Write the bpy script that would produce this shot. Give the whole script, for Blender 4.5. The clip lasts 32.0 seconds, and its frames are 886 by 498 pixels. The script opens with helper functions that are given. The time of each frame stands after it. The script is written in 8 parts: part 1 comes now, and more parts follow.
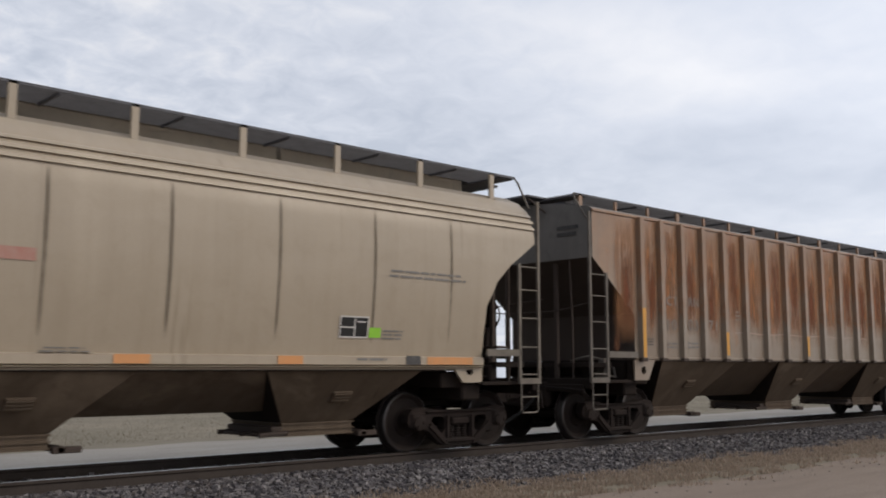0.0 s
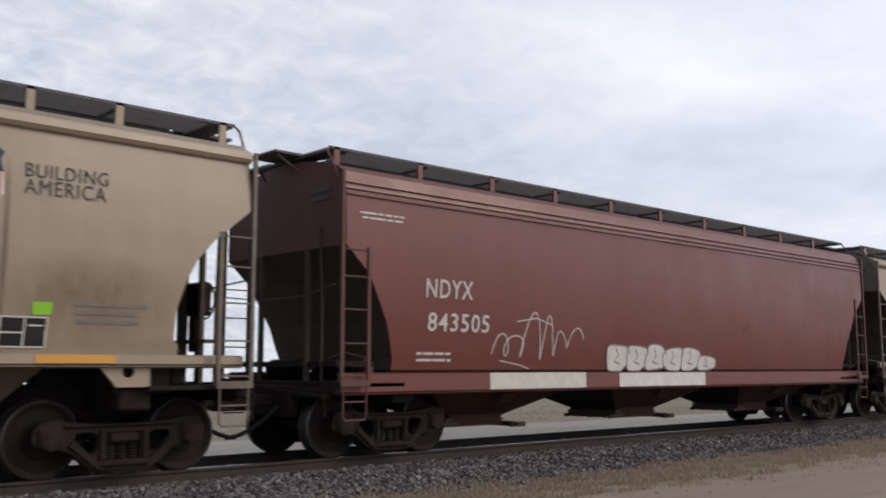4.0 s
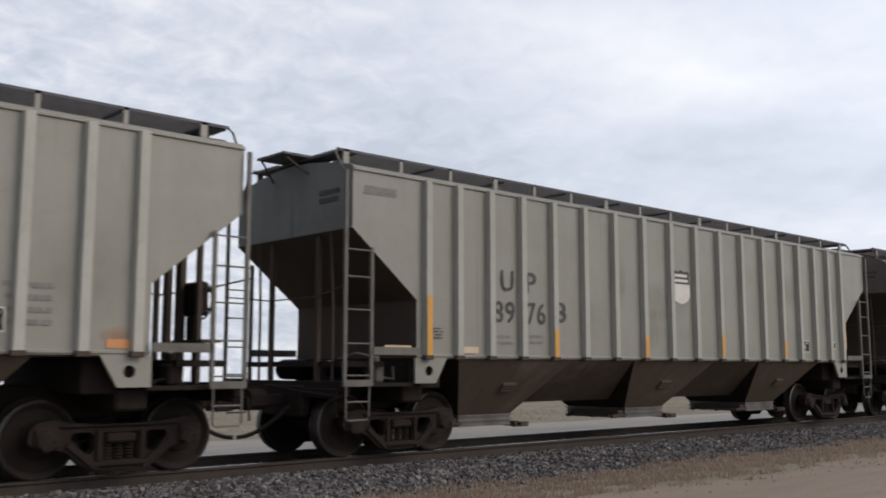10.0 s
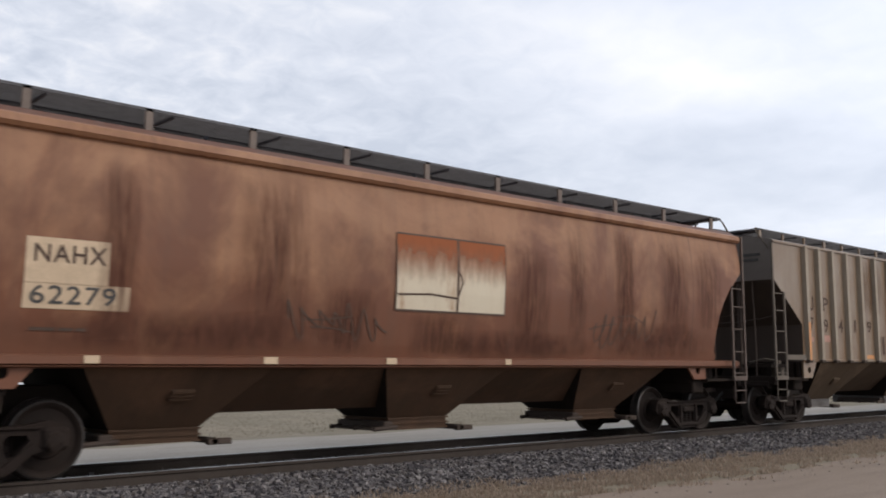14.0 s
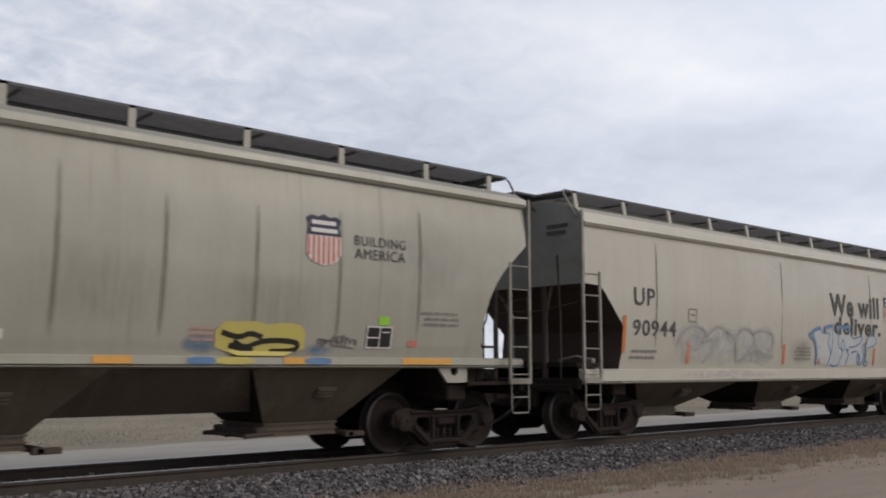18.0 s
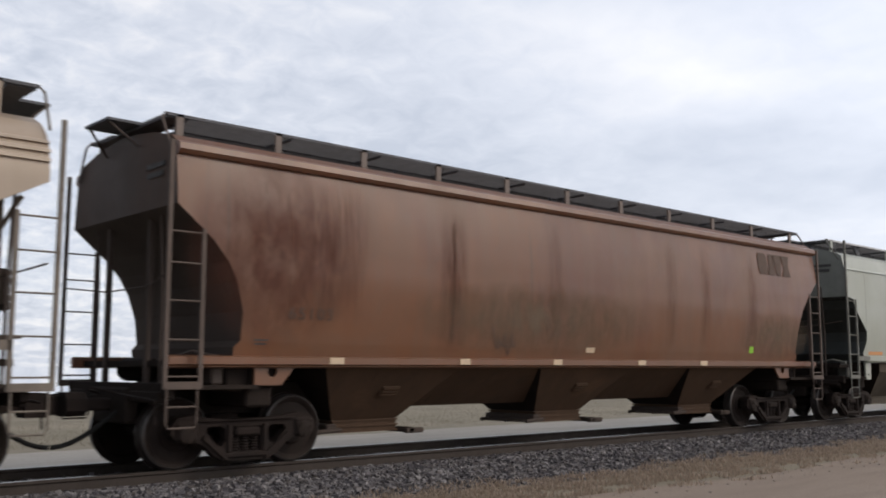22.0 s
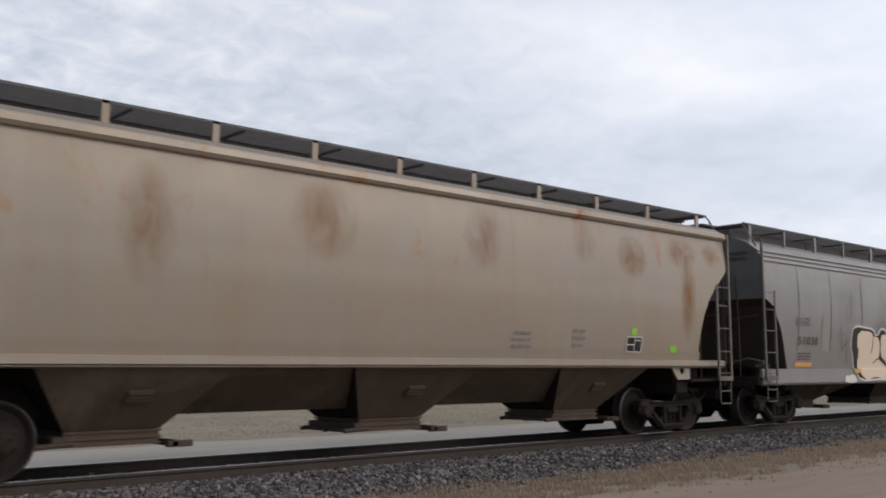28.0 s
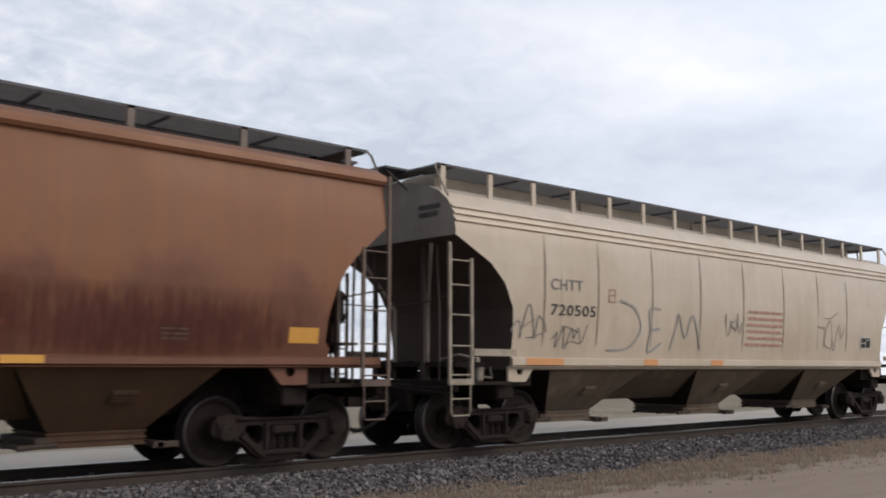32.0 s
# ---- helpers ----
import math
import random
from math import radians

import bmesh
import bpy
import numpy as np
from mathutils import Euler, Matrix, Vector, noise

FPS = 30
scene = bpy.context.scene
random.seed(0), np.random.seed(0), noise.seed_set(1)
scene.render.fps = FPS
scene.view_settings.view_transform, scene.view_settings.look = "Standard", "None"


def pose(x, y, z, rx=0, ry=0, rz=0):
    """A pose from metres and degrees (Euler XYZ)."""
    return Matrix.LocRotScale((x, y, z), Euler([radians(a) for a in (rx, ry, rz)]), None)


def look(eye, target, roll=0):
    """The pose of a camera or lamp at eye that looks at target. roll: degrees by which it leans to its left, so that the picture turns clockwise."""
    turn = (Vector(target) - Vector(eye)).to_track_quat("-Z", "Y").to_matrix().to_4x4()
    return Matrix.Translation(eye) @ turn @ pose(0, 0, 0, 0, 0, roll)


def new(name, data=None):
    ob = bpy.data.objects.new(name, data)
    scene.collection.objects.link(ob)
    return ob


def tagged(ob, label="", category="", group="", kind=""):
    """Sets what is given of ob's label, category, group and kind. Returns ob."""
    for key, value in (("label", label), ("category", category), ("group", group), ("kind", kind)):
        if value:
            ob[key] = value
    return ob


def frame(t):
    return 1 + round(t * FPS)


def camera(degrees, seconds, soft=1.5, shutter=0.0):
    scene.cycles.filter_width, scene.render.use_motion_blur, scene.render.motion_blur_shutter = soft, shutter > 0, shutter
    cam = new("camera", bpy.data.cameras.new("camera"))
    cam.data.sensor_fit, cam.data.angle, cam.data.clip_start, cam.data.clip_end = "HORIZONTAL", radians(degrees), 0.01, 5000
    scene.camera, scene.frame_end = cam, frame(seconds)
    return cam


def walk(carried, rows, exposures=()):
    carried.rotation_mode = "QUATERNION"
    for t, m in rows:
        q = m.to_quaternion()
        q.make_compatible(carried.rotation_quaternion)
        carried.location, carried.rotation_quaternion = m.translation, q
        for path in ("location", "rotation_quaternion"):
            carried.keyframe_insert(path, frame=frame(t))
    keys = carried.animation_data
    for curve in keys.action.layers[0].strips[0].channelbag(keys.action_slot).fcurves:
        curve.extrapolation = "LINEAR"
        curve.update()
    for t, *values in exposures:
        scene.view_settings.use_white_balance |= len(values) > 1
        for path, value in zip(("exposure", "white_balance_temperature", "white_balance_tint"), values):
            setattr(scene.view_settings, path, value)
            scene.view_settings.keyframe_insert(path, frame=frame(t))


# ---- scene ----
# ---- camera: it stands still beside the road, 12 m from the track ----
cam = camera(49.51, 32.0, soft=1.85, shutter=0.09)
EYE = Vector((0.0, -12.25, 1.28))
STAND = pose(EYE.x, EYE.y, EYE.z, 97.075, 0.0, 47.447 - 90.0)
walk(cam, [(0.0, STAND), (32.0, STAND)], exposures=[(0.0, -0.18), (1.0, -0.08), (3.0, -0.09), (6.0, -0.12), (7.0, -0.17), (9.0, -0.15), (11.0, -0.04), (12.0, 0.00), (13.0, -0.13), (14.0, 0.00), (15.0, -0.07), (18.0, -0.20), (19.0, -0.27), (20.0, -0.20), (21.0, -0.12), (22.0, -0.05), (23.0, -0.02), (24.0, -0.22), (25.0, 0.02), (26.0, -0.04), (28.5, -0.12), (29.0, -0.08), (30.0, -0.12), (31.0, -0.14), (32.0, -0.04)])

# ---- light: bright overcast sky, thin cloud over the sun to the right of the camera ----
SUN_AZ, SUN_EL = -50.0, 34.0          # degrees from +X towards +Y, and above the horizon


def sky_world():
    w = bpy.data.worlds.new("overcast_sky")
    scene.world = w
    w.use_nodes = True
    nt = w.node_tree
    nt.nodes.clear()
    N, L = nt.nodes.new, nt.links.new
    out, bg = N("ShaderNodeOutputWorld"), N("ShaderNodeBackground")
    sky = N("ShaderNodeTexSky")
    sky.sky_type, sky.sun_disc = "NISHITA", False
    sky.sun_elevation, sky.sun_rotation = radians(SUN_EL), radians(90 - SUN_AZ)
    sky.air_density, sky.dust_density = 1.0, 2.0
    dim = N("ShaderNodeMix"); dim.data_type = "RGBA"; dim.blend_type = "MULTIPLY"
    dim.inputs["Factor"].default_value = 1.0
    dim.inputs[7].default_value = (0.10, 0.10, 0.10, 1)
    L(sky.outputs["Color"], dim.inputs[6])
    co = N("ShaderNodeTexCoord")
    # the cloud deck: direction flattened on a plane, so that the ripples close up towards the horizon
    sep = N("ShaderNodeSeparateXYZ"); L(co.outputs["Generated"], sep.inputs[0])
    zz = N("ShaderNodeMath"); zz.operation = "MAXIMUM"; zz.inputs[1].default_value = 0.0
    L(sep.outputs["Z"], zz.inputs[0])
    za = N("ShaderNodeMath"); za.operation = "ADD"; za.inputs[1].default_value = 0.07
    L(zz.outputs[0], za.inputs[0])
    dx = N("ShaderNodeMath"); dx.operation = "DIVIDE"
    dy = N("ShaderNodeMath"); dy.operation = "DIVIDE"
    L(sep.outputs["X"], dx.inputs[0]); L(za.outputs[0], dx.inputs[1])
    L(sep.outputs["Y"], dy.inputs[0]); L(za.outputs[0], dy.inputs[1])
    deck = N("ShaderNodeCombineXYZ")
    L(dx.outputs[0], deck.inputs[0]); L(dy.outputs[0], deck.inputs[1])

    # the small puffs lie on a deck that closes up less
    zs = N("ShaderNodeMath"); zs.operation = "ADD"; zs.inputs[1].default_value = 0.26
    L(zz.outputs[0], zs.inputs[0])
    near = N("ShaderNodeVectorMath"); near.operation = "DIVIDE"
    both3 = N("ShaderNodeCombineXYZ")
    for i in range(3):
        L(zs.outputs[0], both3.inputs[i])
    L(co.outputs["Generated"], near.inputs[0]); L(both3.outputs[0], near.inputs[1])

    def noise_tex(scale, detail, rough, dist=0.0, src=None):
        n = N("ShaderNodeTexNoise")
        n.inputs["Scale"].default_value, n.inputs["Detail"].default_value = scale, detail
        n.inputs["Roughness"].default_value, n.inputs["Distortion"].default_value = rough, dist
        L((src or deck).outputs[0], n.inputs["Vector"])
        return n
    big, small = noise_tex(0.5, 4, 0.5, 0.3), noise_tex(13.0, 4, 0.55, 0.4, near)
    az, el = radians(SUN_AZ), radians(SUN_EL)
    dot = N("ShaderNodeVectorMath"); dot.operation = "DOT_PRODUCT"
    dot.inputs[1].default_value = (math.cos(az) * math.cos(el), math.sin(az) * math.cos(el), math.sin(el))
    L(co.outputs["Generated"], dot.inputs[0])
    # small puffs away from the sun, smooth cloud towards it
    puff = N("ShaderNodeMapRange")
    puff.inputs["From Min"].default_value, puff.inputs["From Max"].default_value = -0.30, 0.22
    puff.inputs["To Min"].default_value, puff.inputs["To Max"].default_value = 0.66, 0.10
    L(dot.outputs["Value"], puff.inputs["Value"])
    mixn = N("ShaderNodeMix"); mixn.data_type = "FLOAT"
    L(puff.outputs[0], mixn.inputs[0])
    L(big.outputs["Fac"], mixn.inputs[2]); L(small.outputs["Fac"], mixn.inputs[3])
    ramp = N("ShaderNodeValToRGB")
    e = ramp.color_ramp.elements
    e[0].position, e[0].color = 0.37, CLOUD_LOW
    e[1].position, e[1].color = 0.64, CLOUD_HIGH
    m = ramp.color_ramp.elements.new(0.5); m.color = CLOUD_MID
    L(mixn.outputs[0], ramp.inputs["Fac"])
    # the veiled sun brightens the deck round its direction
    glow = N("ShaderNodeMapRange")
    glow.inputs["From Min"].default_value, glow.inputs["From Max"].default_value = -0.2, 1.0
    glow.inputs["To Min"].default_value, glow.inputs["To Max"].default_value = 1.0, 1.38
    glow.interpolation_type = "SMOOTHSTEP"
    L(dot.outputs["Value"], glow.inputs["Value"])
    # an overcast deck is brightest overhead
    high = N("ShaderNodeMapRange"); high.interpolation_type = "SMOOTHSTEP"
    high.inputs["From Min"].default_value, high.inputs["From Max"].default_value = 0.28, 0.95
    high.inputs["To Min"].default_value, high.inputs["To Max"].default_value = 1.0, ZENITH
    L(sep.outputs["Z"], high.inputs["Value"])
    # the unseen western sky is dimmed, added to keep the cars' ends dark
    away = N("ShaderNodeMapRange"); away.interpolation_type = "SMOOTHSTEP"
    away.inputs["From Min"].default_value, away.inputs["From Max"].default_value = -0.9, 0.1
    away.inputs["To Min"].default_value, away.inputs["To Max"].default_value = 0.48, 1.0
    L(sep.outputs["X"], away.inputs["Value"])
    pair = N("ShaderNodeMath"); pair.operation = "MULTIPLY"
    L(glow.outputs[0], pair.inputs[0]); L(away.outputs[0], pair.inputs[1])
    both = N("ShaderNodeMath"); both.operation = "MULTIPLY"
    L(pair.outputs[0], both.inputs[0]); L(high.outputs[0], both.inputs[1])
    lit = N("ShaderNodeVectorMath"); lit.operation = "SCALE"
    L(ramp.outputs["Color"], lit.inputs[0]); L(both.outputs[0], lit.inputs["Scale"])
    cover = N("ShaderNodeMix"); cover.data_type = "RGBA"; cover.inputs["Factor"].default_value = 0.88
    L(dim.outputs[2], cover.inputs[6]); L(lit.outputs[0], cover.inputs[7])
    L(cover.outputs[2], bg.inputs["Color"])
    bg.inputs["Strength"].default_value = 1.0
    L(bg.outputs[0], out.inputs["Surface"])


CLOUD_LOW, CLOUD_MID, CLOUD_HIGH = (0.66, 0.71, 0.82, 1), (0.81, 0.85, 0.95, 1), (1.02, 1.025, 1.07, 1)
ZENITH = 0.85
sky_world()
sun = new("sun", bpy.data.lights.new("sun", "SUN"))
sun.data.energy, sun.data.angle, sun.data.color = 1.38, radians(30), (1.0, 0.865, 0.71)
sun.matrix_world = look((math.cos(radians(SUN_AZ)) * 50, math.sin(radians(SUN_AZ)) * 50, math.tan(radians(SUN_EL)) * 50), (0, 0, 0))


# ---- materials ----
MATS = {}


def blend(nt, fac, a, b, mode="MIX"):
    m = nt.nodes.new("ShaderNodeMix")
    m.data_type, m.blend_type = "RGBA", mode
    for v, i in ((fac, 0), (a, 6), (b, 7)):
        if isinstance(v, (int, float)):
            m.inputs[i].default_value = v
        elif isinstance(v, tuple):
            m.inputs[i].default_value = (*v[:3], 1)
        else:
            nt.links.new(v, m.inputs[i])
    return m.outputs[2]


def ramp01(nt, value, lo, hi):
    r = nt.nodes.new("ShaderNodeMapRange")
    r.inputs["From Min"].default_value, r.inputs["From Max"].default_value = lo, hi
    nt.links.new(value, r.inputs["Value"])
    return r.outputs[0]


def times(nt, a, b):
    m = nt.nodes.new("ShaderNodeMath")
    m.operation = "MULTIPLY"
    for i, v in enumerate((a, b)):
        if isinstance(v, (int, float)):
            m.inputs[i].default_value = v
        else:
            nt.links.new(v, m.inputs[i])
    return m.outputs[0]


def grain(nt, scale=(1, 1, 1), size=1.0, detail=4.0, rough=0.55, shift=0.0, src="Object", dist=0.0):
    co = nt.nodes.new("ShaderNodeTexCoord")
    mp = nt.nodes.new("ShaderNodeMapping")
    mp.inputs["Scale"].default_value, mp.inputs["Location"].default_value = scale, (shift, shift * 0.7, shift * 0.3)
    nt.links.new(co.outputs[src], mp.inputs["Vector"])
    n = nt.nodes.new("ShaderNodeTexNoise")
    n.inputs["Scale"].default_value, n.inputs["Detail"].default_value = size, detail
    n.inputs["Roughness"].default_value, n.inputs["Distortion"].default_value = rough, dist
    nt.links.new(mp.outputs[0], n.inputs["Vector"])
    return n.outputs["Fac"]


def start(name, roughness, metallic=0.0):
    m = bpy.data.materials.new(name)
    m.use_nodes = True
    b = m.node_tree.nodes["Principled BSDF"]
    b.inputs["Roughness"].default_value, b.inputs["Metallic"].default_value = roughness, metallic
    MATS[name] = m
    return m, m.node_tree, b


def bump(nt, b, height, strength, distance, under=None):
    u = nt.nodes.new("ShaderNodeBump")
    u.inputs["Strength"].default_value, u.inputs["Distance"].default_value = strength, distance
    nt.links.new(height, u.inputs["Height"])
    if under:
        nt.links.new(under, u.inputs["Normal"])
    nt.links.new(u.outputs[0], b.inputs["Normal"])
    return u.outputs[0]


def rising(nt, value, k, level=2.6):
    """Adds to a value with height, so that a tone or rust gathers high (k > 0) or low on a wall."""
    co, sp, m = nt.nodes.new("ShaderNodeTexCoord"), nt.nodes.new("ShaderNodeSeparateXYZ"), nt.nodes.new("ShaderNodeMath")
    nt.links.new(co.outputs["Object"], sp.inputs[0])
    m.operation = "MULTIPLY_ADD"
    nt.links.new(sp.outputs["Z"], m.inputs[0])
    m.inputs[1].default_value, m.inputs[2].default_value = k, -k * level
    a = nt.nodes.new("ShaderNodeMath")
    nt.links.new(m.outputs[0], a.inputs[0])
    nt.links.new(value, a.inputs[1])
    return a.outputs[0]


def paint(name, base, dirt=(0.10, 0.08, 0.06), streak=0.35, blotch=0.25, rust=0.0, rust_col=(0.19, 0.075, 0.037), seed=0.0,
          roughness=0.5, rust_size=0.8, rust_long=3.4, rise=0.0, tone=None, dents=0.5, gloss=0.32):
    """Weathered car paint: dirt and pale washes that run down, broad blotches, a second tone and patches of rust."""
    if name in MATS:
        return MATS[name]
    m, nt, b = start(name, roughness)
    runs = grain(nt, (2.4, 1, 0.09), 1.7, 5, 0.6, seed)
    pale = grain(nt, (1.9, 1, 0.07), 1.5, 4, 0.55, seed + 19)
    fine = grain(nt, (11, 3, 0.35), 1.0, 4, 0.6, seed + 3)
    drip = grain(nt, (8, 2, 0.22), 1.0, 3, 0.5, seed + 5)
    wide = grain(nt, (0.5, 0.5, 0.9), 1.3, 5, 0.6, seed + 7, dist=0.6)
    speck = grain(nt, (1, 1, 1), 38.0, 3, 0.6, seed)
    wave = grain(nt, (1, 1, 0.5), 1.1, 2, 0.4, seed + 23)
    c = base
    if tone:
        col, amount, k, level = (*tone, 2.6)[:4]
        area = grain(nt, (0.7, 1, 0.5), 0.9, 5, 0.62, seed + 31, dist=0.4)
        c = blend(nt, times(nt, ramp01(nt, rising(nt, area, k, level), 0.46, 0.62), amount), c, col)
    c = blend(nt, times(nt, ramp01(nt, pale, 0.5, 0.75), 0.32 * streak), c, tuple(min(0.75, 1.4 * v + 0.02) for v in base))
    # sheets weather each at their own rate
    cloud = grain(nt, (0.32, 0.5, 0.55), 1.0, 3, 0.5, seed + 41, dist=0.8)
    c = blend(nt, times(nt, ramp01(nt, cloud, 0.40, 0.66), 0.6 * blotch), c, tuple(0.62 * x + 0.30 * y for x, y in zip(base, dirt)))
    smear = grain(nt, (1.3, 1, 0.8), 2.6, 6, 0.66, seed + 53, dist=1.1)
    c = blend(nt, times(nt, ramp01(nt, smear, 0.52, 0.72), 0.55 * blotch), c, dirt)
    c = blend(nt, times(nt, ramp01(nt, runs, 0.46, 0.74), 0.55 * streak), c, dirt)
    c = blend(nt, times(nt, ramp01(nt, fine, 0.48, 0.78), streak * 0.16), c, dirt)
    c = blend(nt, times(nt, ramp01(nt, drip, 0.66, 0.76), streak), c, tuple(0.7 * v for v in dirt))
    c = blend(nt, times(nt, ramp01(nt, wide, 0.42, 0.70), blotch), c, tuple(0.5 * x + 0.5 * y for x, y in zip(base, dirt)))
    if rust:
        patch = rising(nt, grain(nt, (1.7, 1, 1.7 / rust_long), rust_size, 6, 0.68, seed + 11, dist=0.25), rise)
        lo = 0.67 - 0.30 * rust
        c = blend(nt, times(nt, ramp01(nt, patch, lo - 0.03, lo + 0.09), 0.85), c, (0.30, 0.135, 0.055))
        c = blend(nt, times(nt, ramp01(nt, patch, lo + 0.06, lo + 0.15), 0.85), c, rust_col)
    c = blend(nt, times(nt, ramp01(nt, speck, 0.48, 0.8), 0.14), c, dirt)
    nt.links.new(c, b.inputs["Base Color"])
    rough = ramp01(nt, wide, 0.2, 0.8)
    rr = nt.nodes.new("ShaderNodeMapRange")
    rr.inputs["To Min"].default_value, rr.inputs["To Max"].default_value = roughness - 0.1, roughness + 0.18
    nt.links.new(rough, rr.inputs["Value"])
    nt.links.new(rr.outputs[0], b.inputs["Roughness"])
    b.inputs["Specular IOR Level"].default_value = gloss
    low = bump(nt, b, wave, dents, 0.06)
    bump(nt, b, speck, 0.12, 0.008, low)
    return m


def plain(name, base, roughness=0.6, metallic=0.0, var=0.3, size=3.0, other=None, strength=0.3, distance=0.01, fine=40.0, gloss=0.2):
    if name in MATS:
        return MATS[name]
    m, nt, b = start(name, roughness, metallic)
    other = other or tuple(0.45 * x for x in base)
    a, f = grain(nt, (1, 1, 1), size, 5), grain(nt, (1, 1, 1), fine, 3)
    c = blend(nt, times(nt, ramp01(nt, a, 0.35, 0.75), var), base, other)
    c = blend(nt, times(nt, ramp01(nt, f, 0.4, 0.8), var * 0.6), c, other)
    nt.links.new(c, b.inputs["Base Color"])
    b.inputs["Specular IOR Level"].default_value = gloss
    bump(nt, b, f, strength, distance)
    return m


def soft(name, col, amount, shape="blob", size=2.6):
    """A stain with ragged, fading edges: bare where it has worn off."""
    if name in MATS:
        return MATS[name]
    m, nt, b = start(name, 0.8)
    b.inputs["Base Color"].default_value = (*col, 1)
    b.inputs["Specular IOR Level"].default_value = 0.15

    def calc(op, *args):
        n = nt.nodes.new("ShaderNodeMath")
        n.operation = op
        for k, v in enumerate(args):
            if isinstance(v, (int, float)):
                n.inputs[k].default_value = v
            else:
                nt.links.new(v, n.inputs[k])
        return n.outputs[0]
    co, sp = nt.nodes.new("ShaderNodeTexCoord"), nt.nodes.new("ShaderNodeSeparateXYZ")
    nt.links.new(co.outputs["Generated"], sp.inputs[0])
    cx = calc("ABSOLUTE", calc("MULTIPLY_ADD", sp.outputs["X"], 2.0, -1.0))
    cz = calc("ABSOLUTE", calc("MULTIPLY_ADD", sp.outputs["Z"], 2.0, -1.0))
    stretch = {"blob": (1.5, 1, 0.8), "streak": (4.5, 1, 0.5), "seam": (1, 1, 0.6), "fade": (5.0, 1, 1.0)}[shape]
    n = grain(nt, stretch, size, 5, 0.65, dist=0.4)
    if shape == "blob":
        d = calc("SQRT", calc("ADD", calc("MULTIPLY", cx, cx), calc("MULTIPLY", cz, cz)))
        body = calc("MAXIMUM", calc("SUBTRACT", 1.0, d), 0.0)
        v = calc("MULTIPLY", calc("POWER", body, 0.8), calc("MINIMUM", calc("MAXIMUM", calc("MULTIPLY_ADD", n, 3.4, -0.9), 0.0), 1.6))
    elif shape == "streak":
        body = calc("MULTIPLY", calc("SUBTRACT", 1.0, calc("MULTIPLY", cx, cx)), calc("SUBTRACT", 1.0, calc("POWER", cz, 3.0)))
        v = calc("MULTIPLY", body, calc("MINIMUM", calc("MAXIMUM", calc("MULTIPLY_ADD", n, 3.2, -1.0), 0.0), 1.0))
    elif shape == "seam":
        body = calc("MULTIPLY", calc("SUBTRACT", 1.0, cx), calc("SUBTRACT", 1.0, calc("POWER", cz, 5.0)))
        v = calc("MULTIPLY", calc("MULTIPLY", body, 1.4), calc("MINIMUM", calc("MAXIMUM", calc("MULTIPLY_ADD", n, 3.6, -1.0), 0.15), 1.0))
    else:
        v = calc("MULTIPLY_ADD", calc("SUBTRACT", n, 0.5), 0.9, calc("MULTIPLY_ADD", sp.outputs["Z"], 1.5, -0.35))
    fac = calc("MULTIPLY", calc("MINIMUM", calc("MAXIMUM", v, 0.0), 1.0), amount)
    clear, mx = nt.nodes.new("ShaderNodeBsdfTransparent"), nt.nodes.new("ShaderNodeMixShader")
    nt.links.new(fac, mx.inputs[0])
    nt.links.new(clear.outputs[0], mx.inputs[1])
    nt.links.new(b.outputs[0], mx.inputs[2])
    nt.links.new(mx.outputs[0], nt.nodes["Material Output"].inputs["Surface"])
    return m


def per_piece(name, cols, roughness=0.9, island=True, thin=False):
    """Stones or blades: every piece its own tone."""
    m, nt, b = start(name, roughness)
    src = nt.nodes.new("ShaderNodeNewGeometry").outputs["Random Per Island"] if island else nt.nodes.new("ShaderNodeObjectInfo").outputs["Random"]
    r = nt.nodes.new("ShaderNodeValToRGB")
    el = r.color_ramp.elements
    el[0].color, el[1].color = (*cols[0], 1), (*cols[-1], 1)
    for i, cc in enumerate(cols[1:-1]):
        el.new((i + 1) / (len(cols) - 1)).color = (*cc, 1)
    nt.links.new(src, r.inputs["Fac"])
    nt.links.new(r.outputs["Color"], b.inputs["Base Color"])
    b.inputs["Specular IOR Level"].default_value = 0.2
    if thin:
        # dry blades let light through
        tr, mx = nt.nodes.new("ShaderNodeBsdfTranslucent"), nt.nodes.new("ShaderNodeMixShader")
        nt.links.new(r.outputs["Color"], tr.inputs["Color"])
        mx.inputs[0].default_value = 0.5
        nt.links.new(b.outputs[0], mx.inputs[1])
        nt.links.new(tr.outputs[0], mx.inputs[2])
        nt.links.new(mx.outputs[0], nt.nodes["Material Output"].inputs["Surface"])
    return m


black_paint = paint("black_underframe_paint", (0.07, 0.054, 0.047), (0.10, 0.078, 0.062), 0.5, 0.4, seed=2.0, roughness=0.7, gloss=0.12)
# caked dirt of the underframe, and the painted shade on the bay slopes
grime_shade = plain("caked_grime_and_shade", (0.021, 0.0165, 0.0145), 0.9, 0.0, 0.6, 3.0, (0.038, 0.028, 0.023), gloss=0.1)
truck_iron = plain("grimy_cast_iron", (0.015, 0.011, 0.0098), 0.85, 0.0, 0.6, 4.0, (0.032, 0.021, 0.017))
wheel_steel = plain("brown_wheel_steel", (0.016, 0.0112, 0.0095), 0.75, 0.0, 0.5, 6.0, (0.03, 0.019, 0.0145))
tread_steel = plain("worn_tread_steel", (0.11, 0.10, 0.095), 0.4, 0.7, 0.5, 8.0)
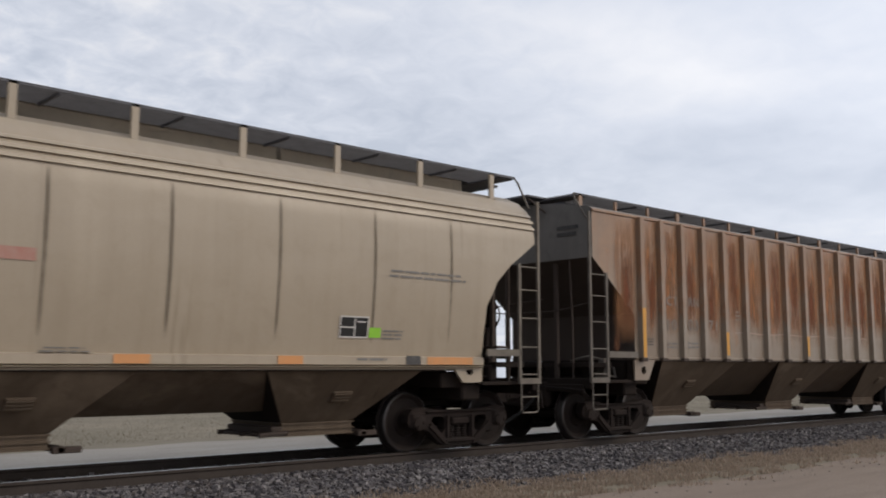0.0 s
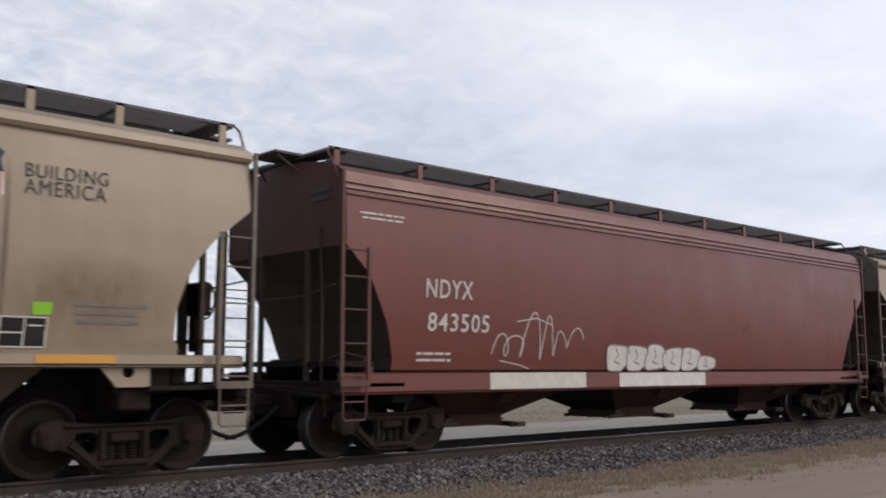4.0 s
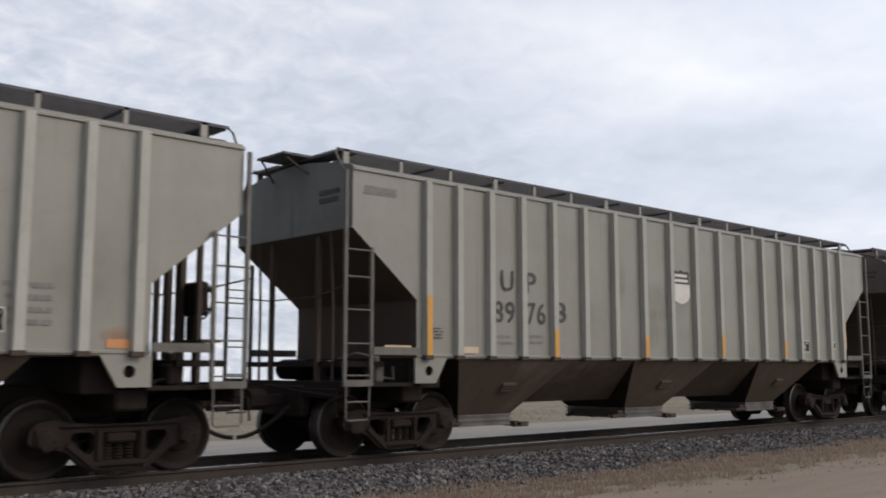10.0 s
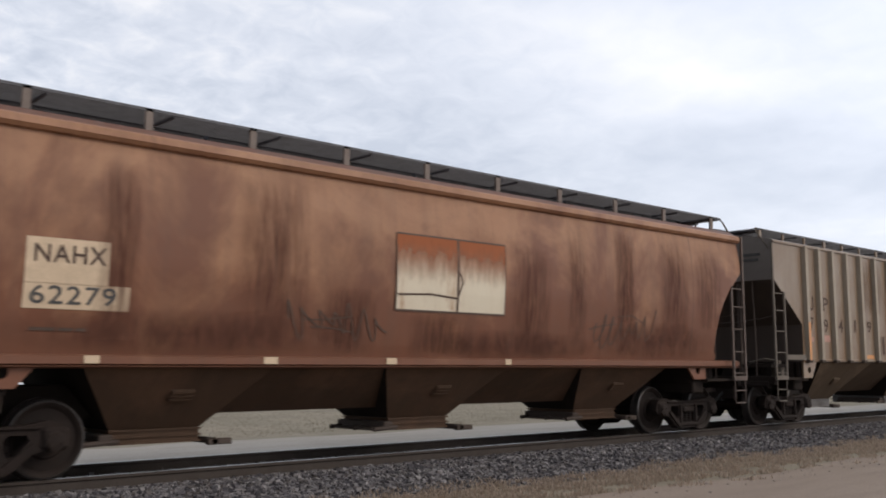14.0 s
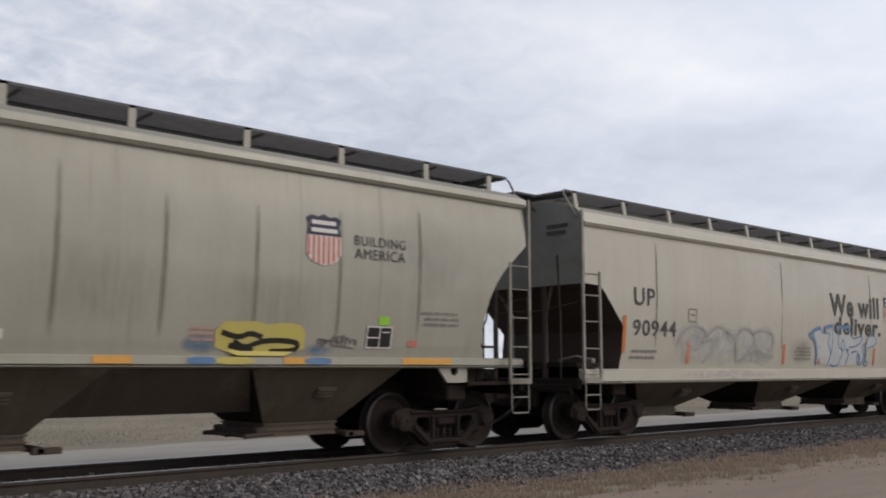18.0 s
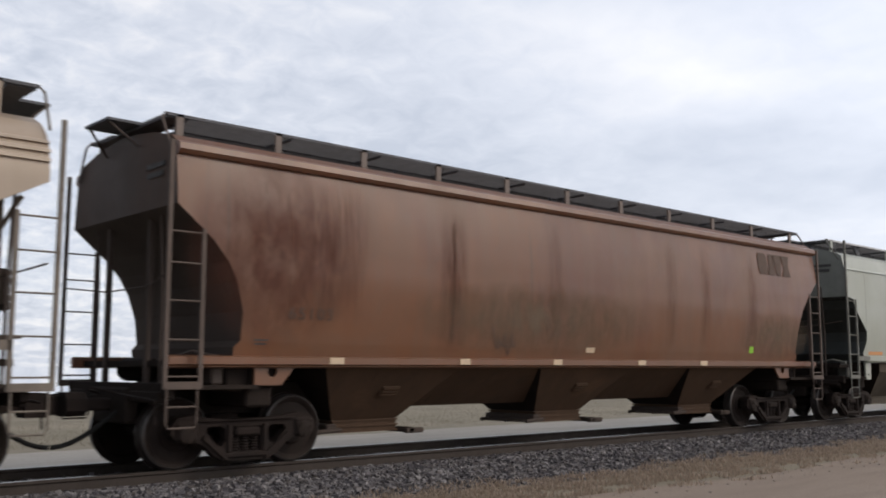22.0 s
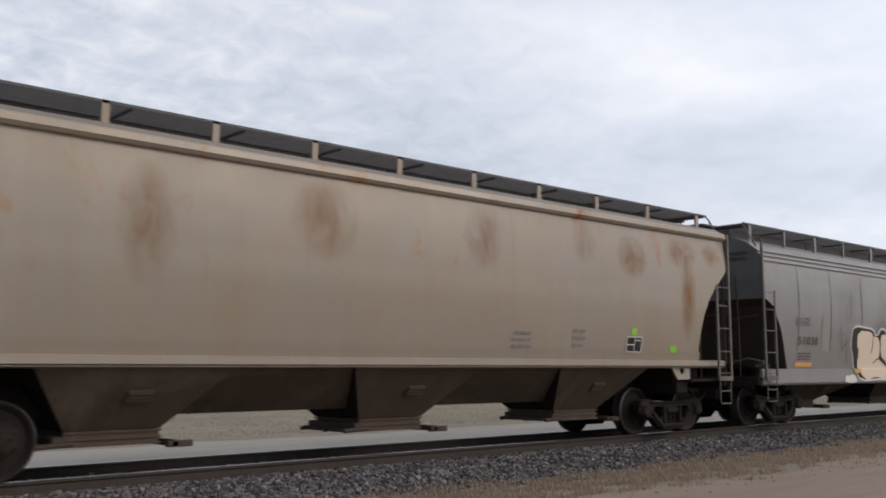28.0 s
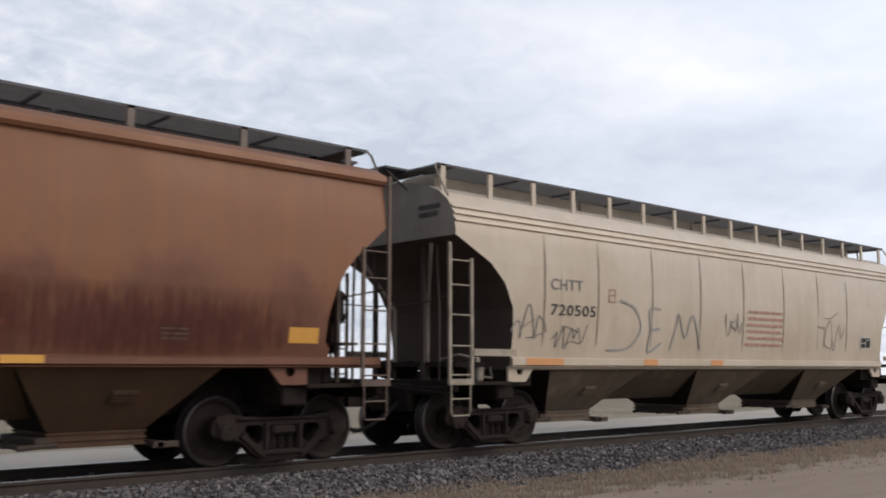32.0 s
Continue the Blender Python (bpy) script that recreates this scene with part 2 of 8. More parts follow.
rail_rust = plain("rusty_rail_side", (0.062, 0.05, 0.043), 0.85, 0.0, 0.6, 5.0, (0.038, 0.03, 0.026))
rail_head = plain("worn_rail_head", (0.17, 0.16, 0.15), 0.3, 1.0, 0.4, 3.0, strength=0.05, distance=0.002)
rubber = plain("black_rubber_hose", (0.02, 0.019, 0.018), 0.7)
board_steel = plain("dark_walkway_grating", (0.12, 0.12, 0.13), 0.7, 0.1, 0.5, 6.0)
galv_steel = plain("dull_galvanised_gate", (0.20, 0.19, 0.185), 0.6, 0.3, 0.7, 3.0, (0.06, 0.048, 0.04))
orange_tape = plain("orange_reflective_tape", (0.62, 0.28, 0.11), 0.5, 0.0, 0.45, 7.0, (0.42, 0.27, 0.15))
yellow_tape = plain("amber_reflective_tape", (0.64, 0.33, 0.07), 0.5, 0.0, 0.35, 8.0, (0.45, 0.25, 0.09))
cream_tape = plain("faded_cream_tape", (0.62, 0.48, 0.34), 0.5, 0.0, 0.3, 9.0)
stencil_dark = plain("faded_dark_stencil", (0.05, 0.05, 0.052), 0.7, 0.0, 0.5, 7.0, (0.16, 0.15, 0.14))
stencil_faint = plain("weathered_grey_stencil", (0.17, 0.16, 0.15), 0.7, 0.0, 0.5, 7.0, (0.3, 0.28, 0.26))
stencil_white = plain("white_stencil", (0.62, 0.58, 0.54), 0.7, 0.0, 0.3, 7.0)
stencil_red = plain("faded_red_stencil", (0.40, 0.20, 0.16), 0.7, 0.0, 0.5, 7.0, (0.42, 0.32, 0.28))
stencil_brown = plain("dark_brown_stencil", (0.08, 0.056, 0.045), 0.7, 0.0, 0.5, 7.0, (0.14, 0.09, 0.07))
emblem_blue = plain("dark_blue_emblem", (0.05, 0.054, 0.085), 0.6, 0.0, 0.4, 7.0)
emblem_red = plain("faded_red_emblem", (0.48, 0.15, 0.11), 0.6, 0.0, 0.4, 7.0, (0.5, 0.3, 0.25))
emblem_white = plain("off_white_emblem", (0.66, 0.63, 0.6), 0.6, 0.0, 0.3, 7.0)
green_tag = plain("bright_green_tag", (0.28, 0.58, 0.06), 0.6, 0.0, 0.15, 9.0)
tag_dark = plain("thin_dark_spray", (0.12, 0.11, 0.105), 0.7, 0.0, 0.6, 4.0, (0.24, 0.22, 0.2))
pale_edge = plain("galvanised_and_glare_edge", (0.52, 0.52, 0.53), 0.5, 0.2, 0.4, 4.0, (0.3, 0.3, 0.3))


# ---- mesh helpers ----
def part(name, bm, material, parent=None, label="", at=None):
    """Links a bmesh (or a ready mesh) as one mesh object under a thing or a part."""
    if isinstance(bm, bpy.types.Mesh):
        me = bm
    else:
        me = bpy.data.meshes.new(name)
        bm.to_mesh(me)
        bm.free()
        if material:
            me.materials.append(material)
    ob = new(name, me)
    if parent is not None:
        ob.parent = parent
    if at is not None:
        ob.location = at
    if label:
        tagged(ob, label)
    return ob


def baked(name, bm, material):
    me = bpy.data.meshes.new(name)
    bm.to_mesh(me)
    bm.free()
    me.materials.append(material)
    return me


def add_box(bm, x0, x1, y0, y1, z0, z1, bevel=0.0):
    m = Matrix.Translation(((x0 + x1) / 2, (y0 + y1) / 2, (z0 + z1) / 2)) @ Matrix.Diagonal((abs(x1 - x0), abs(y1 - y0), abs(z1 - z0), 1))
    made = bmesh.ops.create_cube(bm, size=1.0, matrix=m)["verts"]
    if bevel:
        edges = list({e for v in made for e in v.link_edges})
        bmesh.ops.bevel(bm, geom=edges, offset=bevel, segments=1, affect="EDGES")
    return bm


def box(x0, x1, y0, y1, z0, z1, bevel=0.0):
    return add_box(bmesh.new(), x0, x1, y0, y1, z0, z1, bevel)


def add_tube(bm, points, r, sides=6):
    """A round bar along a line of points."""
    rings = []
    pts = [Vector(p) for p in points]
    for i, p in enumerate(pts):
        d = (pts[min(i + 1, len(pts) - 1)] - pts[max(i - 1, 0)]).normalized()
        up = Vector((0, 0, 1)) if abs(d.z) < 0.9 else Vector((1, 0, 0))
        a = d.cross(up).normalized()
        b = d.cross(a)
        rings.append([bm.verts.new(p + r * (math.cos(k * 2 * math.pi / sides) * a + math.sin(k * 2 * math.pi / sides) * b)) for k in range(sides)])
    for A, B in zip(rings, rings[1:]):
        for k in range(sides):
            bm.faces.new((A[k], A[(k + 1) % sides], B[(k + 1) % sides], B[k]))
    bm.faces.new(rings[0][::-1])
    bm.faces.new(rings[-1])
    return bm


def add_prism(bm, outline, axis, lo, hi):
    """Extrudes an outline of (a, b) along an axis: 'y' takes (x, z), 'x' takes (y, z)."""
    put = (lambda a, b, h: (a, h, b)) if axis == "y" else (lambda a, b, h: (h, a, b))
    A = [bm.verts.new(put(a, b, lo)) for a, b in outline]
    B = [bm.verts.new(put(a, b, hi)) for a, b in outline]
    n = len(outline)
    for k in range(n):
        bm.faces.new((A[k], A[(k + 1) % n], B[(k + 1) % n], B[k]))
    bm.faces.new(A[::-1])
    bm.faces.new(B)
    return bm


def add_frustum(bm, top, bottom):
    """Between two rectangles (x0, x1, y0, y1, z)."""
    def ring(r):
        return [bm.verts.new(c) for c in ((r[0], r[2], r[4]), (r[1], r[2], r[4]), (r[1], r[3], r[4]), (r[0], r[3], r[4]))]
    A, B = ring(top), ring(bottom)
    for k in range(4):
        bm.faces.new((A[k], B[k], B[(k + 1) % 4], A[(k + 1) % 4]))
    bm.faces.new(A)
    bm.faces.new(B[::-1])
    return bm


def lathe(bm, profile, y0, cx=0.0, cz=0.0, sides=28):
    """Turns (y, radius) about an axis along y."""
    rings = []
    for y, r in profile:
        rings.append([bm.verts.new((cx + r * math.cos(k * 2 * math.pi / sides), y0 + y, cz + r * math.sin(k * 2 * math.pi / sides))) for k in range(sides)])
    for A, B in zip(rings, rings[1:]):
        for k in range(sides):
            bm.faces.new((A[k], A[(k + 1) % sides], B[(k + 1) % sides], B[k]))
    bm.faces.new(rings[0][::-1])
    bm.faces.new(rings[-1])
    return bm


def holed_plate(outline, holes, y0, y1):
    """A plate in the x-z plane with openings through it."""
    bm = bmesh.new()
    edges = []
    for loop in (outline, *holes):
        vs = [bm.verts.new((a, y0, b)) for a, b in loop]
        edges += [bm.edges.new((vs[k], vs[(k + 1) % len(vs)])) for k in range(len(vs))]
    made = bmesh.ops.triangle_fill(bm, use_beauty=True, use_dissolve=False, edges=edges)
    faces = [g for g in made["geom"] if isinstance(g, bmesh.types.BMFace)]
    ext = bmesh.ops.extrude_face_region(bm, geom=faces)
    bmesh.ops.translate(bm, verts=[g for g in ext["geom"] if isinstance(g, bmesh.types.BMVert)], vec=(0, y1 - y0, 0))
    bmesh.ops.recalc_face_normals(bm, faces=bm.faces)
    return bm


def disc(cx, cz, r, n=12):
    return [(cx + r * math.cos(k * 2 * math.pi / n), cz + r * math.sin(k * 2 * math.pi / n)) for k in range(n)]


def smooth(me, angle=40):
    me.shade_smooth()
    me.set_sharp_from_angle(angle=radians(angle))
    return me


# ---- ground, roads and track ----
def ground_height(x, y):
    """Level beside the track, a shallow verge, and prairie that falls away far beyond the line."""
    z = -0.40
    if y < -4.8:
        z -= 0.03 * min(1.0, (-4.8 - y) / 2)
    if y > 8.5:
        z = -0.42 - 0.012 * (y - 8.5)
    if y > 45:
        z = -0.86 - 0.052 * (y - 45)
    return z


def sheet(name, xs, ys, lift, material, rough=0.0, edge=None):
    rng = np.random.RandomState(3)
    verts, faces = [], []
    for j, y in enumerate(ys):
        for x in xs:
            yy = y + (edge(x) if edge and j in (0, len(ys) - 1) else 0)
            verts.append((x, yy, ground_height(x, y) + lift + rng.uniform(-rough, rough)))
    n = len(xs)
    for j in range(len(ys) - 1):
        for i in range(n - 1):
            a = j * n + i
            faces.append((a, a + 1, a + n + 1, a + n))
    me = bpy.data.meshes.new(name)
    me.from_pydata(verts, [], faces)
    me.materials.append(material)
    me.shade_smooth()
    return new(name, me)


def earth(name, a, b, c, size=1.0, distance=0.05, streak=(1, 1, 1), fleck=0.5):
    m, nt, bs = start(name, 0.95)
    n1, n2, n3 = grain(nt, streak, 0.25 * size, 5), grain(nt, streak, 2.0 * size, 5), grain(nt, (1, 1, 1), 28.0 * size, 3)
    col = blend(nt, ramp01(nt, n1, 0.35, 0.65), a, b)
    col = blend(nt, times(nt, ramp01(nt, n2, 0.4, 0.75), 0.7), col, c)
    col = blend(nt, times(nt, ramp01(nt, n3, 0.4, 0.8), 0.45), col, tuple(fleck * v for v in c))
    nt.links.new(col, bs.inputs["Base Color"])
    bs.inputs["Specular IOR Level"].default_value = 0.15
    bump(nt, bs, n3, 0.6, distance)
    return m


prairie = earth("dry_prairie_grass_ground", (0.205, 0.18, 0.135), (0.275, 0.24, 0.185), (0.165, 0.146, 0.108), distance=0.02, fleck=0.85)
dirt_road = earth("tan_dirt_road_surface", (0.27, 0.218, 0.18), (0.298, 0.244, 0.2), (0.215, 0.17, 0.138), 1.2, 0.03, (0.25, 1, 1))
pale_gravel = earth("pale_gravel_road_surface", (0.345, 0.32, 0.285), (0.395, 0.368, 0.33), (0.25, 0.23, 0.20), 0.8, 0.02, (0.3, 1, 1), 0.8)
ballast_base = earth("grey_ballast_bed", (0.045, 0.044, 0.047), (0.06, 0.058, 0.06), (0.028, 0.027, 0.028), 4.0, 0.06)


def spread(lo, hi, near, steps):
    """Grid lines that are close together near the track and wide apart far off."""
    t = np.linspace(-1, 1, steps)
    v = np.sign(t) * np.abs(t) ** 3.2
    return [near + (hi - near) * a if a > 0 else near + (near - lo) * a for a in v]


tagged(sheet("ground", spread(-2500, 2500, 8, 61), sorted(set([-2500, -900, -300, -120, -60, -30, -15, -8] + [-5 + 0.5 * k for k in range(28)] + [10, 14, 20, 28, 36, 45, 60, 90, 150, 260, 500, 1000, 2500])), 0.0, prairie, 0.004),
       "dry tan prairie grass and earth beside the track", "ground", kind="stuff")
scene.objects["ground"]["kind"] = "structure"
tagged(sheet("road", spread(-400, 400, 8, 80), [-14.5, -12, -10, -8, -7, -6, -5, -4.1], 0.02, dirt_road, 0.006, lambda x: 0.18 * math.sin(x * 0.8) + 0.12 * math.sin(x * 2.3)),
       "tan dirt road beside the railway line", "road", kind="structure")
tagged(sheet("gravel_road", spread(-400, 400, 8, 80), [2.9, 4, 5, 6, 7, 7.6], 0.02, pale_gravel, 0.006, lambda x: 0.15 * math.sin(x * 0.7) + 0.12 * math.sin(x * 1.9)),
       "pale grey gravel road beyond the track", "road", kind="structure")


def ballast_top(y):
    a = abs(y)
    if a < 1.25:
        return -0.165
    return max(-0.165 - (a - 1.25) * 0.27, -0.41)


def make_track():
    tr = new("railway_track")
    tagged(tr, "single railway track with rusty rails on grey ballast", "railway track", kind="structure")
    bm = bmesh.new()
    ys = [-2.4, -2.1, -1.7, -1.25, -0.6, 0.6, 1.25, 1.7, 2.1, 2.4]
    rows = []
    for x in [-300, -60, -20] + [k * 1.0 for k in range(-10, 45)] + [60, 100, 200, 400]:
        rows.append([bm.verts.new((x, y, ballast_top(y) - 0.03)) for y in ys])
    for A, B in zip(rows, rows[1:]):
        for k in range(len(ys) - 1):
            bm.faces.new((A[k], B[k], B[k + 1], A[k + 1]))
    part("ballast_bed", bm, ballast_base, tr)
    outline = [(-0.038, 0.0), (0.038, 0.0), (0.038, -0.035), (0.012, -0.05), (0.010, -0.145), (0.07, -0.17), (0.07, -0.18), (-0.07, -0.18), (-0.07, -0.17), (-0.010, -0.145), (-0.012, -0.05), (-0.038, -0.035)]
    for s in (-1, 1):
        bm = bmesh.new()
        add_prism(bm, [(s * 0.755 + a, b) for a, b in outline], "x", -300, 400)
        bmesh.ops.recalc_face_normals(bm, faces=bm.faces)
        me = bpy.data.meshes.new("rail")
        me.materials.append(rail_rust)
        me.materials.append(rail_head)
        bm.faces.ensure_lookup_table()
        for f in bm.faces:
            if f.normal.z > 0.9 and f.calc_center_median().z > -0.01:
                f.material_index = 1
        bm.to_mesh(me)
        bm.free()
        part("rail", me, None, tr, "rusty steel rail with a dull worn head")
    wood = plain("weathered_timber_sleeper", (0.075, 0.062, 0.052), 0.9, 0, 0.6, 3.0)
    me = baked("sleeper", box(-0.115, 0.115, -1.3, 1.3, -0.36, -0.172, 0.01), wood)
    spike = bmesh.new()
    for s in (-1, 1):
        add_box(spike, -0.09, 0.09, s * 0.755 - 0.18, s * 0.755 + 0.18, -0.175, -0.16)
        for q in (-0.1, 0.1):
            add_box(spike, -0.02, 0.02, s * 0.755 + q - 0.02, s * 0.755 + q + 0.02, -0.17, -0.135)
    plates = baked("tie_plate", spike, rail_rust)
    for k in range(-8, 84):
        t = part("sleeper", me, None, tr, at=(k * 0.5, 0, 0))
        part("tie_plate", plates, None, t)
    return tr


make_track()


def scatter(name, count, place, size, material, label, category, seed):
    """Loose stones: eight-cornered lumps, each turned and squeezed its own way."""
    rng = np.random.RandomState(seed)
    base = np.array([(x, y, z) for x in (-1, 1) for y in (-1, 1) for z in (-1, 1)], float)
    quads = np.array([(0, 1, 3, 2), (4, 6, 7, 5), (0, 4, 5, 1), (2, 3, 7, 6), (0, 2, 6, 4), (1, 5, 7, 3)])
    pts = place(rng, count)
    n = len(pts)
    v = base[None] * (1 + rng.uniform(-0.35, 0.35, (n, 8, 3)))
    ang = rng.uniform(0, 6.28, n)
    tilt = rng.uniform(-0.7, 0.7, n)
    c, s, ct, st = np.cos(ang), np.sin(ang), np.cos(tilt), np.sin(tilt)
    x, y, z = v[..., 0], v[..., 1], v[..., 2] * 0.75
    y, z = y * ct[:, None] - z * st[:, None], y * st[:, None] + z * ct[:, None]
    x, y = x * c[:, None] - y * s[:, None], x * s[:, None] + y * c[:, None]
    k = size * (0.55 + rng.rand(n) ** 1.5)[:, None]
    v = np.stack([x * k, y * k, z * k], -1) + pts[:, None, :]
    f = (quads[None] + 8 * np.arange(n)[:, None, None]).reshape(-1, 4)
    me = bpy.data.meshes.new(name)
    me.from_pydata(v.reshape(-1, 3).tolist(), [], f.tolist())
    me.materials.append(material)
    return tagged(new(name, me), label, category, kind="stuff")


def ballast_places(rng, n):
    x = 1.0 + 45 * rng.rand(n) ** 1.6
    y = -0.86 - 1.85 * rng.rand(n)
    wave = 0.22 * np.sin(x * 0.9) + 0.15 * np.sin(x * 2.7)
    keep = y > -2.35 + wave - 0.3 * rng.rand(n)
    x, y = x[keep], y[keep]
    z = np.array([ballast_top(v) for v in y]) - 0.012 + 0.02 * rng.rand(len(x))
    return np.stack([x, y, z], -1)


stone_mat = per_piece("grey_crushed_stone", [(0.034, 0.031, 0.034), (0.062, 0.057, 0.061), (0.11, 0.102, 0.107), (0.235, 0.22, 0.217), (0.07, 0.06, 0.056), (0.15, 0.14, 0.142)])
scatter("ballast", 62000, ballast_places, 0.0225, stone_mat, "loose grey crushed-stone ballast along the rail", "ballast", 5)


def between_places(rng, n):
    x = 0.0 + 40 * rng.rand(n) ** 1.4
    y = -0.65 + 1.3 * rng.rand(n)
    return np.stack([x, y, -0.175 + 0.02 * rng.rand(n)], -1)


scatter("track_ballast", 7000, between_places, 0.026, stone_mat, "grey crushed-stone ballast between the rails", "ballast", 6)


def edge_places(rng, n):
    x = 4.0 + 40 * rng.rand(n) ** 1.5
    y = -2.3 - 2.6 * rng.rand(n) ** 1.5
    z = np.array([ground_height(0, v) + (0.02 if v < -4.1 else 0.0) for v in y])
    return np.stack([x, y, z], -1)


scatter("verge_stones", 2200, edge_places, 0.011, per_piece("tan_and_grey_pebbles", [(0.15, 0.13, 0.115), (0.22, 0.185, 0.155), (0.32, 0.28, 0.245), (0.19, 0.16, 0.135)]), "scattered pebbles and stray ballast on the verge", "pebbles", 9)


def grass(name, count, place, height, material, label, seed):
    """Dry blades, two bent triangles each, leaning every way."""
    rng = np.random.RandomState(seed)
    p = place(rng, count)
    n = len(p)
    a = rng.uniform(0, 6.28, n)
    h = height * (0.35 + rng.rand(n))
    lean = h * rng.uniform(0.2, 1.0, n)
    w = 0.005 + 0.008 * rng.rand(n)
    d = np.stack([np.cos(a), np.sin(a), np.zeros(n)], -1)
    s = np.stack([-np.sin(a), np.cos(a), np.zeros(n)], -1)
    up = np.array([0, 0, 1.0])
    mid = p + d * (0.35 * lean)[:, None] + up * (0.6 * h)[:, None]
    tip = p + d * lean[:, None] + up * h[:, None]
    v = np.stack([p - s * w[:, None], p + s * w[:, None], mid + s * (0.7 * w)[:, None], mid - s * (0.7 * w)[:, None], tip], 1).reshape(-1, 3)
    b = 5 * np.arange(n)
    faces = [q for k in b.tolist() for q in ((k, k + 1, k + 2, k + 3), (k + 3, k + 2, k + 4))]
    me = bpy.data.meshes.new(name)
    me.from_pydata(v.tolist(), [], faces)
    me.materials.append(material)
    return tagged(new(name, me), label, "grass", kind="stuff")


def verge_places(rng, n):
    x = 3.0 + 45 * rng.rand(n) ** 1.5
    y = -2.0 - 3.4 * rng.rand(n)
    wave = 0.22 * np.sin(x * 0.9) + 0.15 * np.sin(x * 2.7)
    clump = np.sin(x * 5.1 + 3 * np.sin(y * 4)) + np.sin(y * 7.3 + x * 1.7)
    thin = np.clip((-3.4 - y) / 1.1, 0, 1.2)
    keep = (y < -2.1 + wave) & (y > -4.35 + 0.2 * np.sin(1.3 * x) + 0.35 * rng.rand(n) ** 3 * -1) & (clump > -0.9 + 2.2 * thin + rng.uniform(-0.7, 0.7, n))
    x, y = x[keep], y[keep]
    z = np.array([ballast_top(v) if v > -2.3 else -0.40 if v > -4.4 else ground_height(0, v) + 0.02 for v in y])
    return np.stack([x, y, z - 0.01], -1)


def prairie_places(rng, n):
    x = 4.0 + 60 * rng.rand(n) ** 1.3
    y = 8.5 + 26 * rng.rand(n) ** 1.5
    return np.stack([x, y, np.array([ground_height(a, b) for a, b in zip(x, y)])], -1)


straw = per_piece("dry_straw_blades", [(0.31, 0.24, 0.19), (0.37, 0.295, 0.235), (0.45, 0.37, 0.295), (0.26, 0.2, 0.155), (0.34, 0.275, 0.215)], thin=True)
grass("verge_grass", 135000, verge_places, 0.075, straw, "dry straw-coloured grass on the verge", 8)

grass("prairie_grass", 50000, prairie_places, 0.026, per_piece("pale_prairie_blades", [(0.20, 0.174, 0.128), (0.215, 0.187, 0.139), (0.23, 0.2, 0.149), (0.19, 0.165, 0.12)], thin=True), "short dry prairie grass beyond the gravel road", 12)


# ---- running gear, shared by all the cars ----
WHEEL_R, AXLE = 0.457, 0.876


def wheelset_mesh():
    bm = bmesh.new()
    for s in (-1, 1):
        prof = [(0.135, 0.09), (0.135, 0.20), (0.10, 0.23), (0.085, 0.36), (0.125, 0.395), (0.135, 0.43), (0.12, 0.455), (0.0, 0.462), (-0.01, 0.487), (-0.03, 0.487), (-0.04, 0.40), (0.02, 0.36), (0.03, 0.2), (-0.03, 0.09)]
        lathe(bm, [(s * (a + 0.69), r) for a, r in prof], 0.0)
        lathe(bm, [(s * 0.82, 0.085), (s * 1.10, 0.085), (s * 1.11, 0.115), (s * 1.14, 0.115), (s * 1.15, 0.085)], 0.0, sides=14)
        for k in range(3):
            a = k * 2.094
            add_box(bm, 0.075 * math.cos(a) - 0.02, 0.075 * math.cos(a) + 0.02, s * 1.148, s * 1.162, 0.075 * math.sin(a) - 0.02, 0.075 * math.sin(a) + 0.02)
    lathe(bm, [(-0.66, 0.085), (0.66, 0.085)], 0.0, sides=12)
    bmesh.ops.recalc_face_normals(bm, faces=bm.faces)
    me = bpy.data.meshes.new("wheelset")
    me.materials.append(wheel_steel)
    me.materials.append(tread_steel)
    for f in bm.faces:
        c = f.calc_center_median()
        if abs(f.normal.y) < 0.9 and all(math.hypot(v.co.x, v.co.z) > 0.425 for v in f.verts):
            f.material_index = 1
    bm.to_mesh(me)
    bm.free()
    return smooth(me, 35)


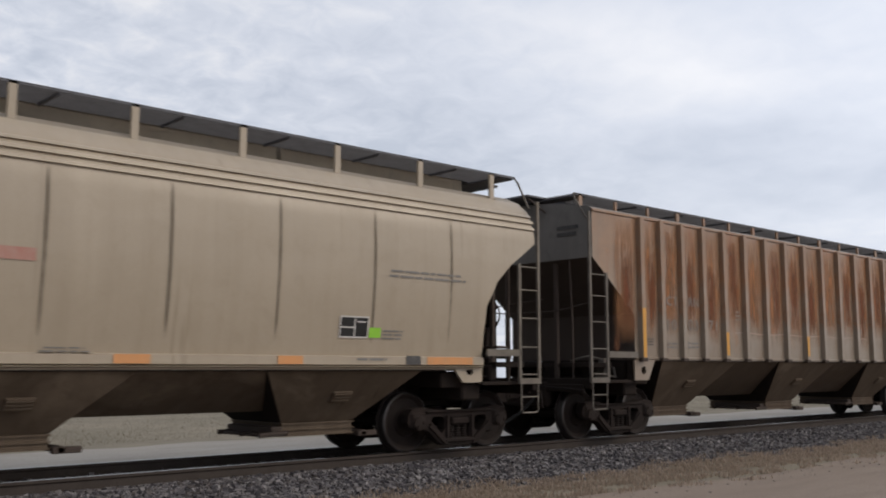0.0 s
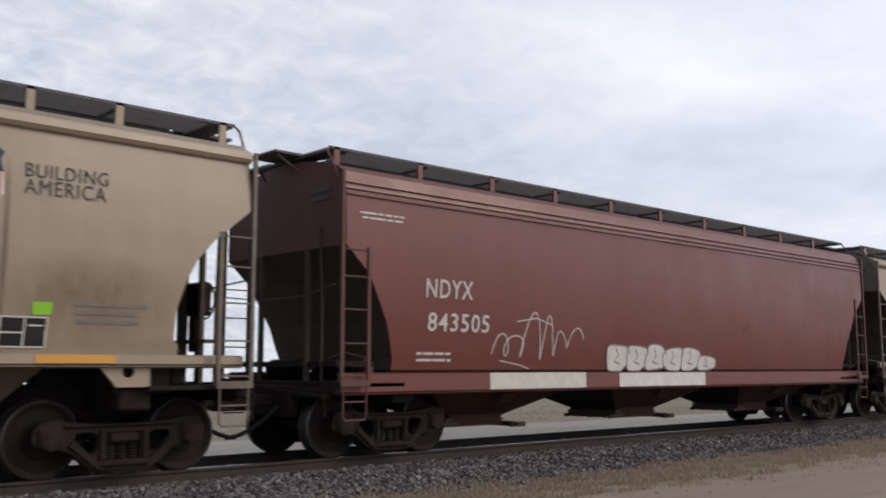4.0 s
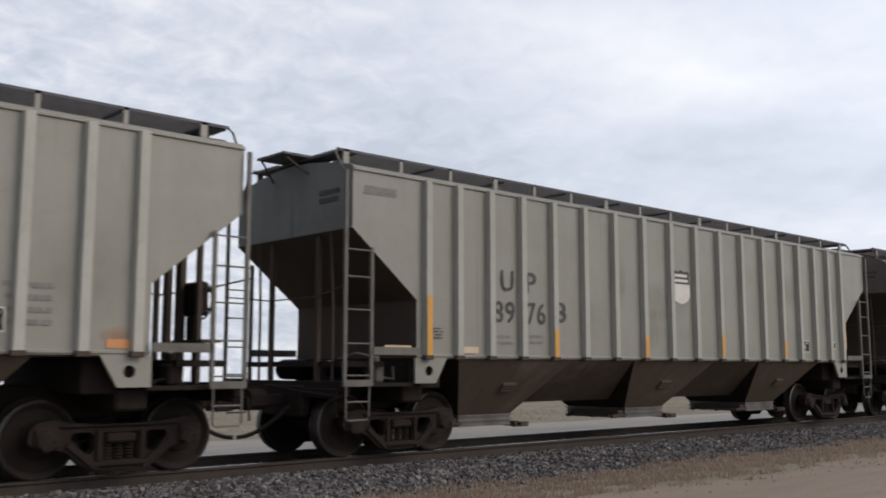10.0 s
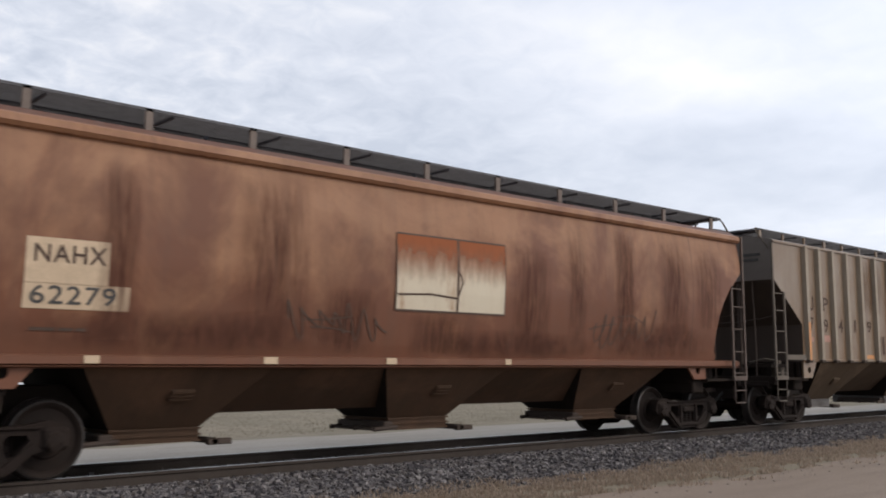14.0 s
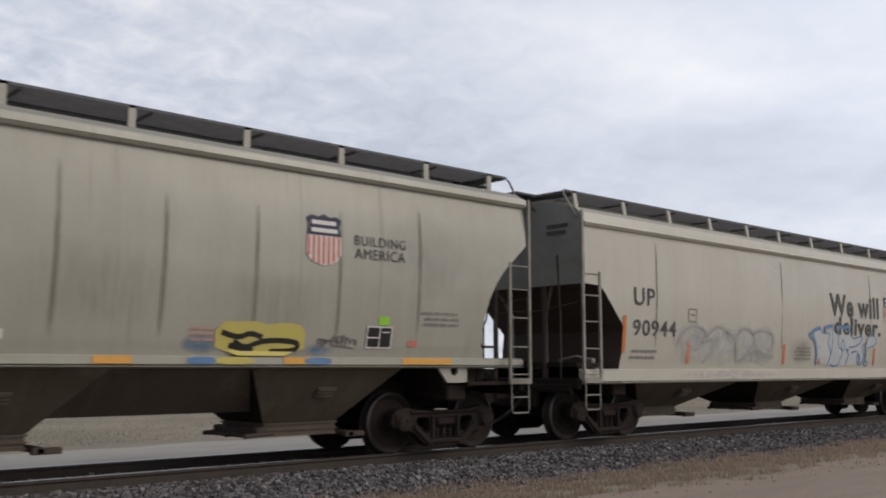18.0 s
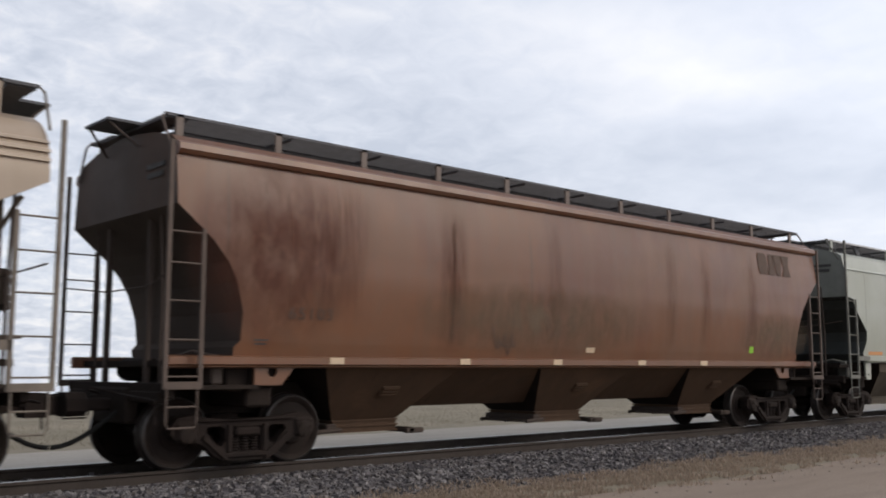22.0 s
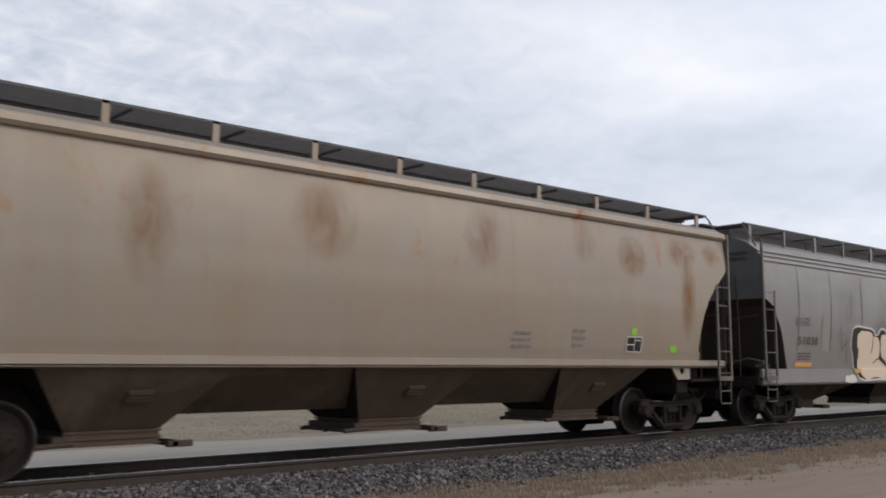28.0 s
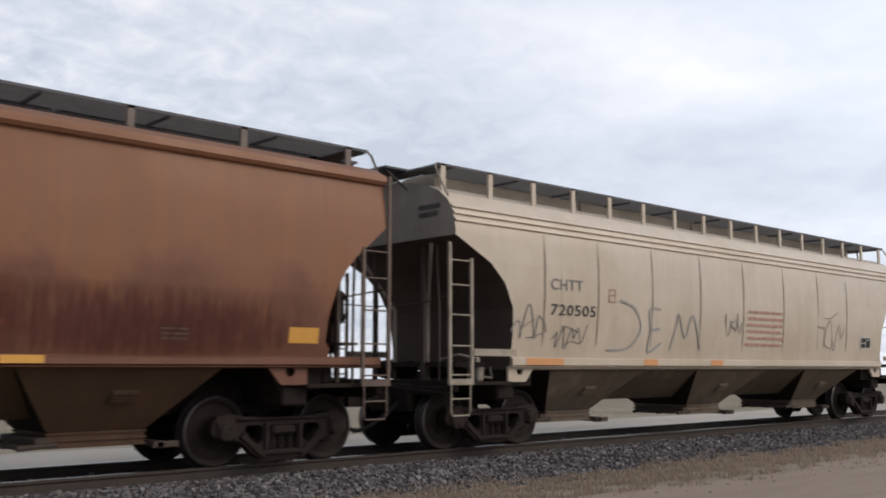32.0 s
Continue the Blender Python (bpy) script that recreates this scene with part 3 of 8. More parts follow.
def side_frame_mesh():
    top = [(-1.08, 0.46), (-1.06, 0.58), (-0.99, 0.66), (-0.80, 0.69), (-0.58, 0.65), (-0.30, 0.63), (0.30, 0.63), (0.58, 0.65), (0.80, 0.69), (0.99, 0.66), (1.06, 0.58), (1.08, 0.46)]
    low = [(1.0, 0.36), (0.74, 0.35), (0.63, 0.31), (0.46, 0.16), (0.34, 0.095), (-0.34, 0.095), (-0.46, 0.16), (-0.63, 0.31), (-0.74, 0.35), (-1.0, 0.36)]
    tri = [(-0.60, 0.47), (-0.57, 0.535), (-0.38, 0.54), (-0.32, 0.50), (-0.32, 0.34), (-0.37, 0.285), (-0.44, 0.30)]
    win = [(-0.21, 0.21), (0.21, 0.21), (0.21, 0.53), (-0.21, 0.53)]
    bm = holed_plate(top + low, [tri, [(-a, b) for a, b in tri][::-1], win], -0.08, 0.08)
    for s in (-1, 1):
        add_prism(bm, [(s * a, b) for a, b in ((0.27, 0.10), (0.335, 0.12), (0.66, 0.39), (0.62, 0.44), (0.30, 0.20))], "y", -0.115, -0.075)
        add_box(bm, s * 0.265 - 0.035, s * 0.265 + 0.035, -0.115, -0.075, 0.20, 0.56, 0.012)
    for s in (-1, 1):
        add_box(bm, s * AXLE - 0.17, s * AXLE + 0.17, -0.12, 0.12, 0.35, 0.63, 0.05)
    add_box(bm, -0.34, 0.34, -0.12, 0.12, 0.13, 0.20, 0.02)
    add_box(bm, -0.72, 0.72, -0.12, 0.12, 0.60, 0.63, 0.01)
    bmesh.ops.recalc_face_normals(bm, faces=bm.faces)
    return bm


def spring_mesh():
    bm = bmesh.new()
    prof = [(0.20, 0.0)] + [(0.21 + 0.012 * k, 0.066 if k % 3 else 0.046) for k in range(20)] + [(0.44, 0.0)]
    rings = [[bm.verts.new((max(r, 0.003) * math.cos(q * 0.6283), max(r, 0.003) * math.sin(q * 0.6283), z)) for q in range(10)] for z, r in prof]
    for A, B in zip(rings, rings[1:]):
        for q in range(10):
            bm.faces.new((A[q], A[(q + 1) % 10], B[(q + 1) % 10], B[q]))
    return bm


def bolster_mesh():
    bm = bmesh.new()
    add_box(bm, -0.19, 0.19, -1.12, 1.12, 0.40, 0.52, 0.03)
    add_box(bm, -0.24, 0.24, -0.5, 0.5, 0.42, 0.66, 0.05)
    lathe(bm, [(-0.2, 0.18), (0.2, 0.18)], 0, 0, 0.6, 10)
    for s in (-1, 1):
        add_box(bm, s * 0.42 - 0.05, s * 0.42 + 0.05, -0.85, 0.85, 0.33, 0.43, 0.01)
        for q in (-1, 1):
            add_box(bm, s * 0.42 - 0.04, s * 0.42 + 0.02, q * 0.75 - 0.08, q * 0.75 + 0.08, 0.25, 0.6, 0.02)
    return bm


WHEELSET, SIDE_FRAME = wheelset_mesh(), baked("side_frame", side_frame_mesh(), truck_iron)
SPRINGS, BOLSTER = baked("spring", spring_mesh(), truck_iron), baked("truck", bolster_mesh(), truck_iron)
WHEELSETS = []          # (object, car, offset along the car)


def add_truck(car, cx, key):
    t = part("truck", BOLSTER, None, car, "grimy cast-iron four-wheel truck", (cx, 0, 0))
    for s in (-1, 1):
        part("side_frame", SIDE_FRAME, None, t, at=(0, s * 1.0, 0))
        for q in (-0.14, 0.0, 0.14):
            part("spring", SPRINGS, None, t, at=(q, s * 1.0, 0))
        w = part("wheelset", WHEELSET, None, t, "brown steel wheels on an axle", at=(s * AXLE, 0, WHEEL_R))
        WHEELSETS.append((w, key, cx + s * AXLE, s * AXLE))


def coupler_mesh():
    bm = bmesh.new()
    add_box(bm, 7.2, 8.05, -0.32, 0.32, 0.62, 1.04, 0.02)
    add_box(bm, 8.05, 8.62, -0.075, 0.075, 0.74, 0.90, 0.02)
    add_prism(bm, [(-0.17, 0.68), (0.12, 0.68), (0.2, 0.75), (0.2, 0.9), (0.12, 0.98), (-0.17, 0.98)], "x", 8.58, 8.84)
    add_box(bm, 8.80, 8.93, -0.19, -0.04, 0.70, 0.96, 0.03)
    add_tube(bm, [(8.15, -1.45, 0.93), (8.15, -1.2, 0.86), (8.22, -0.3, 0.95), (8.45, -0.15, 1.0)], 0.014)
    return bm


def hose_mesh():
    bm = bmesh.new()
    pts = [(8.05, 0.22, 0.84), (8.22, 0.22, 0.72)]
    for k in range(7):
        a = k / 6
        pts.append((8.25 + 0.70 * a, 0.22 - 0.22 * a, 0.70 - 0.40 * math.sin(a * math.pi / 2)))
    add_tube(bm, pts, 0.032, 7)
    return bm


COUPLER, HOSE = baked("coupler", coupler_mesh(), truck_iron), baked("air_hose", hose_mesh(), rubber)


# ---- covered hopper cars ----
FLAT = [(1.43, 1.545), (2.3, 1.545), (3.25, 1.545), (4.13, 1.545), (4.17, 1.47), (4.28, 0.9), (4.34, 0.4), (4.36, 0.0)]
BARREL = [(1.38, 1.43), (1.6, 1.485), (2.0, 1.555), (2.5, 1.60), (3.0, 1.605), (3.5, 1.575), (3.9, 1.52), (4.08, 1.50), (4.17, 1.36), (4.28, 0.9), (4.34, 0.4), (4.36, 0.0)]
ROUND = [(1.26, 1.45), (1.6, 1.50), (2.0, 1.555), (2.5, 1.60), (3.0, 1.61), (3.45, 1.59), (3.72, 1.53), (3.90, 1.42), (4.06, 1.22), (4.18, 0.95), (4.26, 0.62), (4.31, 0.3), (4.32, 0.0)]
SLAB = [(1.42, 1.49), (1.6, 1.51), (2.0, 1.55), (2.6, 1.595), (3.2, 1.60), (3.72, 1.585), (3.74, 1.56), (4.05, 1.50), (4.14, 1.38), (4.27, 0.9), (4.34, 0.4), (4.36, 0.0)]
SLAB_LOW = [(1.26, 1.45)] + SLAB[1:]
# how the end of the body is cut away above the truck: (height, half length)
CUT_STRAIGHT = [(0, 6.9), (2.28, 6.9), (3.25, 8.1), (9, 8.1)]
CUT_CURVED = [(0, 7.26), (1.55, 7.26), (1.63, 7.18), (2.0, 7.19), (2.37, 7.30), (2.62, 7.44), (2.86, 7.65), (3.28, 8.15), (9, 8.17)]
CUT_ROUND = [(0, 6.9), (1.84, 6.9), (2.25, 6.93), (2.64, 7.14), (2.93, 7.45), (3.33, 8.22), (9, 8.26)]
CUT_ANGLED = [(0, 6.9), (1.48, 6.9), (1.64, 7.06), (1.95, 6.88), (2.19, 6.88), (2.76, 7.56), (2.98, 7.62), (3.04, 7.97), (9, 8.05)]
CUT_STEP = [(0, 6.9), (1.4, 6.95), (1.96, 6.83), (2.68, 7.55), (2.74, 7.65), (2.76, 8.05), (9, 8.08)]
CUT_DEEP = [(0, 6.8), (1.25, 6.8), (1.45, 6.9), (2.13, 7.22), (2.64, 7.57), (2.80, 7.93), (9, 7.98)]
CUT_BENT = [(0, 7.1), (1.41, 7.12), (1.95, 7.28), (2.6, 7.63), (3.0, 8.05), (9, 8.08)]
CUT_LINED = [(0, 6.85), (1.42, 6.86), (1.76, 6.9), (2.85, 7.8), (3.15, 8.03), (9, 8.05)]
CUT_LOW = [(0, 7.0), (1.39, 7.0), (1.83, 7.13), (2.78, 7.86), (2.86, 8.0), (9, 8.05)]

# posts under the running boards, along the car
RIB_POSTS = [-7.95, -6.9, -5.87, -4.84, -3.87, -2.88, -1.86, -0.8, 0.24, 1.29, 2.37, 3.41, 4.49, 5.6, 6.66, 7.72]
BARREL_POSTS = [-7.95, -6.47, -4.98, -3.49, -1.92, -0.35, 1.24, 2.83, 4.44, 6.03, 7.77]

KINDS = {
    "ribbed": dict(prof=FLAT, cut=CUT_STRAIGHT, eave=None, ridges=(), sill=None, posts=1.07, bays="frustum", top=4.455, knee=3.2, post_at=RIB_POSTS),
    "barrel": dict(prof=BARREL, cut=CUT_CURVED, eave=(3.90, 4.07), ridges=(), sill=(1.31, 1.44, 8.15), posts=1.625, bays="frustum", top=4.495, knee=3.25, post_at=BARREL_POSTS),
    "ridged": dict(prof=ROUND, cut=CUT_ROUND, eave=None, ridges=(3.58, 3.69, 3.80), reach=0.1, sill=(1.31, 1.46, 6.9), posts=1.62, bays="frustum", top=4.52, knee=3.3),
    "lined": dict(prof=SLAB, cut=CUT_LINED, eave=(3.70, 3.78), ridges=(3.86,), sill=(1.42, 1.63, 6.9), posts=1.05, bays="frustum", top=4.49, knee=3.12),
    "slab": dict(prof=SLAB, cut=CUT_ANGLED, eave=None, ridges=(3.73,), sill=(1.44, 1.60, 6.9), posts=1.6, bays="arched", top=4.495, knee=3.02),
    "deep": dict(prof=ROUND, cut=CUT_DEEP, eave=None, ridges=(3.55, 3.66, 3.77), sill=(0.93, 1.27, 7.98), posts=1.62, bays="high", top=4.51, knee=2.78),
    "step": dict(prof=SLAB_LOW, cut=CUT_STEP, eave=(3.78, 3.88), ridges=(), sill=(1.03, 1.27, 8.05), posts=1.61, bays="high", top=4.48, knee=2.75, lean=0.09),
    "bent": dict(prof=SLAB_LOW, cut=CUT_BENT, eave=None, ridges=(3.73, 3.82, 3.91), sill=(0.93, 1.22, 8.05), posts=1.6, bays="high", top=4.46, knee=2.98),
    "low": dict(prof=SLAB, cut=CUT_LOW, eave=None, ridges=(3.71, 3.84), sill=(1.40, 1.56, 7.0), posts=1.03, bays="frustum", top=4.42, knee=2.84),
}


def half_width(spec, z):
    p = spec["prof"]
    for (z0, w0), (z1, w1) in zip(p, p[1:]):
        if z <= z1:
            return w0 + (w1 - w0) * max(0.0, (z - z0)) / (z1 - z0)
    return 0.0


def half_length(spec, z):
    p = spec["cut"]
    for (z0, w0), (z1, w1) in zip(p, p[1:]):
        if z <= z1:
            return w0 + (w1 - w0) * max(0.0, (z - z0)) / (z1 - z0)
    return p[-1][1]


def strip(bm, pts_a, pts_b):
    A = [bm.verts.new(p) for p in pts_a]
    B = [bm.verts.new(p) for p in pts_b]
    for k in range(len(A) - 1):
        bm.faces.new((A[k], A[k + 1], B[k + 1], B[k]))


def shell(car, spec, skin, roof_mat, dark, end_mat):
    """Side walls, end sheets, slope sheets, floor and roof: together one closed body."""
    prof = spec["prof"]
    eave = 4.1 if spec["prof"] is not ROUND else 3.95
    base = prof[0][0]
    zs = sorted({z for z, _ in prof if z <= 4.09 or spec["prof"] is FLAT and z <= 4.13} | {z for z, _ in spec["cut"] if base < z < eave})
    top = zs[-1]
    for s in (-1, 1):
        bm = bmesh.new()
        n = 9
        cols = []
        for i in range(n):
            f = -1 + 2 * i / (n - 1)
            cols.append([(f * half_length(spec, z), s * half_width(spec, z), z) for z in zs])
        for a, b in zip(cols, cols[1:]):
            strip(bm, a, b)
        bmesh.ops.remove_doubles(bm, verts=bm.verts, dist=0.0005)
        bmesh.ops.recalc_face_normals(bm, faces=bm.faces)
        if sum(f.normal.y for f in bm.faces) * s < 0:
            bmesh.ops.reverse_faces(bm, faces=bm.faces)
        smooth(part("side_wall", bm, skin, car).data, 30)
    knee = spec["knee"]
    for s in (-1, 1):
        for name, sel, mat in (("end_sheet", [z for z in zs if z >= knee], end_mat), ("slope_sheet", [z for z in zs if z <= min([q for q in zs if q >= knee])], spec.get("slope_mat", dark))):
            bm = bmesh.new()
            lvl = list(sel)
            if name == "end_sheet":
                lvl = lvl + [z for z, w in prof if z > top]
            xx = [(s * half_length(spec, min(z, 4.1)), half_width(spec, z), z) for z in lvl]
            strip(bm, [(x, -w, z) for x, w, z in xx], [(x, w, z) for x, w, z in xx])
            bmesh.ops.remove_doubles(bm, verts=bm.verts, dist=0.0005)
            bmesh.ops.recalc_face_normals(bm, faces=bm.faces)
            part(name, bm, mat, car, "dark sloping end sheet" if name == "slope_sheet" else "")
    bm = bmesh.new()
    lv = [(z, w) for z, w in prof if z >= top]
    L = half_length(spec, 4.1)
    across = [(-w, z) for z, w in lv] + [(w, z) for z, w in lv[::-1][1:]]
    n = 9
    cols = [[(-L + 2 * L * i / (n - 1), y, z) for y, z in across] for i in range(n)]
    for a, b in zip(cols, cols[1:]):
        strip(bm, a, b)
    bmesh.ops.remove_doubles(bm, verts=bm.verts, dist=0.0005)
    bmesh.ops.recalc_face_normals(bm, faces=bm.faces)
    smooth(part("roof", bm, roof_mat, car).data, 30)
    x, w = half_length(spec, base), half_width(spec, base)
    part("floor_sheet", box(-x, x, -w, w, base - 0.02, base), grime_shade, car)


def side_bar(spec, x0, x1, z0, z1, proud, s):
    """A bar along one side that follows the wall."""
    bm = bmesh.new()
    w0, w1 = half_width(spec, z0), half_width(spec, z1)
    add_prism(bm, [(s * (w0 - 0.02), z0), (s * (max(w0, w1) + proud), z0 + 0.02), (s * (max(w0, w1) + proud), z1 - 0.02), (s * (w1 - 0.02), z1)], "x", x0, x1)
    bmesh.ops.recalc_face_normals(bm, faces=bm.faces)
    return bm


def on_side(spec, polys, lift=0.010, cut=0.3):
    """Flat shapes given as (along, height), laid on the near wall."""
    bm = bmesh.new()
    for poly in polys:
        vs = [bm.verts.new((a, 0, b)) for a, b in poly]
        try:
            bm.faces.new(vs)
        except ValueError:
            continue
    bmesh.ops.remove_doubles(bm, verts=bm.verts, dist=0.0002)
    return wrap(bm, spec, lift, cut)


def wrap(bm, spec, lift=0.010, cut=0.3):
    zs = [v.co.z for v in bm.verts]
    if zs and spec["prof"] is not FLAT:
        z = math.floor(min(zs) / cut) * cut + cut
        while z < max(zs):
            bmesh.ops.bisect_plane(bm, geom=list(bm.verts) + list(bm.edges) + list(bm.faces), plane_co=(0, 0, z), plane_no=(0, 0, 1))
            z += cut
    sill = spec["sill"]
    if zs and sill and min(zs) < sill[1] < max(zs):
        bmesh.ops.bisect_plane(bm, geom=list(bm.verts) + list(bm.edges) + list(bm.faces), plane_co=(0, 0, sill[1] + 0.004), plane_no=(0, 0, 1))
        bmesh.ops.bisect_plane(bm, geom=list(bm.verts) + list(bm.edges) + list(bm.faces), plane_co=(0, 0, sill[1] - 0.008), plane_no=(0, 0, 1))
    for v in bm.verts:
        z = v.co.z
        on_sill = sill and sill[0] - 0.02 < z < sill[1] + 0.003
        v.co.y = -((max(half_width(spec, sill[0]), half_width(spec, sill[1])) + 0.05 if on_sill else half_width(spec, z)) + lift)
    bmesh.ops.recalc_face_normals(bm, faces=bm.faces)
    if sum(f.normal.y for f in bm.faces) > 0:
        bmesh.ops.reverse_faces(bm, faces=bm.faces)
    return bm


GLYPHS = {}


def letters(text, bold=0.011):
    """The built-in font as a mesh, one unit high, from its lower left corner."""
    if (text, bold) not in GLYPHS:
        cu = bpy.data.curves.new("lettering", "FONT")
        cu.body, cu.resolution_u, cu.offset = text, 3, bold
        cu.space_character = 1.12
        ob = bpy.data.objects.new("lettering", cu)
        me = bpy.data.meshes.new_from_object(ob)
        vs = np.array([v.co[:] for v in me.vertices])
        lo, hi = vs.min(0), vs.max(0)
        GLYPHS[(text, bold)] = ((vs - lo) / (hi[1] - lo[1]), [tuple(p.vertices) for p in me.polygons], (hi - lo)[0] / (hi - lo)[1])
        bpy.data.objects.remove(ob)
        bpy.data.meshes.remove(me)
        bpy.data.curves.remove(cu)
    return GLYPHS[(text, bold)]


def lettered(car, spec, text, u, z, height, width, mat, bold=0.011, label="", name="lettering"):
    vs, fs, aspect = letters(text, bold)
    bm = bmesh.new()
    made = [bm.verts.new((u + v[0] / aspect * width, 0, z + v[1] * height)) for v in vs]
    for f in fs:
        try:
            bm.faces.new([made[k] for k in f])
        except ValueError:
            pass
    part(name, wrap(bm, spec, 0.012), mat, car, label)


def rect(u0, u1, z0, z1):
    return [(u0, z0), (u1, z0), (u1, z1), (u0, z1)]


def ladder_mesh(x0, x1, y, z_lo, top0, top1):
    bm = bmesh.new()
    for x, t in ((x0, top0), (x1, top1)):
        add_box(bm, x - 0.026, x + 0.026, y - 0.02, y + 0.02, z_lo, t)
    return bm


def hopper_car(key, spec_name, front, tc, skin, roof_mat, dark, bay_mat, label, rail_mat=None, board_mat=None, tweak=None):
    spec = dict(KINDS[spec_name])
    spec.update(tweak or {})
    car = new("hopper_car")
    tagged(car, label, "freight car", "cars of the freight train")
    rail_mat = rail_mat or skin
    post_mat, end_mat = spec.get("post_mat", skin), spec.get("end_mat", skin)
    shell(car, spec, skin, roof_mat, dark, end_mat)
    sill = spec["sill"]
    base = spec["prof"][0][0]
    # side sills and eave beams
    for s in (-1, 1):
        if sill:
            part("side_sill", side_bar(spec, -sill[2], sill[2], sill[0], sill[1], 0.05, s), skin, car)
            part("sill_flange", side_bar(spec, -sill[2], sill[2], sill[0] - 0.03, sill[0] + 0.012, 0.085, s), skin, car)
        if spec["eave"]:
            a, b = spec["eave"]
            bm = bmesh.new()
            w = half_width(spec, a)
            L = half_length(spec, 4.0)
            add_prism(bm, [(s * (w - 0.02), a), (s * (w + 0.05), a + 0.015), (s * (w + 0.085), a + 0.06), (s * (w + 0.07), b - 0.03), (s * (w + 0.02), b), (s * (w - 0.05), b)], "x", -L, L)
            bmesh.ops.recalc_face_normals(bm, faces=bm.faces)
            part("eave_beam", bm, skin, car)
        for z in spec["ridges"]:
            bm = bmesh.new()
            L = half_length(spec, z)
            w0, w1 = half_width(spec, z - 0.03), half_width(spec, z + 0.03)
            add_prism(bm, [(s * (w0 - 0.01), z - 0.03), (s * (w0 + 0.035), z - 0.025), (s * (w1 + 0.035), z + 0.015), (s * (w1 - 0.01), z + 0.03)], "x", -L, L)
            bmesh.ops.recalc_face_normals(bm, faces=bm.faces)
            part("side_ridge", bm, skin, car)
    # ribs
    if spec_name == "ribbed":
        bm = bmesh.new()
        add_prism(bm, [(-0.072, -1.54), (-0.058, -1.638), (0.058, -1.638), (0.072, -1.54)], "x", 0, 1)
        for v in bm.verts:
            v.co = (v.co.y, v.co.z, 1.47 + v.co.x * 2.62)
        bmesh.ops.recalc_face_normals(bm, faces=bm.faces)
        rib = baked("rib", bm, spec.get("rib_mat", skin))
        for x in spec["ribs"]:
            part("rib", rib, None, car, at=(x, 0, 0))
            part("rib", rib, None, car, at=(x, 0, 0)).rotation_euler = (0, 0, math.pi)
        foot = baked("rib_foot", box(-0.085, 0.085, -1.645, -1.56, 1.405, 1.475, 0.01), dark)
        for x in spec["ribs"]:
            part("rib_foot", foot, None, car, at=(x, 0, 0))
        for s in (-1, 1):
            part("top_chord", side_bar(spec, -8.1, 8.1, 4.06, 4.13, 0.03, s), skin, car)
            part("bottom_chord", side_bar(spec, -6.9, 6.9, 1.43, 1.50, 0.02, s), skin, car)
    # hopper bays and gates
    gy, shift = {"ribbed": (0.72, -0.22), "low": (0.72, -0.22), "barrel": (0.56, 0.0), "lined": (0.66, -0.08), "ridged": (0.66, -0.08), "slab": (0.78, 0.0)}.get(spec_name, (0.58, -0.1))
    for cx in (shift - 4.45, shift, shift + 4.45):
        bm = bmesh.new()
        zt = base + 0.005
        wt = half_width(spec, base) - 0.01
        if spec["bays"] == "frustum":
            add_frustum(bm, (cx - 1.36, cx + 1.36, -wt, wt, zt), (cx - 0.62, cx + 0.62, -gy, gy, 0.52))
        elif spec["bays"] == "arched":
            add_frustum(bm, (cx - 1.62, cx + 1.62, -wt, wt, zt), (cx - 1.42, cx + 1.42, -wt + 0.09, wt - 0.09, 1.18))
            add_frustum(bm, (cx - 1.42, cx + 1.42, -wt + 0.09, wt - 0.09, 1.18), (cx - 0.60, cx + 0.60, -gy + 0.06, gy - 0.06, 0.50))
        else:
            zt = 1.27
            add_frustum(bm, (cx - 2.0, cx + 2.0, -wt + 0.06, wt - 0.06, zt), (cx - 1.75, cx + 1.75, -wt + 0.1, wt - 0.1, 0.98))
            add_frustum(bm, (cx - 1.75, cx + 1.75, -wt + 0.1, wt - 0.1, 0.98), (cx - 0.66, cx + 0.66, -gy, gy, 0.50))
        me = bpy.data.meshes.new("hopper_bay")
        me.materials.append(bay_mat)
        me.materials.append(grime_shade)
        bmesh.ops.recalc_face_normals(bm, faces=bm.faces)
        # fore and aft slopes turn near-black: their deep shade is put into the colour
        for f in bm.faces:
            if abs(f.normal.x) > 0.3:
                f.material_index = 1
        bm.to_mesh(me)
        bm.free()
        bay = part("hopper_bay", me, None, car, "grimy hopper bay, shade painted on its slopes, that narrows down to its gate")
        f = 0.5 if spec["bays"] == "frustum" else 0.62
        zc = zt + (0.51 - zt) * f
        yc = (wt + (gy - 0.01 - wt) * f) if spec["bays"] == "frustum" else wt - 0.30
        port = bmesh.new()
        add_box(port, -0.17, 0.17, -0.03, 0.05, -0.10, 0.10, 0.015)
        for k in range(3):
            add_box(port, -0.15, 0.15, -0.045, -0.03, -0.075 + 0.06 * k, -0.045 + 0.06 * k)
        bmesh.ops.rotate(port, verts=port.verts, matrix=Matrix.Rotation(math.atan2(wt - gy, zt - 0.51), 3, "X"))
        part("vibrator_bracket", port, bay_mat, bay, "grimy steel bracket", (cx + 0.12, -yc, zc))
        bm = bmesh.new()
        add_box(bm, cx - 0.61, cx + 0.61, -gy, gy, 0.34, 0.515)
        for z in (0.50, 0.42, 0.34):
            add_box(bm, cx - 0.63, cx + 0.63, -gy - 0.03, gy + 0.03, z - 0.012, z + 0.012)
        part("outlet_gate", bm, spec.get("gate_mat", bay_mat), car, "sliding outlet gate under a hopper bay")
        bm = bmesh.new()
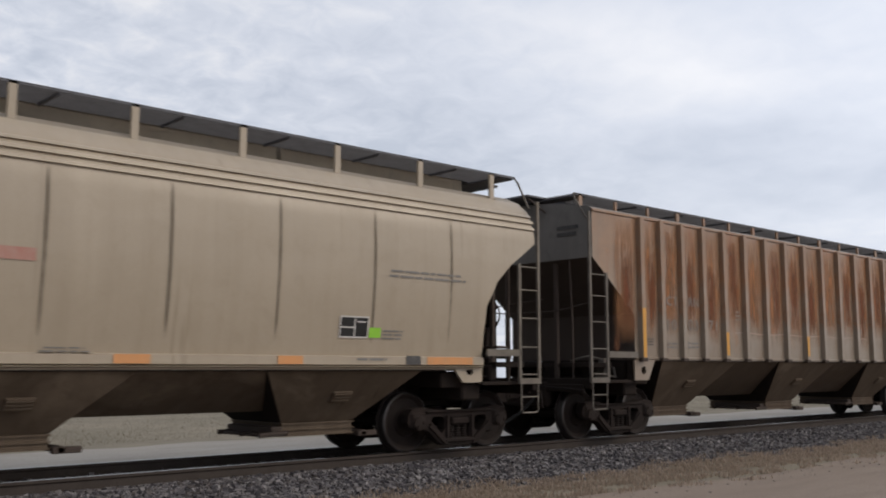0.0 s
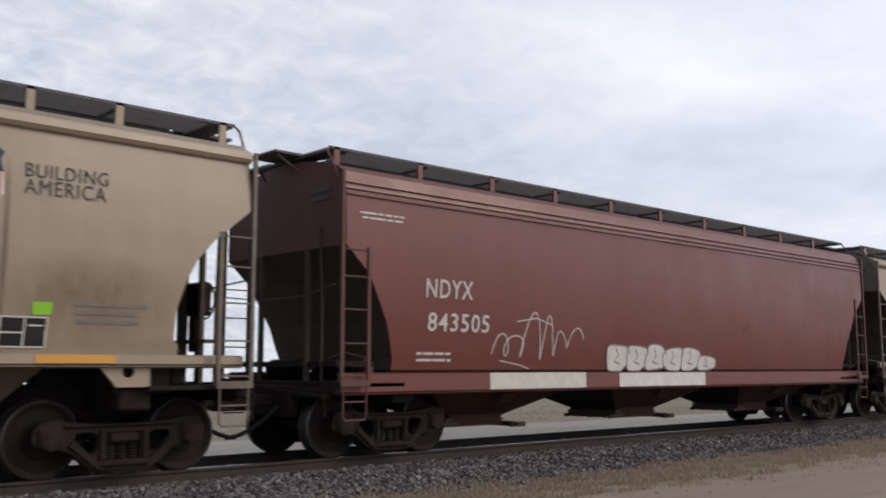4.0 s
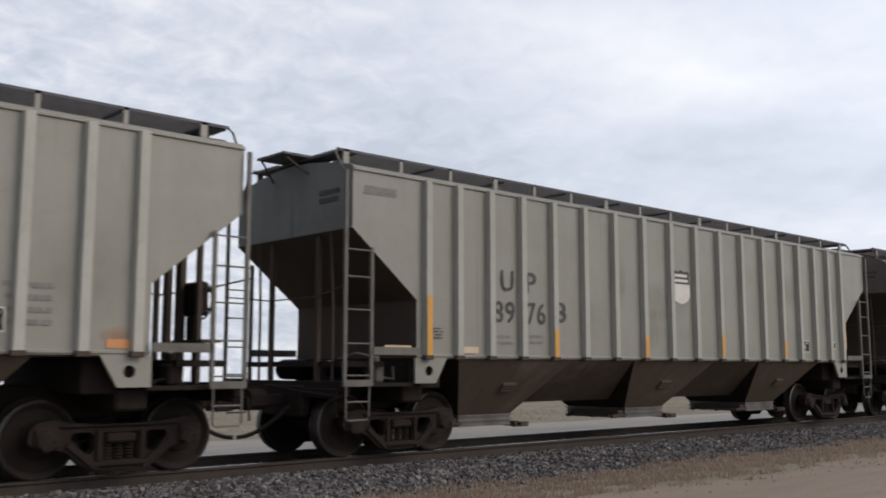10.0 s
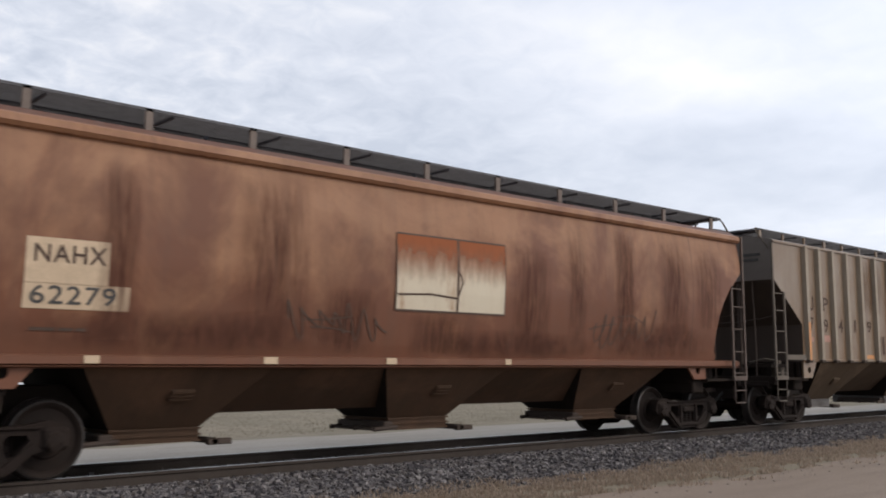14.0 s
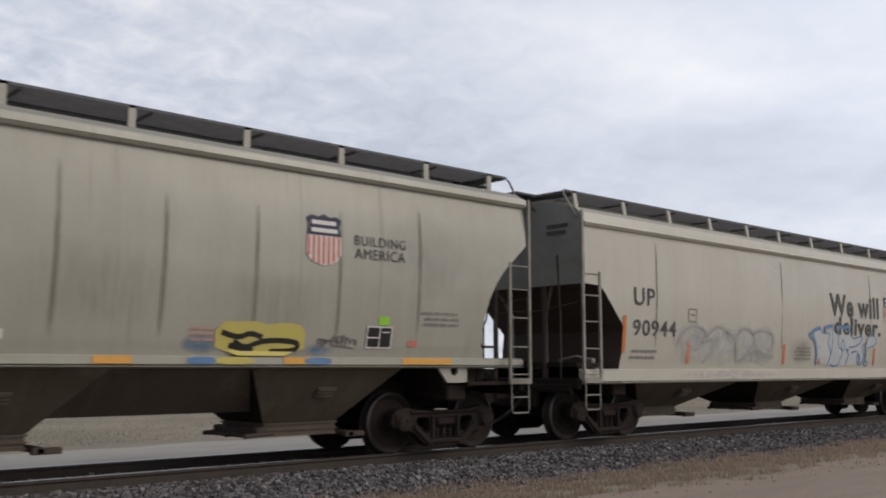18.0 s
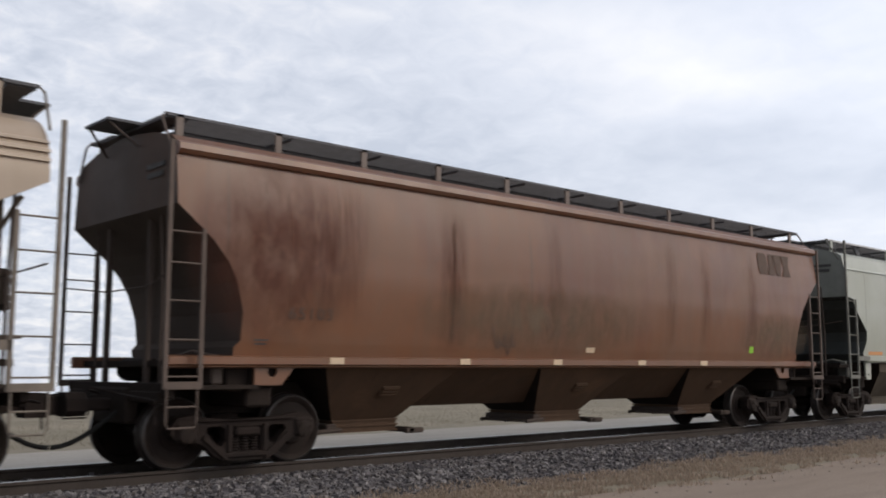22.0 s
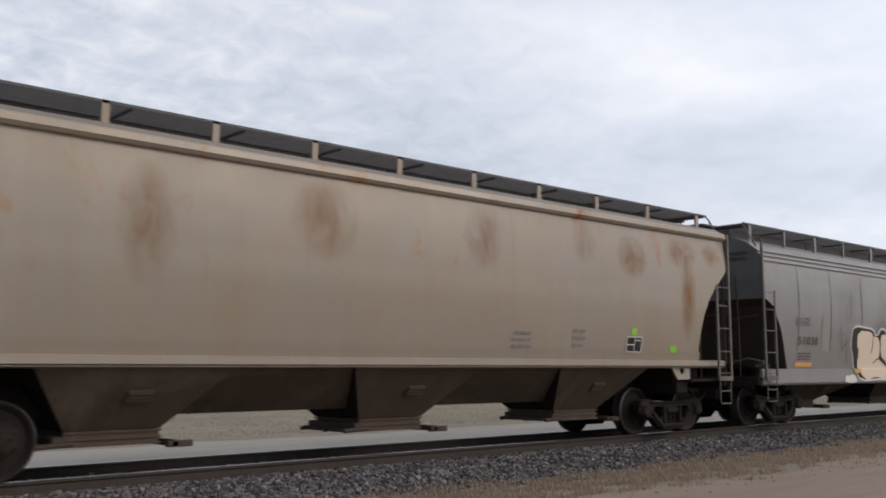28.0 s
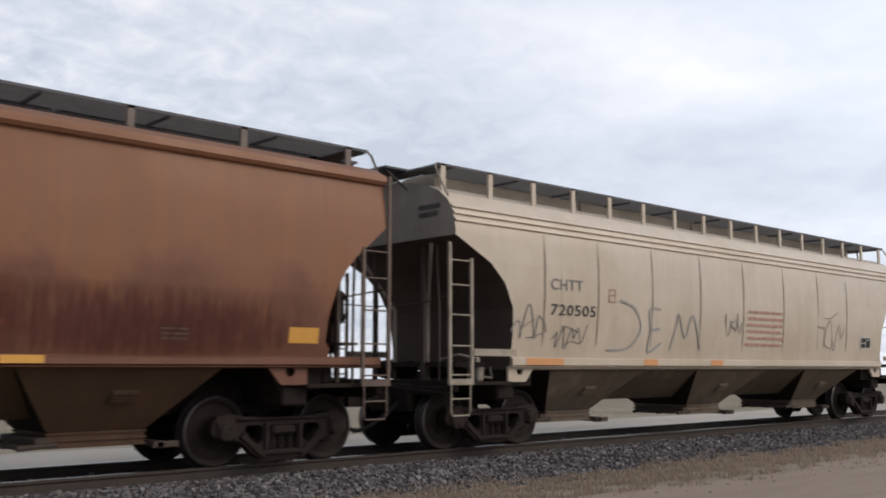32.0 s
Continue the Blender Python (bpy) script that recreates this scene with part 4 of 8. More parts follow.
        add_box(bm, cx - 0.98, cx - 0.62, -0.62, 0.3, 0.34, 0.38, 0.012)
        add_box(bm, cx - 0.80, cx - 0.62, -0.7, 0.5, 0.36, 0.47, 0.015)
        for q in (-0.7, -0.2, 0.4):
            add_tube(bm, [(cx - 1.0, q, 0.36), (cx - 0.55, q, 0.38)], 0.035, 7)
        part("gate_rack", bm, black_paint, car, "black rack frame of the gate")
        bm = bmesh.new()
        add_tube(bm, [(cx + 0.70, -0.85, 0.34), (cx + 0.70, 0.85, 0.34)], 0.045, 8)
        for q in (-0.8, 0.8):
            add_box(bm, cx + 0.60, cx + 0.95, q - 0.05, q + 0.05, 0.29, 0.37, 0.012)
        part("gate_capstan", bm, black_paint, car, "black capstan bar of the gate")
    # saddle between the bays, centre sill
    bm = bmesh.new()
    if spec["bays"] == "frustum":
        add_frustum(bm, (-5.4, 5.4, -half_width(spec, base) + 0.03, half_width(spec, base) - 0.03, base), (-4.9, 4.9, -0.42, 0.42, 0.68))
    elif spec["bays"] == "arched":
        add_frustum(bm, (-5.4, 5.4, -1.3, 1.3, base), (-4.9, 4.9, -0.42, 0.42, 0.72))
    else:
        add_box(bm, -6.3, -5.4, -0.3, 0.3, 0.9, 1.27)
        add_box(bm, 5.4, 6.3, -0.3, 0.3, 0.9, 1.27)
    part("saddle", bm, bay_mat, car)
    for s in (-1, 1):
        x = half_length(spec, base)
        part("stub_sill", box(s * 5.2, s * 8.1, -0.34, 0.34, 0.66, 1.08, 0.02), grime_shade, car)
        # added dark plate, so that the hole in the jacking pad stays dark
        if base > 1.3:
            for q in (-1, 1):
                part("pad_backing", box(s * 6.5, s * 6.95, q * (half_width(spec, base) - 0.16), q * (half_width(spec, base) - 0.08), 1.08, base - 0.02), grime_shade, car)
        part("shear_plate", box(s * (x - 0.7), s * x, -1.3, 1.3, 0.98, base - 0.03, 0.02), grime_shade, car)
        part("body_bolster", box(s * (tc / 2 - 0.2), s * (tc / 2 + 0.2), -1.35, 1.35, 0.78, 1.05, 0.03), grime_shade, car)
        if spec_name in ("ridged", "deep", "step"):
            for q in (-1, 1):
                bm = bmesh.new()
                add_tube(bm, [(s * (half_length(spec, 3.3) - 0.02), q * 0.95, 3.25), (s * 7.75, q * 0.42, 2.25), (s * 7.75, q * 0.42, 1.1)], 0.035, 6)
                part("end_brace", bm, rail_mat, car, "slanting steel brace of the end slope")
        bm = bmesh.new()
        add_box(bm, s * 6.9, s * 8.12, -1.5, 1.5, 1.02, 1.07)
        add_box(bm, s * 8.06, s * 8.16, -1.5, 1.5, 0.92, 1.10, 0.01)
        part("end_platform", bm, grime_shade, car, "dark steel platform over the coupler")
        if not sill or sill[0] > 1.2:
            for q in (-1, 1):
                zt = base if not sill else sill[0]
                if spec["bays"] == "arched":
                    plate = holed_plate([(s * 6.92, 1.0), (s * 6.64, 1.0), (s * 6.60, zt), (s * 6.92, zt)], [disc(s * 6.78, 1.12, 0.045, 8)], -0.02, 0.02)
                else:
                    plate = holed_plate([(s * 6.93, 1.06), (s * 6.52, 1.06), (s * 6.30, zt), (s * 6.93, zt)], [disc(s * 6.66, 1.24, 0.075, 12)], -0.02, 0.02)
                part("jacking_pad", plate, skin, car, "steel jacking plate with a round hole", (0, q * (half_width(spec, base) - 0.01), 0))
        # stencils on the end sheet
        xe = half_length(spec, 3.75) + 0.006
        bm = bmesh.new()
        if spec.get("plate_mat"):
            add_box(bm, s * xe, s * (xe + 0.012), -1.30, -0.62, 3.55, 3.88)
            plate = part("number_plate", bm, spec["plate_mat"], car, "painted plate on the end sheet")
            for k, z in enumerate((3.76, 3.62)):
                part("plate_bars", box(s * (xe + 0.012), s * (xe + 0.018), -1.22, -0.72 - 0.06 * k, z, z + 0.07), stencil_dark, plate)
        else:
            for k, z in enumerate((3.80, 3.68)):
                part("end_stencil", box(s * xe, s * (xe + 0.008), -1.24 + 0.05 * k, -0.74, z, z + 0.065), spec.get("end_ink", stencil_dark), car)
            bm.free()
        # posts and grab irons on the end
        for y in (-0.62, 0.62):
            part("end_post", box(s * 7.98, s * 8.05, y - 0.04, y + 0.04, 1.07, 3.4, 0.008), dark, car)
        bm = bmesh.new()
        add_tube(bm, [(s * 8.24, -1.58, 2.42), (s * 8.05, -0.62, 2.32), (s * 8.05, 0.62, 2.32), (s * 8.24, 1.58, 2.42)], 0.012)
        part("grab_rail", bm, dark, car)
        bm = bmesh.new()
        add_box(bm, s * 7.35, s * 8.02, -1.35, 1.35, 1.30, 1.38)
        part("end_beam", bm, grime_shade, car)
        # ladders at the corners, with stirrup steps below
        for q in (-1, 1):
            y = q * 1.60
            reach = spec.get("reach", 0.0 if spec_name in ("barrel", "ribbed") else -0.26 if spec_name in ("deep", "slab") else -0.14)
            if s > 0:
                reach -= {"ribbed": 0.1, "barrel": 0.05}.get(spec_name, 0.0)
            tall = spec.get("rail_top", 4.05) if s > 0 or spec_name != "ridged" else 3.2
            ladder = part("ladder", ladder_mesh(s * (8.25 + reach), s * (7.79 + reach), y, 1.04, tall, 2.98), rail_mat, car, "side ladder at the corner of the car")
            for z in (1.18, 1.62, 2.09, 2.55, 2.93):
                bm = bmesh.new()
                add_tube(bm, [(s * (8.25 + reach), y, z), (s * (7.79 + reach), y, z)], 0.013)
                part("rung", bm, rail_mat, ladder)
            bm = bmesh.new()
            xa, xb = s * (8.22 + reach), s * (7.82 + reach)
            add_tube(bm, [(xa, y, 1.08), (xa, y, 0.62), (xa - s * 0.03, y, 0.57), (xb + s * 0.03, y, 0.57), (xb, y, 0.62), (xb, y, 1.08)], 0.014)
            add_tube(bm, [(xa, y, 0.82), (xb, y, 0.82)], 0.013)
            part("stirrup_step", bm, rail_mat, car)
            part("ladder_foot", box(s * (8.27 + reach), s * (7.77 + reach), y - 0.025, y + 0.025, 1.03, 1.12), rail_mat, car)
            z = sill[1] if sill else 1.52
            if not sill or sill[2] < 7.5:
                part("side_rail", box(s * (7.79 + reach), s * 6.9, y - 0.02, y + 0.02, 1.47, 1.58), rail_mat, car)
        c = part("coupler", COUPLER, None, car, "grimy cast knuckle coupler")
        h = part("air_hose", HOSE, None, car, "black rubber air hose that hangs in a curve")
        if s < 0:
            c.rotation_euler = h.rotation_euler = (0, 0, math.pi)
        # roof: cross walkway, platform over the end, corner handrails
        L = half_length(spec, 4.1)
        zt = spec["top"]
        bm = bmesh.new()
        add_box(bm, s * (L - 0.35), s * (L - 0.04), -1.14, 1.14, zt - 0.05, zt - 0.02)
        add_box(bm, s * (L - 0.45), s * (L + 0.40), -0.37, 0.37, zt - 0.01, zt + 0.025)
        part("end_walkway", bm, board_mat or board_steel, car, "dark grating walkway over the car's end")
        for y in (-0.3, 0.3):
            bm = bmesh.new()
            add_tube(bm, [(s * (L + 0.36), y, zt - 0.01), (s * (L + 0.02), y * 1.6, 4.16)], 0.018)
            part("walkway_brace", bm, dark, car)
        for q in (-1, 1):
            bm = bmesh.new()
            add_tube(bm, [(s * (L - 0.5), q * 1.13, zt), (s * (L - 0.02), q * 1.13, zt), (s * (L + 0.04), q * 1.18, zt - 0.08), (s * (L + 0.02), q * 1.45, 3.95)], 0.018)
            part("corner_handrail", bm, rail_mat, car)
        # striker, uncoupling rod and draft pocket over the coupler
        bm = bmesh.new()
        add_box(bm, s * 8.04, s * 8.22, -0.52, 0.52, 0.58, 1.04, 0.03)
        add_box(bm, s * 8.10, s * 8.20, -1.35, 1.35, 0.86, 1.00, 0.015)
        part("striker", bm, grime_shade, car, "black striker casting behind the coupler")
        bm = bmesh.new()
        add_tube(bm, [(s * 8.30, -1.50, 0.62), (s * 8.30, -1.46, 0.90), (s * 8.28, -0.40, 0.96), (s * 8.52, -0.12, 1.04)], 0.016)
        part("uncoupling_rod", bm, truck_iron, car, "bent uncoupling rod")
        for y0, y1, r in ((-0.95, -0.30, 0.13), (0.20, 1.0, 0.16)):
            bm = bmesh.new()
            lathe(bm, [(y0, 0.02), (y0 + 0.04, r), (y1 - 0.04, r), (y1, 0.02)], 0.0, s * 7.55, 1.26, 12)
            bmesh.ops.recalc_face_normals(bm, faces=bm.faces)
            part("brake_cylinder", smooth(baked("brake_cylinder", bm, grime_shade), 35), None, car, "black brake cylinder on the end platform")
        bm = bmesh.new()
        add_box(bm, s * 7.28, s * 7.46, -1.28, -1.02, 1.07, 1.34, 0.03)
        add_box(bm, s * 7.32, s * 7.42, -1.22, -1.08, 1.34, 1.46, 0.02)
        add_tube(bm, [(s * 7.37, -1.15, 1.44), (s * 7.55, -0.95, 1.50), (s * 7.62, -0.6, 1.42)], 0.022)
        add_tube(bm, [(s * 7.28, -1.2, 1.15), (s * 7.05, -1.2, 1.12), (s * 6.98, -1.1, 1.30)], 0.02)
        part("control_valve", bm, truck_iron if s > 0 else rail_mat, car, "grimy brake control valve with pipes")
        for y in (-1.0, 0.95):
            bm = bmesh.new()
            add_tube(bm, [(s * 8.02, y, 1.06), (s * 8.02, y, 2.2), (s * 8.06, y * 0.98, 3.3)], 0.02)
            part("end_pipe", bm, dark, car, "upright pipe on the car's end")
    # brake wheel and gear on the trailing end
    for y, w in ((-0.12, 0.08), (0.26, 0.06)):
        part("end_post", box(7.96, 8.05, y - w, y + w, 1.07, 3.3, 0.008), dark, car)
    part("brake_step", box(8.0, 8.3, -0.75, 0.1, 1.62, 1.66), dark, car)
    bm = bmesh.new()
    for k in range(20):
        a, c = k * 0.31416, (k + 1) * 0.31416
        add_tube(bm, [(0.25 * math.cos(a), 0, 0.25 * math.sin(a)), (0.25 * math.cos(c), 0, 0.25 * math.sin(c))], 0.014)
    for k in range(5):
        a = k * 1.2566
        add_tube(bm, [(0, 0, 0), (0.25 * math.cos(a), 0, 0.25 * math.sin(a))], 0.014)
    bmesh.ops.rotate(bm, verts=bm.verts, matrix=Matrix.Rotation(math.pi / 2, 3, "Z"))
    part("brake_wheel", bm, truck_iron, car, "spoked hand-brake wheel", (8.22, -0.35, 2.2))
    bm = bmesh.new()
    add_box(bm, 8.02, 8.20, -0.58, -0.14, 1.98, 2.44, 0.04)
    add_box(bm, 8.02, 8.14, -0.46, -0.26, 1.5, 1.98, 0.02)
    add_tube(bm, [(8.1, -0.35, 2.0), (8.1, -0.35, 1.1)], 0.02)
    part("brake_gear", bm, truck_iron, car)
    bm = bmesh.new()
    lathe(bm, [(-0.5, 0.02), (-0.48, 0.17), (0.48, 0.17), (0.5, 0.02)], 0.5, 7.45, 1.7, 14)
    part("air_reservoir", bm, dark, car)
    # roof: hatch covers, two running boards on posts
    L = half_length(spec, 4.1)
    for k in range(4):
        x0 = -L + 0.55 + k * (2 * L - 1.1) / 4
        bm = bmesh.new()
        zt = spec["top"]
        add_prism(bm, [(-0.47, 4.26), (-0.45, zt - 0.02), (-0.3, zt + 0.02), (0.3, zt + 0.02), (0.45, zt - 0.02), (0.47, 4.26)], "x", x0 + 0.04, x0 + (2 * L - 1.1) / 4 - 0.04)
        bmesh.ops.recalc_face_normals(bm, faces=bm.faces)
        part("hatch_cover", bm, spec.get("hatch_mat", board_steel), car)
    lean = spec.get("lean", 0.0)
    for s in (-1, 1):
        bm = bmesh.new()
        zt = spec["top"]
        for k in range(12):
            y = 0.47 + 0.0615 * k
            add_box(bm, -L + 0.02, L - 0.02, s * (y - 0.007), s * (y + 0.007), zt - 0.03, zt)
        for k in range(int(2 * L / 1.6)):
            x = -L + 0.3 + 1.6 * k
            add_box(bm, x, x + 0.03, s * 0.5, s * 1.14, zt - 0.065, zt - 0.03)
        tagged(part("running_board", bm, board_mat or board_steel, car), "dark steel grating running board", kind="stuff")
        part("board_edge", box(-L + 0.02, L - 0.02, s * 1.162, s * 1.180, zt - 0.035, zt + 0.004), spec.get("edge_mat", rail_mat), car)
        places = spec.get("post_at") or [-L + 0.13 + spec["posts"] * k for k in range(int((2 * L - 0.2) / spec["posts"]) + 1)]
        for k, x in enumerate(places):
            y = s * 1.16
            zb = 4.14 if spec["prof"] is not ROUND else 4.05
            wide = 0.048 if k % (3 if spec_name == "ribbed" else 2 if spec_name == "deep" else 1) == 0 else 0.03
            bm = bmesh.new()
            add_prism(bm, [(x - wide + lean, zb), (x + wide + lean, zb), (x + wide, zt), (x - wide, zt)], "y", y - 0.02, y + 0.02)
            bmesh.ops.recalc_face_normals(bm, faces=bm.faces)
            part("board_post", bm, post_mat, car)
        for x in spec.get("gussets", ()):
            bm = bmesh.new()
            add_prism(bm, [(x - 0.22, spec["top"] - 0.04), (x + 0.05, 4.12), (x + 0.12, 4.12), (x + 0.12, spec["top"] - 0.04)], "y", s * 1.02, s * 1.06)
            bmesh.ops.recalc_face_normals(bm, faces=bm.faces)
            part("board_gusset", bm, board_steel, car, "grey steel gusset under the running board")
    for cx in (-tc / 2, tc / 2):
        add_truck(car, cx, key)
    CARS[key] = (car, front + tc / 2, spec)
    return car, spec


CARS = {}


# ---- the train: one entry a car, in running order ----
RIBS = [s * x for x in (6.72, 6.08, 5.38, 4.64, 3.86, 3.04, 2.18, 1.31, 0.43) for s in (-1, 1)]
# key: kind, place of the leading truck at the start, truck spacing, wall colour, dirt colour, streaks, blotches, rust, label
TRAIN = {
    0: ("ridged", -2.99, 13.6, (0.52, 0.45, 0.34), (0.22, 0.17, 0.11), 0.3, 0.3, 0.0, "cream-beige covered hopper car with ridged upper side"),
    1: ("ribbed", 14.73, 13.6, (0.37, 0.32, 0.25), (0.15, 0.08, 0.045), 0.4, 0.35, 0.22, "rust-stained beige covered hopper car with ribbed sides"),
    2: ("lined", 32.32, 13.6, (0.455, 0.43, 0.37), (0.20, 0.18, 0.15), 0.3, 0.3, 0.0, "light grey covered hopper car with panelled sides"),
    3: ("barrel", 49.75, 13.6, (0.47, 0.39, 0.29), (0.22, 0.16, 0.11), 0.3, 0.3, 0.0, "tan-beige covered hopper car with curved sides"),
    4: ("bent", 67.48, 13.6, (0.20, 0.065, 0.055), (0.09, 0.045, 0.04), 0.4, 0.4, 0.0, "dark red covered hopper car with painted scrawls"),
    6: ("barrel", 84.80, 13.6, (0.40, 0.32, 0.24), (0.25, 0.15, 0.09), 0.4, 0.4, 0.25, "faded pinkish-beige covered hopper car with rust blotches"),
    7: ("ribbed", 102.71, 13.6, (0.53, 0.50, 0.455), (0.25, 0.20, 0.16), 0.3, 0.25, 0.12, "pale grey covered hopper car with rust streaks and ribs"),
    8: ("deep", 120.55, 13.6, (0.485, 0.43, 0.345), (0.22, 0.17, 0.13), 0.3, 0.3, 0.0, "cream covered hopper car with a deep side sill"),
    9: ("ribbed", 138.14, 13.6, (0.39, 0.375, 0.335), (0.17, 0.17, 0.14), 0.3, 0.3, 0.0, "grey covered hopper car with ribbed sides and orange dashes"),
    10: ("ribbed", 156.10, 13.6, (0.35, 0.337, 0.302), (0.16, 0.17, 0.14), 0.3, 0.3, 0.0, "grey covered hopper car with ribbed sides and amber strips"),
    11: ("barrel", 173.94, 13.6, (0.25, 0.155, 0.105), (0.13, 0.09, 0.063), 0.4, 0.4, 0.0, "brown weathered covered hopper car with curved sides"),
    12: ("ribbed", 191.90, 13.6, (0.375, 0.362, 0.325), (0.17, 0.17, 0.14), 0.3, 0.3, 0.0, "grey covered hopper car with ribbed sides and a scrawl"),
    13: ("barrel", 209.72, 13.6, (0.25, 0.125, 0.085), (0.12, 0.065, 0.045), 0.5, 0.45, 0.0, "rust-brown covered hopper car with cream number patches"),
    14: ("ribbed", 227.45, 13.6, (0.315, 0.243, 0.17), (0.15, 0.095, 0.06), 0.5, 0.4, 0.0, "dirty tan covered hopper car with large dark letters"),
    15: ("ribbed", 245.34, 13.6, (0.39, 0.37, 0.325), (0.17, 0.17, 0.14), 0.35, 0.3, 0.0, "dusty grey covered hopper car with ribbed sides"),
    17: ("barrel", 263.22, 13.6, (0.465, 0.45, 0.388), (0.20, 0.18, 0.14), 0.3, 0.3, 0.0, "pale beige covered hopper car with red scrawls"),
    18: ("step", 280.92, 13.6, (0.60, 0.57, 0.495), (0.26, 0.23, 0.185), 0.22, 0.22, 0.0, "off-white covered hopper car with a large slogan"),
    19: ("slab", 298.42, 13.75, (0.48, 0.455, 0.405), (0.22, 0.19, 0.16), 0.25, 0.25, 0.0, "light grey covered hopper car with seamed panels"),
    20: ("ridged", 316.03, 13.75, (0.51, 0.42, 0.32), (0.24, 0.18, 0.12), 0.25, 0.3, 0.0, "tan-cream covered hopper car with ridged upper side"),
    21: ("barrel", 334.02, 13.6, (0.265, 0.13, 0.075), (0.12, 0.08, 0.055), 0.5, 0.55, 0.0, "orange-brown rusty covered hopper car with curved sides"),
    22: ("slab", 351.61, 13.75, (0.50, 0.518, 0.455), (0.27, 0.27, 0.21), 0.2, 0.2, 0.0, "pale green-grey covered hopper car in clean paint"),
    23: ("low", 369.29, 13.5, (0.165, 0.038, 0.036), (0.09, 0.03, 0.03), 0.25, 0.3, 0.0, "maroon covered hopper car with white lettering"),
    24: ("barrel", 386.78, 13.6, (0.25, 0.155, 0.108), (0.14, 0.098, 0.073), 0.4, 0.55, 0.0, "scuffed brown covered hopper car with curved sides"),
    25: ("slab", 404.41, 13.75, (0.555, 0.572, 0.522), (0.30, 0.29, 0.24), 0.2, 0.2, 0.0, "whitish green-grey covered hopper car in clean paint"),
    27: ("barrel", 422.20, 13.6, (0.40, 0.355, 0.29), (0.24, 0.18, 0.125), 0.3, 0.25, 0.08, "beige covered hopper car with orange rust stains"),
    28: ("deep", 440.04, 13.12, (0.285, 0.27, 0.262), (0.15, 0.14, 0.13), 0.3, 0.3, 0.0, "grey covered hopper car with cream bubble graffiti"),
    29: ("barrel", 457.32, 13.6, (0.495, 0.47, 0.395), (0.21, 0.19, 0.145), 0.3, 0.3, 0.0, "greenish-beige covered hopper car with dark numbers"),
    30: ("barrel", 475.20, 13.6, (0.345, 0.185, 0.118), (0.15, 0.08, 0.053), 0.45, 0.45, 0.0, "orange-brown covered hopper car with a whitish patch"),
    31: ("ridged", 492.87, 13.75, (0.73, 0.645, 0.51), (0.28, 0.22, 0.17), 0.25, 0.3, 0.0, "cream covered hopper car with faint scrawls"),
}
SPECIAL = {0: dict(cut=[(z, min(x, 8.04)) for z, x in CUT_ROUND], reach=-0.14, post_at=[-7.75, -6.3, -4.8, -3.3, -1.8, -0.25, 1.21, 2.73, 4.29, 5.88, 7.46]), 8: dict(rail_top=4.1, post_at=[-7.95, -6.5, -4.95, -3.44, -1.9, -0.27, 1.32, 2.98, 4.6, 6.26, 7.9]),
           28: dict(rail_top=4.1, ridges=(3.66, 3.77, 3.88), post_at=[-7.7, -6.15, -4.64, -3.11, -1.49, 0.13, 1.73, 3.38, 5.01, 6.68, 7.85]), 14: dict(top=4.44), 31: dict(posts=1.07), 3: dict(post_at=[-7.75] + [-6.18 + 1.06 * k for k in range(13)] + [7.95]),
           2: dict(post_at=[-7.75, -6.75, -5.72, -4.72, -3.73, -2.73, -1.68, -0.62, 0.46, 1.55, 2.62, 3.7, 4.79, 5.48, 6.44, 7.41]), 23: dict(post_at=[-7.41, -6.45, -5.49] + [-4.5, -3.46, -2.46, -1.49, -0.46, 0.54, 1.61, 2.68, 3.72, 4.8] + [5.49, 6.45, 7.41]),
           17: dict(post_at=[-7.75, -6.15, -4.6, -3.04, -1.56, -0.05, 1.48, 3.1, 4.67, 6.31, 7.71]), 29: dict(post_at=[-7.75, -6.1, -4.55, -2.98, -1.46, 0.07, 1.64, 3.25, 4.83, 6.46, 7.87]), 20: dict(post_at=[-7.75, -6.3, -4.8, -3.3, -1.8, -0.25, 1.33, 2.92, 4.52, 6.17, 7.74]),
           18: dict(post_at=[-7.8, -6.35, -4.85, -3.34, -1.84, -0.42, 1.16, 2.77, 4.37, 6.01, 7.58]),
           **{k: dict(rail_top=4.42, post_at=(-7.77, -4.5, -2.9, -1.05, 1.32, 2.9, 4.5, 7.76), gussets=(-6.05, 0.02, 6.05)) for k in (19, 22, 25)}}
# a second tone on the weathered walls: colour, amount, how it shifts with height (13 and 30 get darker low down)
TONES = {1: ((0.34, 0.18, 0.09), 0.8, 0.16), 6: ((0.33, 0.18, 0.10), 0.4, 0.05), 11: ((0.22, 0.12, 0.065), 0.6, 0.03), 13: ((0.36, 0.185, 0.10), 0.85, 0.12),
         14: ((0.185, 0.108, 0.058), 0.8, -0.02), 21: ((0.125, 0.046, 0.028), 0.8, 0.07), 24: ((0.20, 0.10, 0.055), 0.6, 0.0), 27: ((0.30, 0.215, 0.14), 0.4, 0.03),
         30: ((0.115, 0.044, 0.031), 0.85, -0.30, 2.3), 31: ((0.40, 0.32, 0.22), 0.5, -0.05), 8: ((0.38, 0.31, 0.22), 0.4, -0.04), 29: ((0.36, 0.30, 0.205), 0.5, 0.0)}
RUST_RISE = {1: 0.045, 6: 0.03, 7: 0.0, 27: 0.03}
# pale board edges; on car 23 the pale colour stands in for sky glare
PALE_EDGE = (2, 22, 23, 25)
